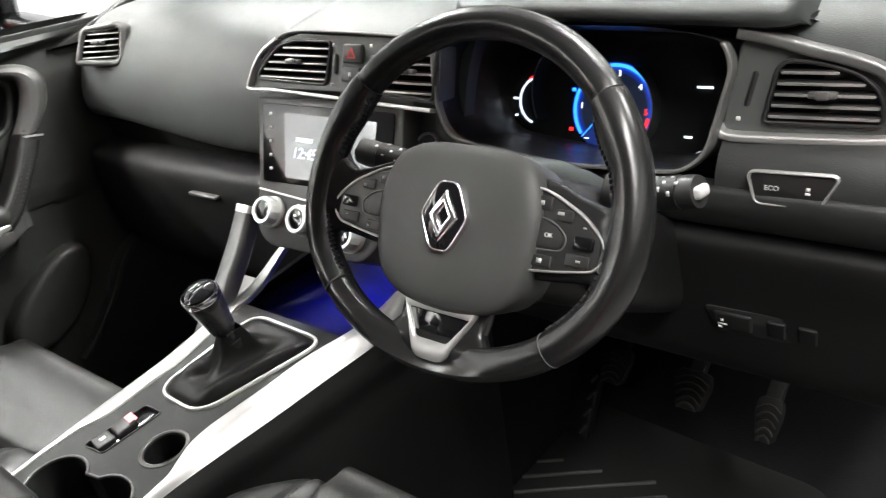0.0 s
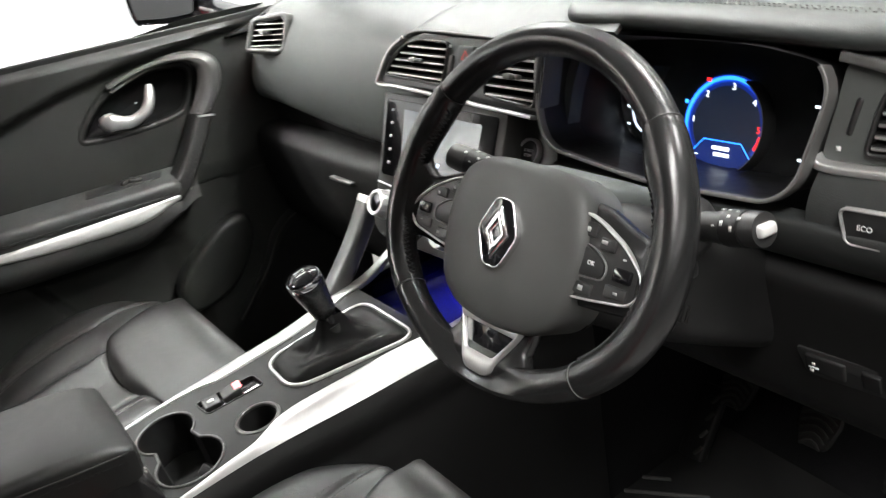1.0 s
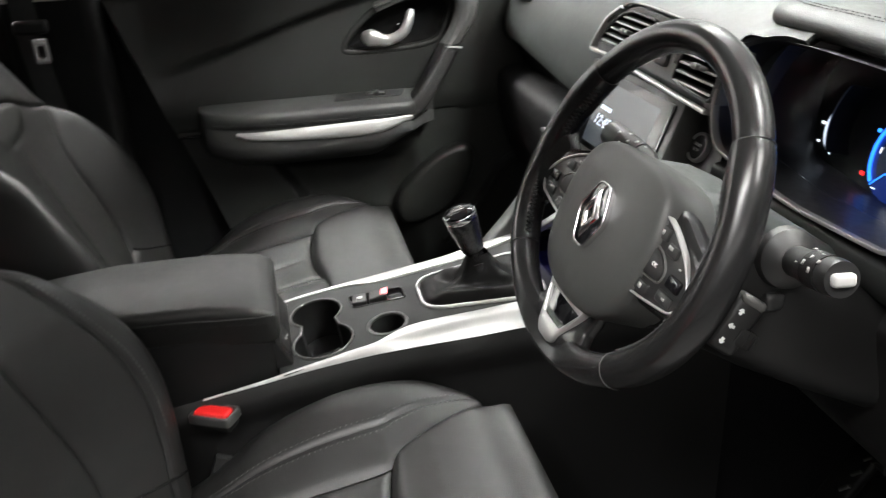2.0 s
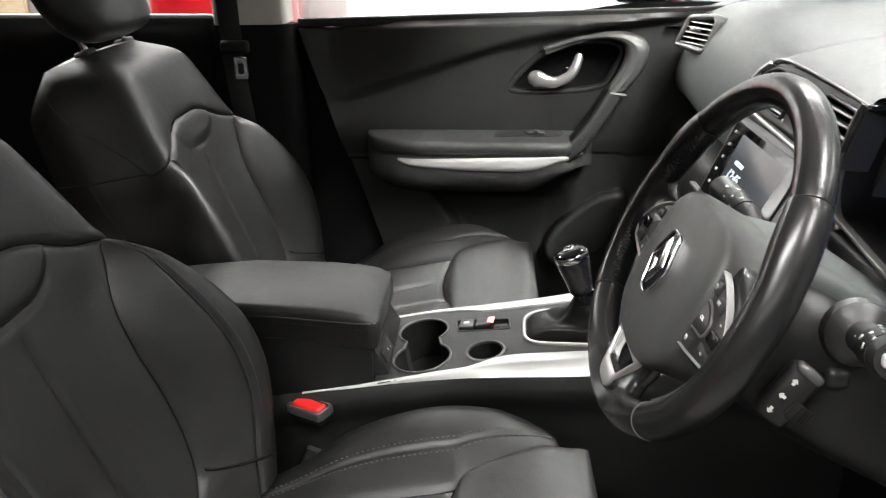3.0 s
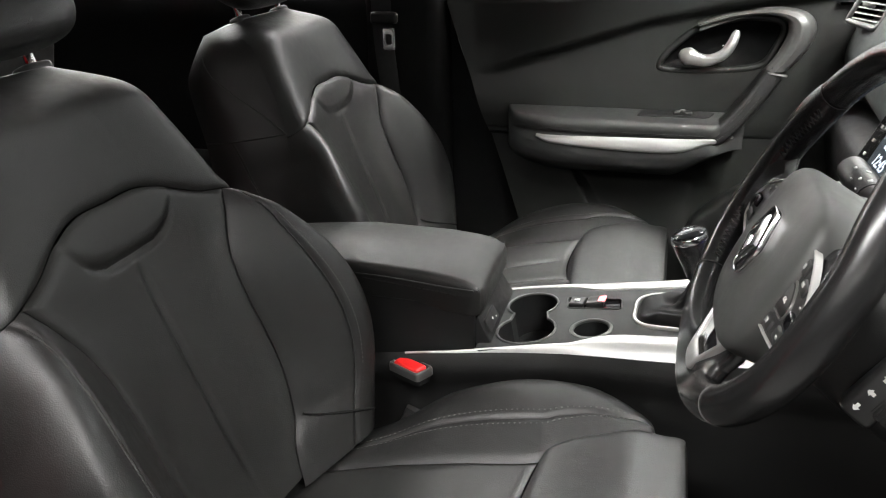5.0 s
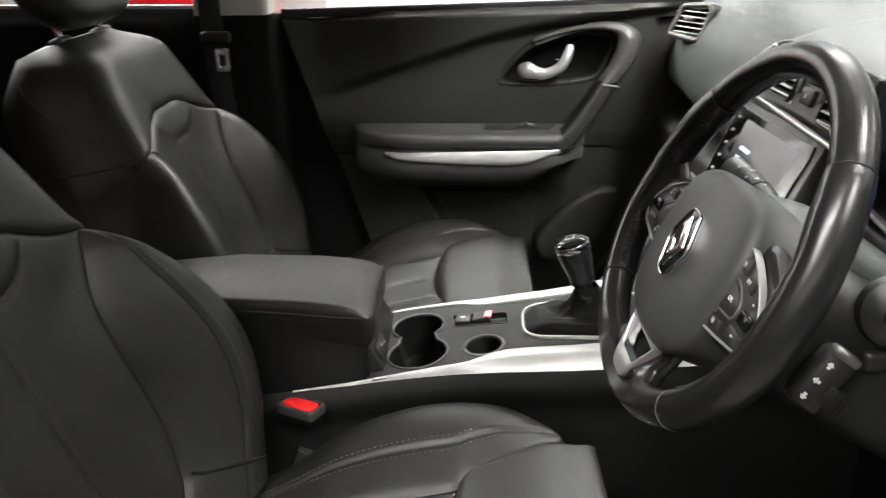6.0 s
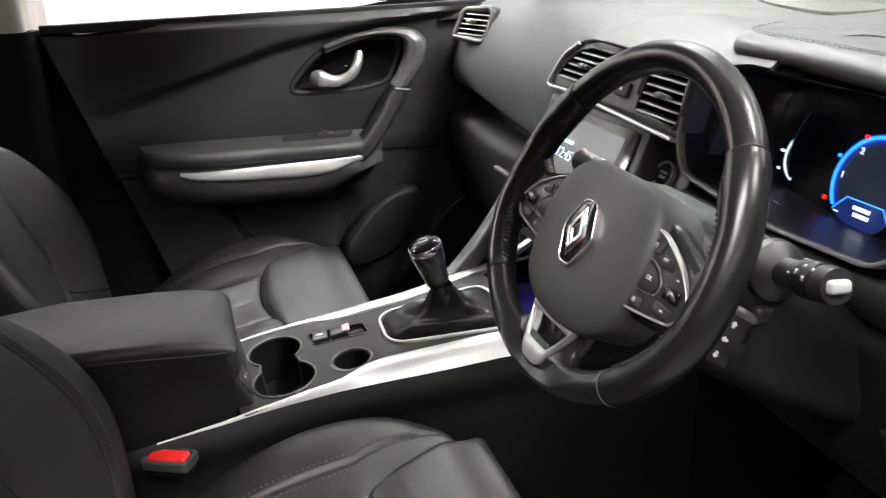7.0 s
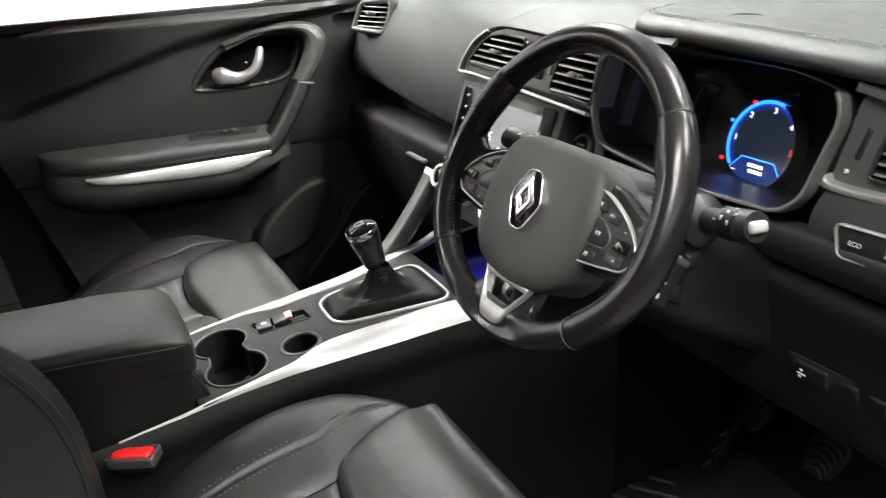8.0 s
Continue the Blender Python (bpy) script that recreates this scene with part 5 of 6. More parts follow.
# column, stalks
column = thing("steering_column", "black plastic column shroud behind the wheel", "steering column")
rings = []
for w, hx, hr, top, low in ((-0.036, 0.048, 0.050, 0.046, -0.050), (-0.060, 0.062, 0.074, 0.056, -0.064), (-0.10, 0.068, 0.102, 0.060, -0.068), (-0.15, 0.070, 0.116, 0.058, -0.070), (-0.23, 0.070, 0.118, 0.050, -0.072), (-0.30, 0.070, 0.118, 0.045, -0.072)):
    o = rounded([(-hx, low), (hr, low + 0.006), (hr, top - 0.010), (-hx, top)], 0.034, 6)
    rings.append([WM @ Vector((p.x, p.y, w)) for p in o])
part("shroud", loft(rings), HARD, column, "black textured shroud")
rings = []
for w, hx, top in ((-0.052, 0.044, 0.052), (-0.062, 0.054, 0.063), (-0.10, 0.062, 0.069), (-0.15, 0.064, 0.067), (-0.22, 0.066, 0.058)):
    rings.append([WM @ Vector((p.x, p.y, w)) for p in rounded([(-hx, 0.030), (hx, 0.030), (hx, top), (-hx, top)], [0.003, 0.003, 0.04, 0.04], 7)])
part("upper_cowl", loft(rings), DASH, column, "smooth grey upper cowl")
part("shroud_ring", lathe([(0.0, 0.0), (0.052, 0.0), (0.055, -0.006), (0.055, -0.02), (0.0, -0.02)], 36, WM @ pose(0, -0.004, -0.032)), VOID, column)
part("screw_well", lathe([(0.0, 0.001), (0.0095, 0.001), (0.0105, 0.003), (0.0115, 0.002), (0.0115, -0.008), (0.0, -0.008)], 24, WM @ pose(0.060, -0.055, -0.062, 22)), VOID, column, "dark round well")
part("screw_head", lathe([(0.0, 0.003), (0.004, 0.003), (0.0055, 0.001), (0.0, 0.001)], 16, WM @ pose(0.058, -0.056, -0.0605, 22)), SATIN, column, "small metal screw head")


def stalk(name, label, a, b, r0, r1, tip):
    st = thing(name, label, "control stalk", "column stalks")
    a, b = Vector(a), Vector(b)
    d = (b - a).normalized()
    q = Matrix.Translation(a) @ d.to_track_quat("Z", "Y").to_matrix().to_4x4()
    L = (b - a).length
    part("boot", lathe([(0.0, 0.0), (r0 * 2.1, 0.0), (r0 * 1.95, 0.008), (r0 * 1.05, 0.018), (0.0, 0.02)], 24, q), BUTTON, st)
    part("shaft", lathe([(0.0, 0.0), (r0, 0.0), (r0, L * 0.40), (r1 * 0.98, L * 0.46), (r1, L * 0.55)], 24, q), BUTTON, st)
    part("ring", lathe([(r1 * 0.9, L * 0.552), (r1 * 1.06, L * 0.556), (r1 * 1.06, L * 0.78), (r1 * 0.95, L * 0.784)], 24, q, False), HARD, st, "ribbed control ring")
    part("end", lathe([(0.0, L * 0.78), (r1, L * 0.786), (r1 * 1.03, L * 0.86), (r1 * 0.97, L * 0.965), (0.0, L * 0.967)], 24, q), BUTTON, st)
    part("tip", box(r1 * 1.3, r1 * 0.75, 0.010, 0.0035, 4, q @ pose(0, 0, L * 0.970)), tip, st, "stalk tip")
    rows = ((0.50, 20), (0.50, -25), (0.60, 15), (0.60, -20), (0.66, 0), (0.72, 25), (0.72, -15), (0.80, 5))
    up = Vector((0, -0.55, 0.83))
    bms = []
    for f, ang in rows:
        u = Matrix.Rotation(radians(ang * 1.6), 3, d) @ up
        u = (u - d * u.dot(d)).normalized()
        rot = Matrix((d.cross(u), d, u)).transposed().to_4x4()
        bms.append(box(0.0016 + 0.0014 * (len(bms) % 3), 0.0030, 0.0005, 0.0, m=Matrix.Translation(a + d * (L * f) + u * (r1 * 1.065)) @ rot))
    part("stalk_symbols", both(*bms), DIM_PRINT, st, sharp=0)
    return st


stalk("light_stalk", "black light stalk with white symbols behind the wheel", (0.300, 0.128, 0.640), (0.169, 0.103, 0.669), 0.0105, 0.0145, BUTTON)
stalk("wiper_stalk", "black wiper stalk with pale grey tip behind the wheel", (0.472, 0.1286, 0.6466), (0.553, 0.118, 0.667), 0.0130, 0.0145, PALE_PLASTIC)
audio = thing("audio_remote", "black audio control pod with arrow buttons under the wheel", "audio control")
AZ, AXL = Vector((0.93, -0.25, 0.28)).normalized(), Vector((0.10, -0.58, -0.81))
AXL = (AXL - AZ * AXL.dot(AZ)).normalized()
AYL = AZ.cross(AXL)
AU = Matrix.Translation((0.489, 0.079, 0.599)) @ Matrix((AXL, AYL, AZ)).transposed().to_4x4()
part("body", box(0.052, 0.027, 0.024, 0.007, 4, AU @ pose(0, 0, -0.008)), BUTTON, audio)
part("arm", box(0.09, 0.020, 0.018, 0.006, 3, Matrix.Translation((0.440, 0.118, 0.610))), BUTTON, audio)
part("top_button", box(0.009, 0.023, 0.018, 0.004, 3, AU @ pose(-0.0235, 0.001, -0.0035)), SATIN, audio, "grey top button")
part("scroll_wheel", lathe([(0, -0.008), (0.011, -0.008), (0.012, -0.006), (0.012, 0.006), (0.011, 0.008), (0, 0.008)], 20, AU @ pose(0.006, 0.0125, -0.006, 0, 90, 0)), RUBBER, audio, "ribbed scroll wheel")
for k in range(18):
    a = 2 * math.pi * k / 18
    part("wheel_rib", box(0.012, 0.0012, 0.0015, 0.0, m=AU @ pose(0.006, 0.0125, -0.006) @ Matrix.Rotation(a, 4, "X") @ pose(0, 0, 0.0122)), RUBBER, audio)
ARW = [(-0.0028, 0.0007), (0.0, 0.0028), (0.0, 0.0013), (0.0028, 0.0013), (0.0028, -0.0013), (0.0, -0.0013), (0.0, -0.0028), (-0.0028, -0.0007)]
for k, dx in enumerate((-0.012, 0.002, 0.016)):
    part("arrow_mark", plate(ARW, 0.0, 0.0005, 0.0, AU @ pose(dx, -0.004, 0.0042, 0, 0, 90 * k)), WHITE_PRINT, audio)

# ---- centre console ----
console = thing("centre_console", "black centre console with wide satin silver side trims", "centre console")
SLOPE = math.degrees(math.atan(0.15))
CON = Matrix.Translation((0, -0.15, 0.388)) @ Matrix.Rotation(radians(SLOPE), 4, "X")
CY = math.cos(radians(SLOPE))


def con(x, y):
    """A point of the console's sloping top, from the plan."""
    return (x, (y + 0.15) / CY)


CUP_A, CUP_B, HOLE = con(-0.026, -0.244), con(0.053, -0.241), con(0.054, -0.152)


def cups(ra, rb):
    """Outline of the two merged cup wells."""
    pts = []
    d = Vector(CUP_B) - Vector(CUP_A)
    base = math.atan2(d.y, d.x)
    for c, r, off in ((CUP_A, ra, math.pi), (CUP_B, rb, 0.0)):
        for i in range(25):
            a = base + off - radians(139) + radians(278) * i / 24
            pts.append((c[0] + r * math.cos(a), c[1] + r * math.sin(a)))
    return pts


CUPO = cups(0.0365, 0.0405)
HOLEO = circle(0.0245, 32, None, *HOLE)
TOPO = [con(*p) for p in ((-0.082, -0.300), (0.110, -0.302), (0.105, -0.25), (0.102, -0.19), (0.090, -0.14), (0.084, -0.10), (0.090, -0.03), (0.098, 0.03), (0.104, 0.084), (-0.092, 0.084), (-0.090, 0.06), (-0.076, -0.02), (-0.074, -0.145), (-0.086, -0.19), (-0.088, -0.24))]
RING = rounded([con(-0.044, -0.094), con(0.046, -0.098), con(0.094, 0.066), con(-0.047, 0.070)], [0.03, 0.03, 0.03, 0.03], 7)
BRK = rounded([con(-0.046, -0.194), con(-0.012, -0.191), con(-0.004, -0.117), con(-0.034, -0.118)], 0.005, 4)
part("top_panel", hole_plate(rounded(TOPO, 0.006, 2), [CUPO, HOLEO, grown(RING, -0.004), BRK], -0.003, 0.0, CON), material("satin_black_console", (0.016, 0.0163, 0.016), 0.60, grain=0.0001, scale=1400, vary=0.06, spec=0.2), console, "satin black console top")
# cup and coin wells take the near-black that paints their inner shade
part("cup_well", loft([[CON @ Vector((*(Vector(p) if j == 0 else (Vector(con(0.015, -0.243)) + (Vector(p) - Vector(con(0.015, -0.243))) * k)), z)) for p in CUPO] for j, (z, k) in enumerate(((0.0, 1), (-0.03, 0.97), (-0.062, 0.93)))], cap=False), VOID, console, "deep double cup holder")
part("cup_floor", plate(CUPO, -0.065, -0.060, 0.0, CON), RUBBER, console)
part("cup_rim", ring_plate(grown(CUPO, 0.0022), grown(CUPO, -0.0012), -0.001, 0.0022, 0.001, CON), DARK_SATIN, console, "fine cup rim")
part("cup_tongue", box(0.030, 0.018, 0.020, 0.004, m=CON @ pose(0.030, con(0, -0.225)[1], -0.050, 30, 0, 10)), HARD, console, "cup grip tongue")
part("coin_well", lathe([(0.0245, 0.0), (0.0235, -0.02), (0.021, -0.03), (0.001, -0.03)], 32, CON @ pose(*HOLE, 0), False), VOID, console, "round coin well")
part("coin_rim", lathe([(0.0240, -0.002), (0.0240, 0.001), (0.0255, 0.0022), (0.0290, 0.0012), (0.0300, -0.001)], 32, CON @ pose(*HOLE, 0), False), DARK_SATIN, console, "satin coin well rim")
brk = part("brake_switch_plate", plate(grown(BRK, -0.0005), -0.010, -0.003, 0.001, CON), GLOSS, console, "parking brake switch bay")
part("brake_frame", ring_plate(grown(BRK, 0.0022), BRK, -0.004, 0.0016, 0.001, CON), BUTTON, console)
BD = (Vector(con(-0.019, -0.118)) - Vector(con(-0.029, -0.192))).normalized()
BM = CON @ Matrix.Translation((*(Vector(con(-0.025, -0.155))), 0)) @ Matrix.Rotation(math.atan2(BD.y, BD.x), 4, "Z")
part("brake_lever", box(0.026, 0.024, 0.010, 0.003, m=BM @ pose(0.002, 0, 0.002, 0, -8)), BUTTON, brk, "parking brake lever")
part("cruise_switch", box(0.022, 0.024, 0.008, 0.002, m=BM @ pose(-0.025, 0, 0.0005)), BUTTON, brk)
part("brake_lamp", box(0.010, 0.016, 0.003, 0.001, m=BM @ pose(0.012, 0, 0.0075, 0, -8)), glowing("red_brake_lamp", (1.0, 0.22, 0.24), 3.2), brk, "lit red brake lamp")
bars([(-0.025, 0.0, 0.008, 0.006)], BM @ pose(0, 0, 0.005), WHITE_PRINT, brk, "switch_symbol")

# silver side trims, wide ahead and fading to a point behind


TRIM_Q = smooth_table([(0.0, 0.0), (0.12, 0.04), (0.25, 0.14), (0.5, 0.45), (0.75, 0.78), (0.9, 0.94), (1.0, 1.0)])
TRIM_UP = smooth_table([(0.0, -0.004), (0.12, 0.0026), (0.25, 0.0042), (0.5, 0.0040), (0.8, 0.0020), (1.0, 0.0)])


def trim(name, inner, outer, ys, zdrop, label):
    def fn(s, t):
        y = mix(ys[0], ys[1], s)
        a, b = along(inner, y), along(outer, y)
        z = 0.388 + 0.15 * (y + 0.15)
        q, w = along(TRIM_Q, t), along(TRIM_UP, t) - zdrop * step(0.45, 1.0, t) ** 1.4
        up = 0.03 * step(0.06, 0.20, y) ** 2
        return mix(a, b, q), y, z + w * (0.06 + 0.94 * step(-0.42, -0.02, y)) + up
    return part(name, sheet(fn, 120, 30, -0.003 if outer[0][1] > 0 else 0.003), SILVER, console, label)


R_IN = [(-0.40, 0.1115), (-0.33, 0.1085), (-0.285, 0.104), (-0.25, 0.101), (-0.214, 0.0975), (-0.178, 0.095), (-0.161, 0.088), (-0.138, 0.078), (-0.113, 0.075), (-0.084, 0.078), (-0.03, 0.086), (0.03, 0.093), (0.093, 0.112), (0.2, 0.15)]
R_OUT = [(-0.40, 0.1135), (-0.33, 0.1125), (-0.286, 0.1095), (-0.25, 0.1080), (-0.216, 0.1075), (-0.18, 0.1080), (-0.145, 0.1110), (-0.11, 0.1155), (-0.073, 0.121), (-0.038, 0.1265), (0.0, 0.132), (0.05, 0.140), (0.12, 0.153), (0.2, 0.172)]
L_IN = [(-0.31, -0.0785), (-0.266, -0.0825), (-0.225, -0.0825), (-0.185, -0.078), (-0.162, -0.069), (-0.146, -0.066), (-0.105, -0.065), (-0.036, -0.066), (0.061, -0.084), (0.12, -0.088), (0.21, -0.10)]
L_OUT = [(-0.31, -0.0875), (-0.265, -0.093), (-0.224, -0.096), (-0.18, -0.099), (-0.139, -0.101), (-0.097, -0.102), (-0.036, -0.104), (0.06, -0.116), (0.12, -0.118), (0.21, -0.118)]
R_IN, R_OUT = smooth_table(R_IN), smooth_table(R_OUT)
L_IN, L_OUT = smooth_table(L_IN), smooth_table(L_OUT)
trim("side_trim", R_IN, R_OUT, (-0.40, 0.17), 0.012, "wide satin silver side trim")
trim("side_trim", L_IN, L_OUT, (-0.31, 0.20), 0.005, "satin silver side trim")
for sx, tab, lo in ((1, R_OUT, -0.62), (-1, L_OUT, -0.43)):
    def flank(s, t, sx=sx, tab=tab, lo=lo):
        y = mix(lo, 0.30, s)
        x = along(tab, y) - sx * 0.002
        z1 = 0.388 + 0.15 * (y + 0.15) - (0.011 * (0.06 + 0.94 * step(-0.42, -0.02, y)) if sx > 0 else 0.008)
        z = mix(z1, 0.02, t)
        return x + sx * (0.010 * math.sin(math.pi * min(1, t * 7)) + 0.004 * step(0.14, 0.2, t) + 0.02 * t), y, z
    part("side_panel", sheet(flank, 40, 24, -sx * 0.006), HARD, console, "black padded console flank")
part("tunnel_far_side", box(0.010, 0.80, 0.42, 0.003, m=pose(-0.112, 0.52, 0.20)), CARPET, console)
part("tunnel_side", box(0.012, 0.66, 0.62, 0.003, m=pose(0.168, 0.60, 0.27)), CARPET, console, "black carpeted tunnel side")
# front bin with blue light under the heater stack
# bin's shade is painted in with the same near-black
part("front_bin", sheet(lambda s, t: (mix(-0.098, 0.118, s), mix(0.083, 0.31, t), 0.422 - 0.032 * step(0.0, 0.10, t) + 0.09 * step(0.75, 1.0, t)), 12, 40, 0.01), VOID, console, "open front bin")
part("bin_socket_panel", plate(rounded([(-0.045, -0.018), (0.045, -0.018), (0.045, 0.018), (-0.045, 0.018)], 0.008, 4), 0, 0.004, 0.001, face((0.075, 0.268, 0.455), 30)), GLOSS, console, "socket panel")
for dx in (-0.02, 0.02):
    part("socket", lathe([(0.013, 0.003), (0.013, 0.006), (0.011, 0.007), (0.010, 0.004), (0, 0.004)], 20, face((0.075, 0.268, 0.455), 30) @ pose(dx, 0, 0)), SATIN, console, "round socket")
part("bin_back", box(0.22, 0.01, 0.14, 0.003, m=pose(0.01, 0.30, 0.47)), HARD, console)
blue = bpy.data.lights.new("bin_lamp", "AREA")
blue.shape, blue.size, blue.size_y, blue.energy, blue.color = "RECTANGLE", 0.14, 0.04, 1.0, (0.01, 0.015, 1.0)
blue.spread = radians(95)
new("bin_lamp", blue).matrix_world = look((0.015, 0.20, 0.498), (0.01, 0.20, 0.40))
part("grab_handle", sweep(spline([(-0.118, 0.148, 0.538), (-0.119, 0.118, 0.490), (-0.120, 0.085, 0.445), (-0.120, 0.045, 0.400), (-0.118, 0.02, 0.37)], 8), rounded([(-0.014, -0.017), (0.014, -0.017), (0.014, 0.017), (-0.014, 0.017)], 0.009, 4), up=(-1, 0, 0)), GREY_STRUT, console, "satin grey grab handle strut")
part("grab_handle_cap", sweep([(-0.118, 0.144, 0.532), (-0.118, 0.150, 0.541)], rounded([(-0.0146, -0.0176), (0.0146, -0.0176), (0.0146, 0.0176), (-0.0146, 0.0176)], 0.009, 4), up=(-1, 0, 0)), SILVER, console, "silver handle cap")

# gear lever
gear = thing("gear_lever", "gear lever with gloss black knob in a leather boot", "gear lever")
part("boot_frame", ring_plate(grown(RING, 0.0028), grown(RING, -0.0022), -0.003, 0.0042, 0.002, CON), SILVER, gear, "satin silver boot frame")
KNOB = Vector((0.010, -0.033, 0.506))
BASE = Vector((0.014, -0.006, 0.425))
BOOT_IN = grown(RING, -0.0035)
bc = Vector((sum(p[0] for p in BOOT_IN) / len(BOOT_IN), sum(p[1] for p in BOOT_IN) / len(BOOT_IN)))
foot = CON.inverted() @ BASE
rings = []
BOOT_RISE = smooth_table([(0.20, 0.050), (0.26, 0.042), (0.33, 0.031), (0.41, 0.022), (0.52, 0.0145), (0.65, 0.012), (0.80, 0.012), (0.92, 0.008), (0.97, 0.004), (1.0, -0.002)])
for k in range(30):
    s = 1.0 - 0.8 * k / 29
    c = bc.lerp(Vector((foot.x, foot.y)), 1 - s)
    ring = []
    for p in BOOT_IN:
        d = Vector(p) - bc
        a = math.atan2(d.y, d.x)
        soft = math.sin(math.pi * min(1.0, max(0.0, (1 - s) / 0.8))) ** 1.2
        crease = 0.55 * math.sin(3 * a + 0.9 + 4.5 * s) + 0.35 * math.sin(5 * a - 1.2 - 6.0 * s) + 0.25 * math.sin(8 * a + 2.0 + 9.0 * s)
        q = c + d.lerp(d.normalized() * 0.062, 0.55 * step(0.75, 0.3, s)) * s * (1 + 0.10 * crease * soft)
        ring.append(CON @ Vector((q.x, q.y, along(BOOT_RISE, s) + 0.0065 * crease * soft)))
    rings.append(ring)
part("boot", loft(rings, cap=False), BOOT, gear, "creased black leather boot")
KD = (KNOB - BASE).normalized()
KQ = Matrix.Translation(KNOB) @ KD.to_track_quat("Z", "Y").to_matrix().to_4x4() @ Matrix.Scale(0.96, 4)
part("collar", lathe([(0.0, -0.066), (0.0135, -0.066), (0.0135, -0.060), (0.0125, -0.056), (0.0130, -0.048), (0.0, -0.048)], 24, KQ), GLOSS, gear, "black reverse collar")
part("shaft_sleeve", lathe([(0.0, -0.105), (0.0185, -0.105), (0.0165, -0.066), (0.0, -0.066)], 24, KQ), RUBBER, gear)
knob_rings = []
for z, r, sxk in ((-0.050, 0.0145, 1.0), (-0.046, 0.0170, 1.0), (-0.036, 0.0182, 1.0), (-0.022, 0.0202, 1.02), (-0.008, 0.0230, 1.05), (0.003, 0.0244, 1.08), (0.006, 0.0243, 1.08)):
    knob_rings.append([KQ @ Vector((x * sxk, y, z)) for x, y in circle(r, 28)])
part("knob", loft(knob_rings), RIM_LEATHER, gear, "black leather knob body")
part("knob_band", loft([[KQ @ Vector((x * 1.08, y, z)) for x, y in circle(r, 28)] for z, r in ((0.005, 0.0241), (0.007, 0.0248), (0.013, 0.0246), (0.0145, 0.0237))]), CHROME, gear, "chrome band")
part("knob_cap", loft([[KQ @ Vector((x * 1.08, y, z)) for x, y in circle(r, 28)] for z, r in ((0.013, 0.0234), (0.017, 0.0224), (0.0205, 0.018), (0.0222, 0.010), (0.0226, 0.001))]), GLOSS, gear, "gloss black cap")
GP = KQ @ pose(0, 0, 0.0222)
bars([(x, 0, 0.0009, 0.014) for x in (-0.006, 0, 0.006)] + [(0, 0, 0.012, 0.0009)], GP, WHITE_PRINT, gear, "gear_pattern_line")

# armrest box
arm = thing("armrest", "black leather centre armrest lid on its box", "armrest")


def arm_ring(y, k=1.0, drop=0.0):
    f = step(-0.275, -0.305, y)
    wid = along([(-0.62, 0.062), (-0.52, 0.080), (-0.31, 0.088), (-0.285, 0.084)], y)
    cx = 0.006
    top = along([(-0.62, 0.464), (-0.50, 0.470), (-0.36, 0.466), (-0.315, 0.458), (-0.296, 0.446)], y)
    low = along([(-0.62, 0.424), (-0.50, 0.420), (-0.31, 0.407)], y)
    o = rounded([(cx - wid, low), (cx + wid, low), (cx + wid + 0.0015, mix(low, top, 0.62)), (cx + wid - 0.002, top - 0.002), (cx, top + 0.004), (cx - wid + 0.002, top - 0.002), (cx - wid - 0.0015, mix(low, top, 0.62))], [0.004, 0.004, 0.01, 0.009, 0.1, 0.009, 0.01], 5)
    return [(p.x, y, p.y) for p in o]


part("lid", loft([arm_ring(y) for y in (-0.62, -0.60, -0.56, -0.50, -0.44, -0.38, -0.34, -0.322, -0.312, -0.305)] + [[(x * 0.97, -0.298, 0.428 + (z - 0.428) * 0.88) for x, _, z in arm_ring(-0.305)], [(x * 0.90, -0.2945, 0.428 + (z - 0.428) * 0.66) for x, _, z in arm_ring(-0.305)]]), LEATHER, arm, "padded leather lid")
SEAM_Z = 0.447
part("lid_seam", sweep([(0.0985 + along([(-0.62, -0.026), (-0.52, -0.008), (-0.31, 0.0), (-0.285, -0.004)], y) - 0.003, y, SEAM_Z + 0.006 * step(-0.31, -0.45, y)) for y in np.linspace(-0.60, -0.306, 24)], circle(0.0011, 6)), BUTTON, arm, "lid seam")
for dz in (0.004,):
    stitches([(0.0955 + along([(-0.62, -0.026), (-0.52, -0.008), (-0.31, 0.0)], y), y, along([(-0.62, 0.424), (-0.50, 0.420), (-0.31, 0.407)], y) + dz + 0.026) for y in np.linspace(-0.60, -0.31, 24)], (1, 0, 0), arm, mat=VOID)
part("lid_front_seam", sweep([(x, -0.2965 - 0.004 * (abs(x) / 0.09) ** 4, SEAM_Z - 0.001) for x in np.linspace(-0.085, 0.094, 16)], circle(0.0011, 6)), BUTTON, arm)
part("box", sheet(lambda s, t: (0.006 + (along([(-0.62, 0.066), (-0.50, 0.079), (-0.30, 0.080)], mix(-0.62, -0.305, s)) + 0.02 * t), mix(-0.62, -0.305, s), mix(0.421, 0.10, t)), 20, 12, 0.006), HARD, arm, "black box side")
part("box_far_side", sheet(lambda s, t: (-0.074 - 0.02 * t, mix(-0.62, -0.305, s), mix(0.402, 0.10, t)), 6, 6, -0.006), HARD, arm)
USB = Matrix.Translation((0.006, -0.292, 0.384)) @ Matrix.Rotation(radians(180), 4, "Z") @ Matrix.Rotation(radians(62), 4, "X")
part("front_panel", plate(rounded([(-0.084, -0.026), (0.084, -0.026), (0.080, 0.024), (-0.080, 0.024)], 0.008, 4), -0.02, 0.0, 0.003, USB), HARD, arm, "front panel with sockets")
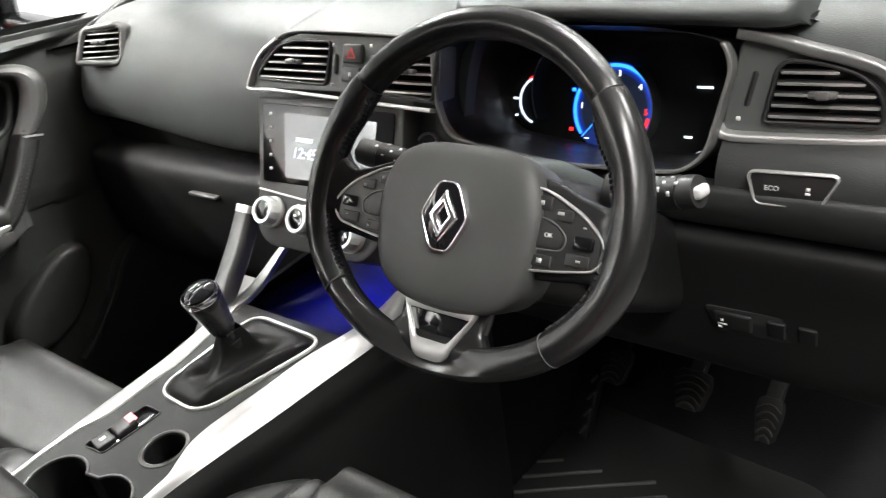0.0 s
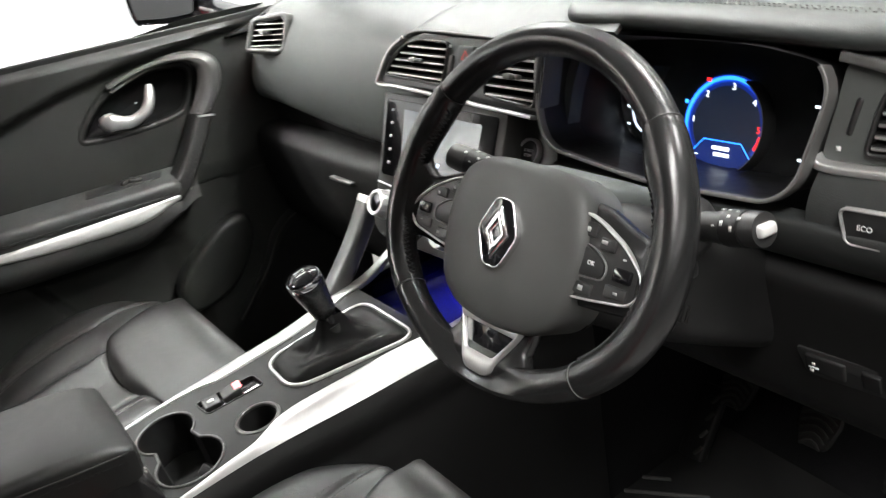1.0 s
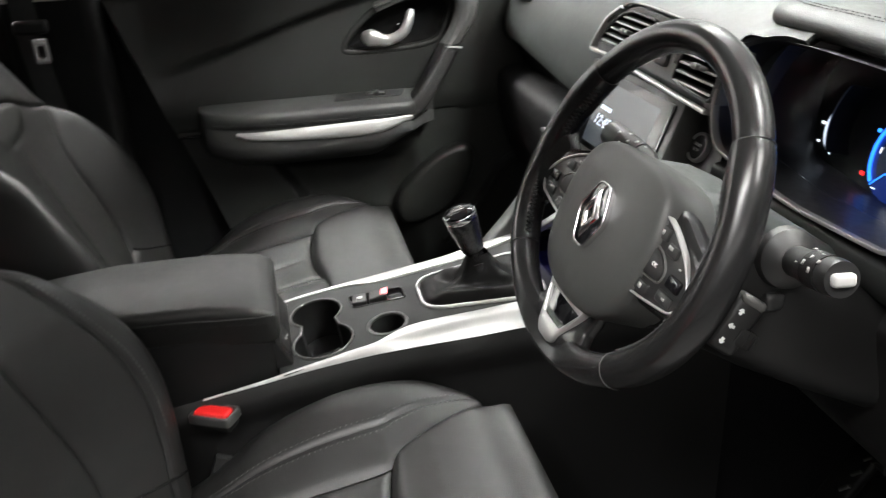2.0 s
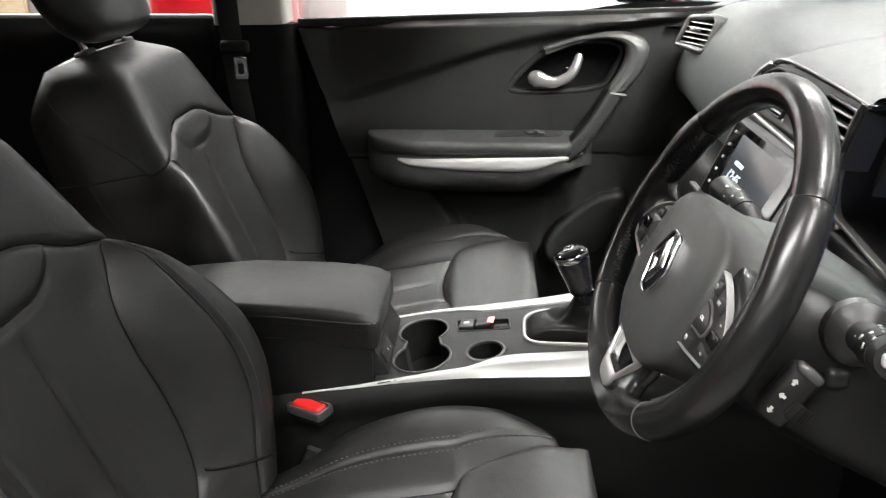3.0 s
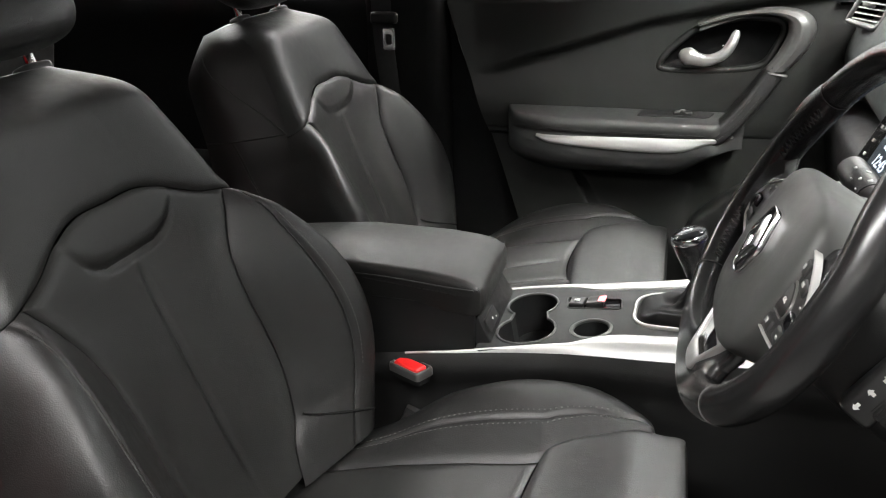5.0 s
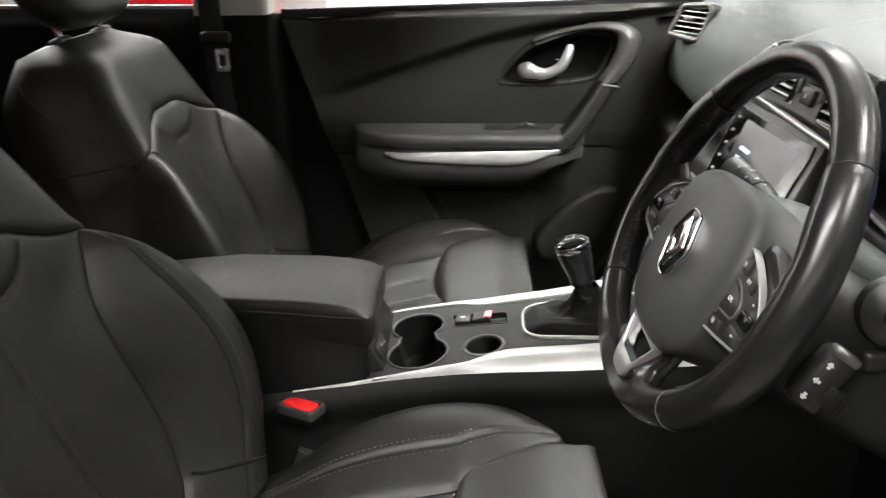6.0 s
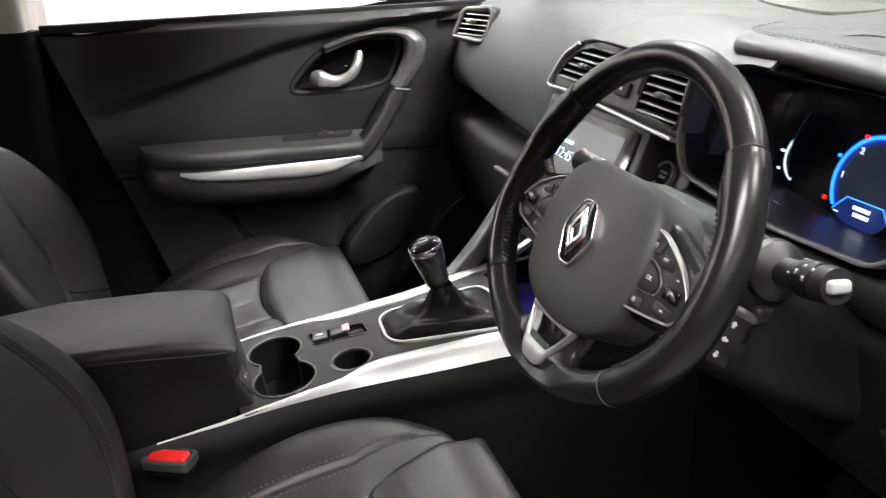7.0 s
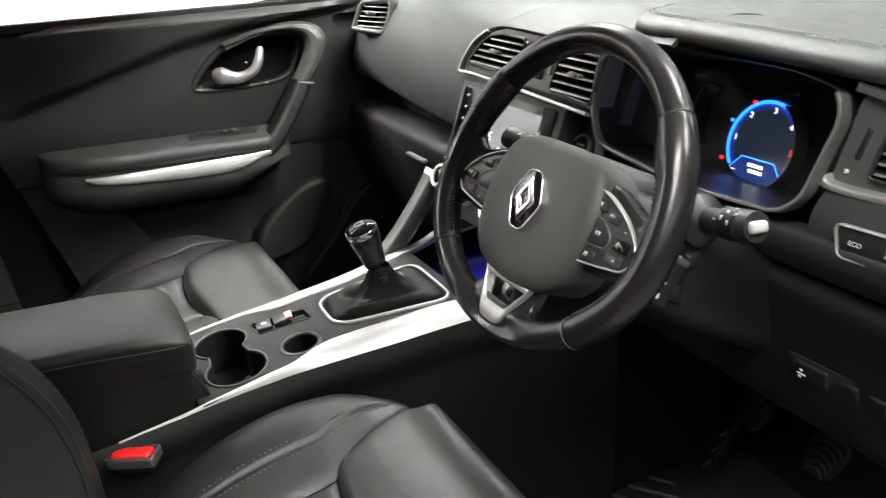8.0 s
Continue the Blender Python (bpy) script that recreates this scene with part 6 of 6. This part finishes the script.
part("socket_cover", plate(rounded([(-0.026, -0.010), (0.026, -0.010), (0.026, 0.010), (-0.026, 0.010)], 0.004, 4), 0.0, 0.003, 0.001, USB @ pose(-0.044, 0.0, 0)), BUTTON, arm, "black socket cover")
bars([(-0.044, 0.0, 0.004, 0.003), (-0.030, -0.004, 0.003, 0.002)], USB @ pose(0, 0, 0.0033), WHITE_PRINT, arm, "socket_mark")

# ---- seats ----


def seat(label, cx, dy, dz, tilt, wide=1.0, square=0, crease=0.005, bump=1.0, reach=0.045, raised=0.0):
    st = thing("front_seat", label, "car seat", "front seats")
    J = Vector((cx, -0.520 + dy, 0.345 + dz))
    r = radians(tilt)
    UP, FW = Vector((0, -math.sin(r), math.cos(r))), Vector((0, math.cos(r), math.sin(r)))
    WTAB = [(-0.10, 0.205), (-0.05, 0.230), (0.0, 0.252), (0.06, 0.264), (0.12, 0.262), (0.17, 0.248), (0.22, 0.224), (0.255, 0.202), (0.285, 0.190), (0.32, 0.183), (0.36, 0.174), (0.40, 0.161), (0.43, 0.146), (0.455, 0.126), (0.470, 0.104)]
    WTAB = [(v, w * mix(wide, 1.0, step(0.22, 0.33, v))) for v, w in WTAB]
    WTAB = smooth_table(WTAB)
    CTAB = [(-0.10, 0.066), (-0.05, 0.080), (-0.02, 0.100), (0.03, 0.114), (0.08, 0.118), (0.15, 0.119), (0.20, 0.128), (0.24, 0.148), (0.285, 0.175)]
    YTAB = [(0.0, 0.318), (0.045, 0.318), (0.085, 0.306), (0.13, 0.283), (0.172, 0.270), (0.20, 0.262)]
    CTAB, YTAB = smooth_table(CTAB), smooth_table(YTAB)

    def at(X, s, d):
        return J + Vector((X, 0, 0)) + UP * s + FW * d

    BUMP = smooth_table([(-0.10, 0.040), (0.0, 0.066), (0.05, 0.074), (0.10, 0.073), (0.16, 0.060), (0.22, 0.038), (0.27, 0.014), (0.33, 0.005), (0.40, 0.0), (0.48, 0.0)])

    def depth(X, v):
        """How far the backrest's front stands out, across and up."""
        x, w, c = abs(X), along(WTAB, v), along(CTAB, v)

        def plain(a):
            return 0.036 * (a / w) ** 2 * (1 - 0.5 * step(0.24, 0.42, v)) + bump * along(BUMP, v) * math.exp(-((a - mix(c, w, 0.74)) / (0.62 * max(0.045, w - c))) ** 2)
        rim = plain(w) + 0.012 + 0.016 * step(0.30, 0.44, v)
        return plain(x) + 0.006 - rim * math.exp(-max(0.0, w - x) / mix(0.011, 0.020, step(0.22, 0.30, v))) - 0.055 * step(0.39, 0.474, v) ** 2 - 0.0045 * math.exp(-(X / 0.0055) ** 2) * step(0.26, 0.22, v) * step(-0.05, 0.05, v)

    def groove(d):
        return -0.0060 * math.exp(-d / 0.0045)

    # centre panel
    def centre(s, t):
        u = 2 * s - 1
        X = u * 0.1
        for _ in range(6):
            v = mix(-0.085, along(YTAB, abs(X)) - 0.0006, t)
            c = along(CTAB, v) - 0.0006
            X = u * c
        e = min((1 - abs(u)) * c, (1 - t) * 0.37)
        bd = 0.0
        if v > 0.22:
            low = 0.258 + 0.032 * (abs(X) / 0.085) ** 4
            dd = v - low
            bd = 0.0030 * step(-0.002, 0.018, dd) - crease * math.exp(-(dd / 0.0050) ** 2) * step(reach + 0.043, reach, abs(X))
        return at(X, v, depth(X, v) + groove(e) + bd)

    part("backrest_centre", sheet(centre, 130, 150, 0.0), LEATHER, st, "smooth centre panel with an embossed pad")

    def across(q, v):
        return mix(along(CTAB, v), along(WTAB, v), 1 - (1 - q) ** 1.35)

    for sx in (-1, 1):
        def bolster(s, t, sx=sx):
            v = 0.2
            for _ in range(8):
                X = across(s, v)
                v = mix(-0.10, along(YTAB, X) - 0.0006, t)
            e = min(s * (along(WTAB, v) - along(CTAB, v)), (1 - t) * 0.37)
            fold = 0.0 if square else 0.0026 * math.exp(-((s - 0.42) * (along(WTAB, v) - along(CTAB, v)) / 0.0030) ** 2)
            return at(sx * (X + 0.0005 * (1 - s)), v, depth(X, v) + groove(e) - fold)
        part("backrest_bolster", sheet(bolster, 110, 80, 0.0), LEATHER_SIDE, st, "rounded side bolster")
        run, beside = [], []
        if not square:
            for t in np.linspace(0.10, 0.985, 60):
                v = mix(-0.10, 0.262, t)
                for q, rr in ((0.42, run), (0.47, beside)):
                    X = across(q, v)
                    rr.append(at(sx * X, v, depth(X, v) - (0.0020 if q == 0.42 else -0.0004)))
        else:
            for i in range(40):
                v, q = mix(0.285, -0.04, i / 39), along([(0, 0.62), (0.35, 0.36), (0.65, 0.14), (1, 0.02)], i / 39)
                w = along(WTAB, v)
                run.append(at(sx * (w + 0.0008 + 0.020 * math.sin(math.pi * 0.8 * q) * step(0.10, 0.30, v) - 0.006 * q ** 4), v, mix(depth(w, v), -0.165, q)))
        part("bolster_seam", sweep(run, circle(0.0010, 6), up=FW), BUTTON, st)
        lower = []
        for i in range(13):
            X, v = mix(0.106, 0.205, i / 12), mix(-0.020, -0.085, (i / 12) ** 0.8)
            lower.append(at(sx * X, v, depth(X, v) + 0.0004))
        part("lower_seam", sweep(lower, circle(0.0016, 6), up=FW), VOID, st, "seam across the bolster foot")
        stitches(beside or [p + FW * 0.004 for p in run], FW + Vector((sx * 0.7, 0, 0)), st, mat=THREAD)

    # shoulder yoke
    def yoke(s, t):
        u = 2 * s - 1
        X = u * 0.18
        for _ in range(10):
            v0 = along(YTAB, abs(X)) + 0.0006
            X = u * along(WTAB, v0)
        v = mix(v0, 0.470, t)
        X = u * along(WTAB, v)
        return at(X, v, depth(X, v) + groove(t * (0.47 - v0)))
    part("backrest_yoke", sheet(yoke, 80, 50, 0.0), LEATHER, st, "shoulder panel")

    # shell round the sides and back
    def shell(s, t):
        v = mix(-0.10, 0.470, t)
        w = along(WTAB, v)
        k = step(0.262, 0.30, v)
        edge = depth(w, v)
        deep = -0.165 + 0.035 * step(0.40, 0.47, v)
        a = 2 * s - 1
        ab = abs(a)
        sgn = 1 if a > 0 else -1
        if ab > 0.5:
            q = (1 - ab) / 0.5
            X = w + 0.020 * math.sin(math.pi * min(1.0, q * 0.8)) * step(0.10, 0.30, v) - 0.006 * q ** 4
            d = mix(edge, deep, q)
        else:
            X = (w + 0.012 * step(0.10, 0.30, v) - 0.006) * (ab / 0.5)
            d = deep - 0.012 * (1 - (ab / 0.5) ** 4)
        return at(sgn * X, v, d)
    part("backrest_shell", sheet(shell, 64, 50, 0.0), LEATHER_SIDE, st, "black side and back cover")
    for sx in (-1, 1):
        part("yoke_side_seam", sweep([at(sx * (along(WTAB, v) + 0.0006 + 0.020 * math.sin(math.pi * 0.8 * q) * step(0.10, 0.30, v) - 0.006 * q ** 4), v, mix(depth(along(WTAB, v), v), -0.165 + 0.035 * step(0.40, 0.47, v), q)) for q, v in [(0.02 + 0.72 * i / 14, mix(0.272, 0.435, i / 14)) for i in range(15)]], circle(0.0012, 6), up=UP), BUTTON, st)
        part("side_seam", sweep([at(sx * (along(WTAB, v) + 0.0006 + 0.020 * math.sin(math.pi * 0.8 * q) * step(0.10, 0.30, v) - 0.006 * q ** 4), v, mix(depth(along(WTAB, v), v), -0.165, q)) for q, v in [(i / 14, mix(0.268, 0.300, i / 14)) for i in range(15)]], circle(0.0012, 6), up=UP), BUTTON, st)
    def crown(s, t):
        a = 2 * s - 1
        w = along(WTAB, 0.470)
        return at(a * (w + 0.012 * math.sin(math.pi / 2 * t)), 0.470 + 0.006 * math.sin(math.pi * t) * (1 - a ** 4), mix(depth(a * w, 0.470), -0.130 - 0.012 * (1 - a ** 4), t))
    part("backrest_crown", sheet(crown, 20, 8, 0.0), LEATHER, st)

    # head restraint on two posts
    for px in (-0.075, 0.075):
        part("post", sweep([at(px, 0.455, -0.068), at(px, 0.545 + raised, -0.062)], circle(0.0060, 14), up=(1, 0, 0)), CHROME, st, "steel head restraint post")
        part("post_guide", box(0.040, 0.026, 0.014, 0.006, 3, Matrix.Translation(at(px, 0.472, -0.068)) @ Matrix.Rotation(r, 4, "X")), BUTTON, st, "black post guide")

    def head(s, t):
        a, b = 2 * math.pi * s, math.pi * (t - 0.5)
        co, si = math.cos(a), math.sin(a)
        cb = math.cos(b)
        ex = lambda v, p: math.copysign(abs(v) ** p, v)
        return at(0.135 * ex(co, 0.75) * ex(cb, 0.55) * (1 - 0.08 * math.sin(b)), 0.582 + raised + 0.098 * ex(math.sin(b), 0.7), -0.050 + 0.055 * ex(si, 0.8) * ex(cb, 0.6) - 0.02 * math.sin(b))
    part("head_restraint", sheet(head, 48, 28, 0.0), LEATHER, st, "black leather head restraint")

    # cushion: f forwards from the junction, X across
    B = Vector((cx, -0.480 + dy * 0.5, dz))
    CREST = [(-0.05, 0.215), (0.07, 0.262), (0.15, 0.318), (0.22, 0.348), (0.275, 0.360), (0.335, 0.360), (0.37, 0.350), (0.405, 0.334), (0.43, 0.326)]
    HW = [(-0.04, 0.205), (0.05, 0.220), (0.15, 0.230), (0.28, 0.231), (0.36, 0.227), (0.40, 0.219), (0.426, 0.204), (0.44, 0.19)]
    CI = [(-0.05, 0.104), (0.10, 0.102), (0.20, 0.098), (0.285, 0.096), (0.305, 0.108), (0.35, 0.131), (0.40, 0.154), (0.425, 0.163), (0.46, 0.168), (0.5, 0.163)]
    CREST, HW, CI = smooth_table(CREST), smooth_table(HW), smooth_table(CI)
    CSQ = [(-0.05, 0.104), (0.10, 0.102), (0.285, 0.096), (0.297, 0.112), (0.308, 0.190), (0.34, 0.205), (0.44, 0.205), (0.5, 0.195)]

    def inner_edge(f, side):
        return along(CSQ if side * square > 0 else CI, f)

    def ctop(X, f):
        return along([(-0.05, 0.232), (0.05, 0.262), (0.12, 0.284), (0.20, 0.305), (0.29, 0.324), (0.34, 0.332), (0.43, 0.337)], f) + 0.006 * (X / 0.10) ** 2

    def cpt(X, f, z):
        return B + Vector((X, f, z))

    def cush(s, t):
        u = 2 * s - 1
        f = mix(-0.05, 0.292 - 0.012 * (1 - u * u), t)
        c = along(CI, f) - 0.001
        X = u * c
        e = min((1 - abs(u)) * c, (1 - t) * 0.33)
        return cpt(X, f, ctop(X, f) + groove(e) - 0.004 * math.exp(-(X / 0.008) ** 2) * step(0.29, 0.2, f))
    part("cushion_centre", sheet(cush, 50, 60, 0.0), LEATHER, st, "smooth cushion panel")

    # front thigh pad, rolls down over the front edge
    def thigh(s, t):
        u = 2 * s - 1
        f0 = 0.294 - 0.012 * (1 - u * u)
        L = 0.470
        if t < 0.62:
            f = mix(f0, L - 0.03, t / 0.62)
            z = ctop(0, f) + 0.018 * (1 - math.exp(-t * 0.26 / 0.008)) - 0.012 * step(0.37, 0.44, f) ** 2
        else:
            q = (t - 0.62) / 0.38
            a = q * math.pi / 2
            f = L - 0.03 + 0.03 * math.sin(a) - 0.03 * max(0, q - 0.5)
            z = ctop(0, 0.44) + 0.006 - 0.030 * (1 - math.cos(a)) - 0.16 * max(0, q - 0.35)
        c = inner_edge(f, u) - 0.001
        X = u * (c + 0.010)
        e = min(t * 0.26, (1 - abs(u)) * c)
        side = max(0.0, abs(u) - 0.90) / 0.10
        return cpt(X, f, z + groove(e) - (0.05 * side ** 3 if u * square > 0 else 0.12 * side ** 3 * step(0.405, 0.43, f)) - 0.006 * side ** 2)
    part("thigh_pad", sheet(thigh, 50, 60, 0.0), LEATHER, st, "raised front thigh pad")
    for sx in (-1, 1):
        def cb(s, t, sx=sx):
            k2 = max(0.0, t - 0.86) / 0.14
            f = mix(-0.05, 0.280 if sx * square > 0 else 0.400, min(1.0, t / 0.86)) + 0.026 * math.sin(k2 * math.pi / 2)
            c = (along(CI, min(f, 0.28)) if sx * square > 0 else along(CI, f)) + 0.0006
            w = along(HW, f)
            q = s
            z0 = ctop(c, f)
            amp = along(CREST, f) - z0 + 0.008
            if q < 0.72:
                k = q / 0.72
                X = mix(c, w, k ** 0.9)
                z = z0 + amp * math.sin(math.pi * 0.5 * k) ** 1.1 - 0.016 * k ** 4
            else:
                k = (q - 0.72) / 0.28
                X = w - 0.012 * k
                z = z0 + amp - 0.016 - 0.150 * k
            e = min(q * (w - c) / 0.72, 1)
            z -= 0.0032 * math.exp(-(((q - 0.27) * (w - c) / 0.72) / 0.0036) ** 2) * step(-0.02, 0.06, f)
            return cpt(sx * X, f, z + groove(e) - 0.020 * (1 - math.cos(k2 * math.pi / 2)) - 0.14 * max(0.0, k2 - 0.5) ** 1.5)
        part("cushion_bolster", sheet(cb, 84, 80, 0.0), LEATHER_SIDE, st, "raised cushion bolster")
        run, run2 = [], []
        for t in np.linspace(0.10, 0.97, 60):
            for q, rr in ((0.225, run), (0.325, run2)):
                f = mix(-0.05, 0.285 if sx * square > 0 else 0.405, t)
                c, w = along(CI, f), along(HW, f)
                amp = along(CREST, f) - ctop(c, f) + 0.008
                k = q / 0.72
                rr.append(cpt(sx * mix(c, w, k ** 0.9), f, ctop(c, f) + amp * math.sin(math.pi * 0.5 * k) ** 1.1 - 0.016 * k ** 4 + 0.0003))
        stitches(run2, (0, 0, 1), st, mat=THREAD)
        stitches(run, (0, 0, 1), st, mat=THREAD)
    part("seat_base", box(0.42, 0.42, 0.16, 0.03, 3, Matrix.Translation(cpt(0, 0.20, 0.12))), HARD, st, "black plastic seat base")
    for sx in (-1, 1):
        part("seat_rail", box(0.04, 0.46, 0.10, 0.006, 2, Matrix.Translation((cx + sx * 0.17, B.y + 0.20, 0.068))), BUTTON, st, "seat rail")
    return st


seat("driver's black leather seat with grey-stitched bolsters beside the console", 0.370, 0.0, 0.0, 21, 1.03)
seat("black leather passenger seat with raised head restraint by the far door", -0.362, -0.066, -0.018, 21.5, 1.03, square=1, crease=0.0025, bump=0.72, reach=0.0, raised=-0.004)

buckle = thing("belt_buckle", "red seat belt buckle button in a black housing", "belt buckle")
BK = Matrix.Translation((0.126, -0.388, 0.339)) @ Matrix.Rotation(radians(-30), 4, "Z") @ Matrix.Rotation(radians(4), 4, "X")
part("housing", box(0.027, 0.055, 0.018, 0.006, 3, BK @ pose(0, 0, -0.013)), VOID, buckle)
part("button_frame", ring_plate(rounded([(-0.016, -0.030), (0.016, -0.030), (0.016, 0.030), (-0.016, 0.030)], 0.006, 4), rounded([(-0.011, -0.025), (0.011, -0.025), (0.011, 0.025), (-0.011, 0.025)], 0.005, 4), -0.010, 0.002, 0.003, BK), DARK_SATIN, buckle, "grey button frame")
part("release_button", box(0.021, 0.049, 0.016, 0.005, 4, BK @ pose(0.001, 0, -0.003)), RED_PLASTIC, buckle, "bright red release button")
part("stem", sweep([BK @ Vector((0, 0, -0.07)), (0.14, -0.42, 0.18)], rounded([(-0.012, -0.006), (0.012, -0.006), (0.012, 0.006), (-0.012, 0.006)], 0.004, 2), up=(1, 0, 0)), BUTTON, buckle)

# ---- footwell ----


def pedal(label, x, y, z, w, h, lean):
    p = thing("pedal", label, "pedal", "pedals")
    m = face((x, y, z), lean)
    o = rounded([(-w * 0.30, -h / 2), (w * 0.34, -h / 2), (w / 2, h * 0.2), (w * 0.42, h / 2), (-w * 0.42, h / 2), (-w / 2, h * 0.2)], 0.012, 4)
    part("pad", plate(o, -0.008, 0.004, 0.004, m), PEDAL_PAD, p, "ribbed grey rubber pad")
    for i in range(5):
        wide = w * (0.48 + 0.09 * i)
        part("rib", sweep([m @ Vector((x * wide, -h * 0.34 + h * 0.17 * i - 0.010 * (2 * x) ** 2, 0.0042)) for x in (-0.5, -0.25, 0, 0.25, 0.5)], circle(0.0022, 8), up=m.to_3x3() @ Vector((0, 0, 1))), PEDAL_RUBBER, p)
    part("arm", sweep([m @ Vector((0, h * 0.3, -0.010)), m @ Vector((0, h * 0.3 + 0.05, -0.03)), (x, y + 0.16, z + 0.22)], rounded([(-0.008, -0.012), (0.008, -0.012), (0.008, 0.012), (-0.008, 0.012)], 0.003, 2), up=(1, 0, 0)), BUTTON, p)
    return p


pedal("dusty clutch pedal with ribbed rubber pad", 0.246, 0.541, 0.166, 0.060, 0.062, 35)
pedal("dusty brake pedal with ribbed rubber pad", 0.376, 0.548, 0.155, 0.064, 0.064, 35)
pedal("tall accelerator pedal with worn grey pad", 0.497, 0.545, 0.142, 0.042, 0.070, 32)
rest = thing("footrest", "black footrest with ribs beside the clutch", "footrest")
part("plate", box(0.050, 0.13, 0.02, 0.008, 3, pose(0.195, 0.525, 0.085, 58)), HARD, rest)
for i in range(4):
    part("rib", box(0.020, 0.006, 0.005, 0.002, 2, pose(0.195, 0.525, 0.085, 58) @ pose(0.014, -0.045 + 0.03 * i, 0.012, 0, 0, 60)), PEDAL_RUBBER, rest)
mat_thing = thing("floor_mat", "black ribbed rubber mat in the driver's footwell", "floor mat")
part("mat_sheet", plate(rounded([(0.12, -0.12), (0.60, -0.12), (0.60, 0.56), (0.14, 0.60)], 0.05, 5), 0.02, 0.036, 0.004), RUBBER, mat_thing)
for i, run in enumerate((0.045, 0.13, 0.235, 0.27, 0.27, 0.27)):
    part("mat_rib", box(run, 0.005, 0.006, 0.002, 2, pose(0.176, 0.392 - 0.044 * i, 0.039, 0, 0, 37) @ pose(run / 2, 0, 0)), PEDAL_RUBBER, mat_thing, "pale worn rib")
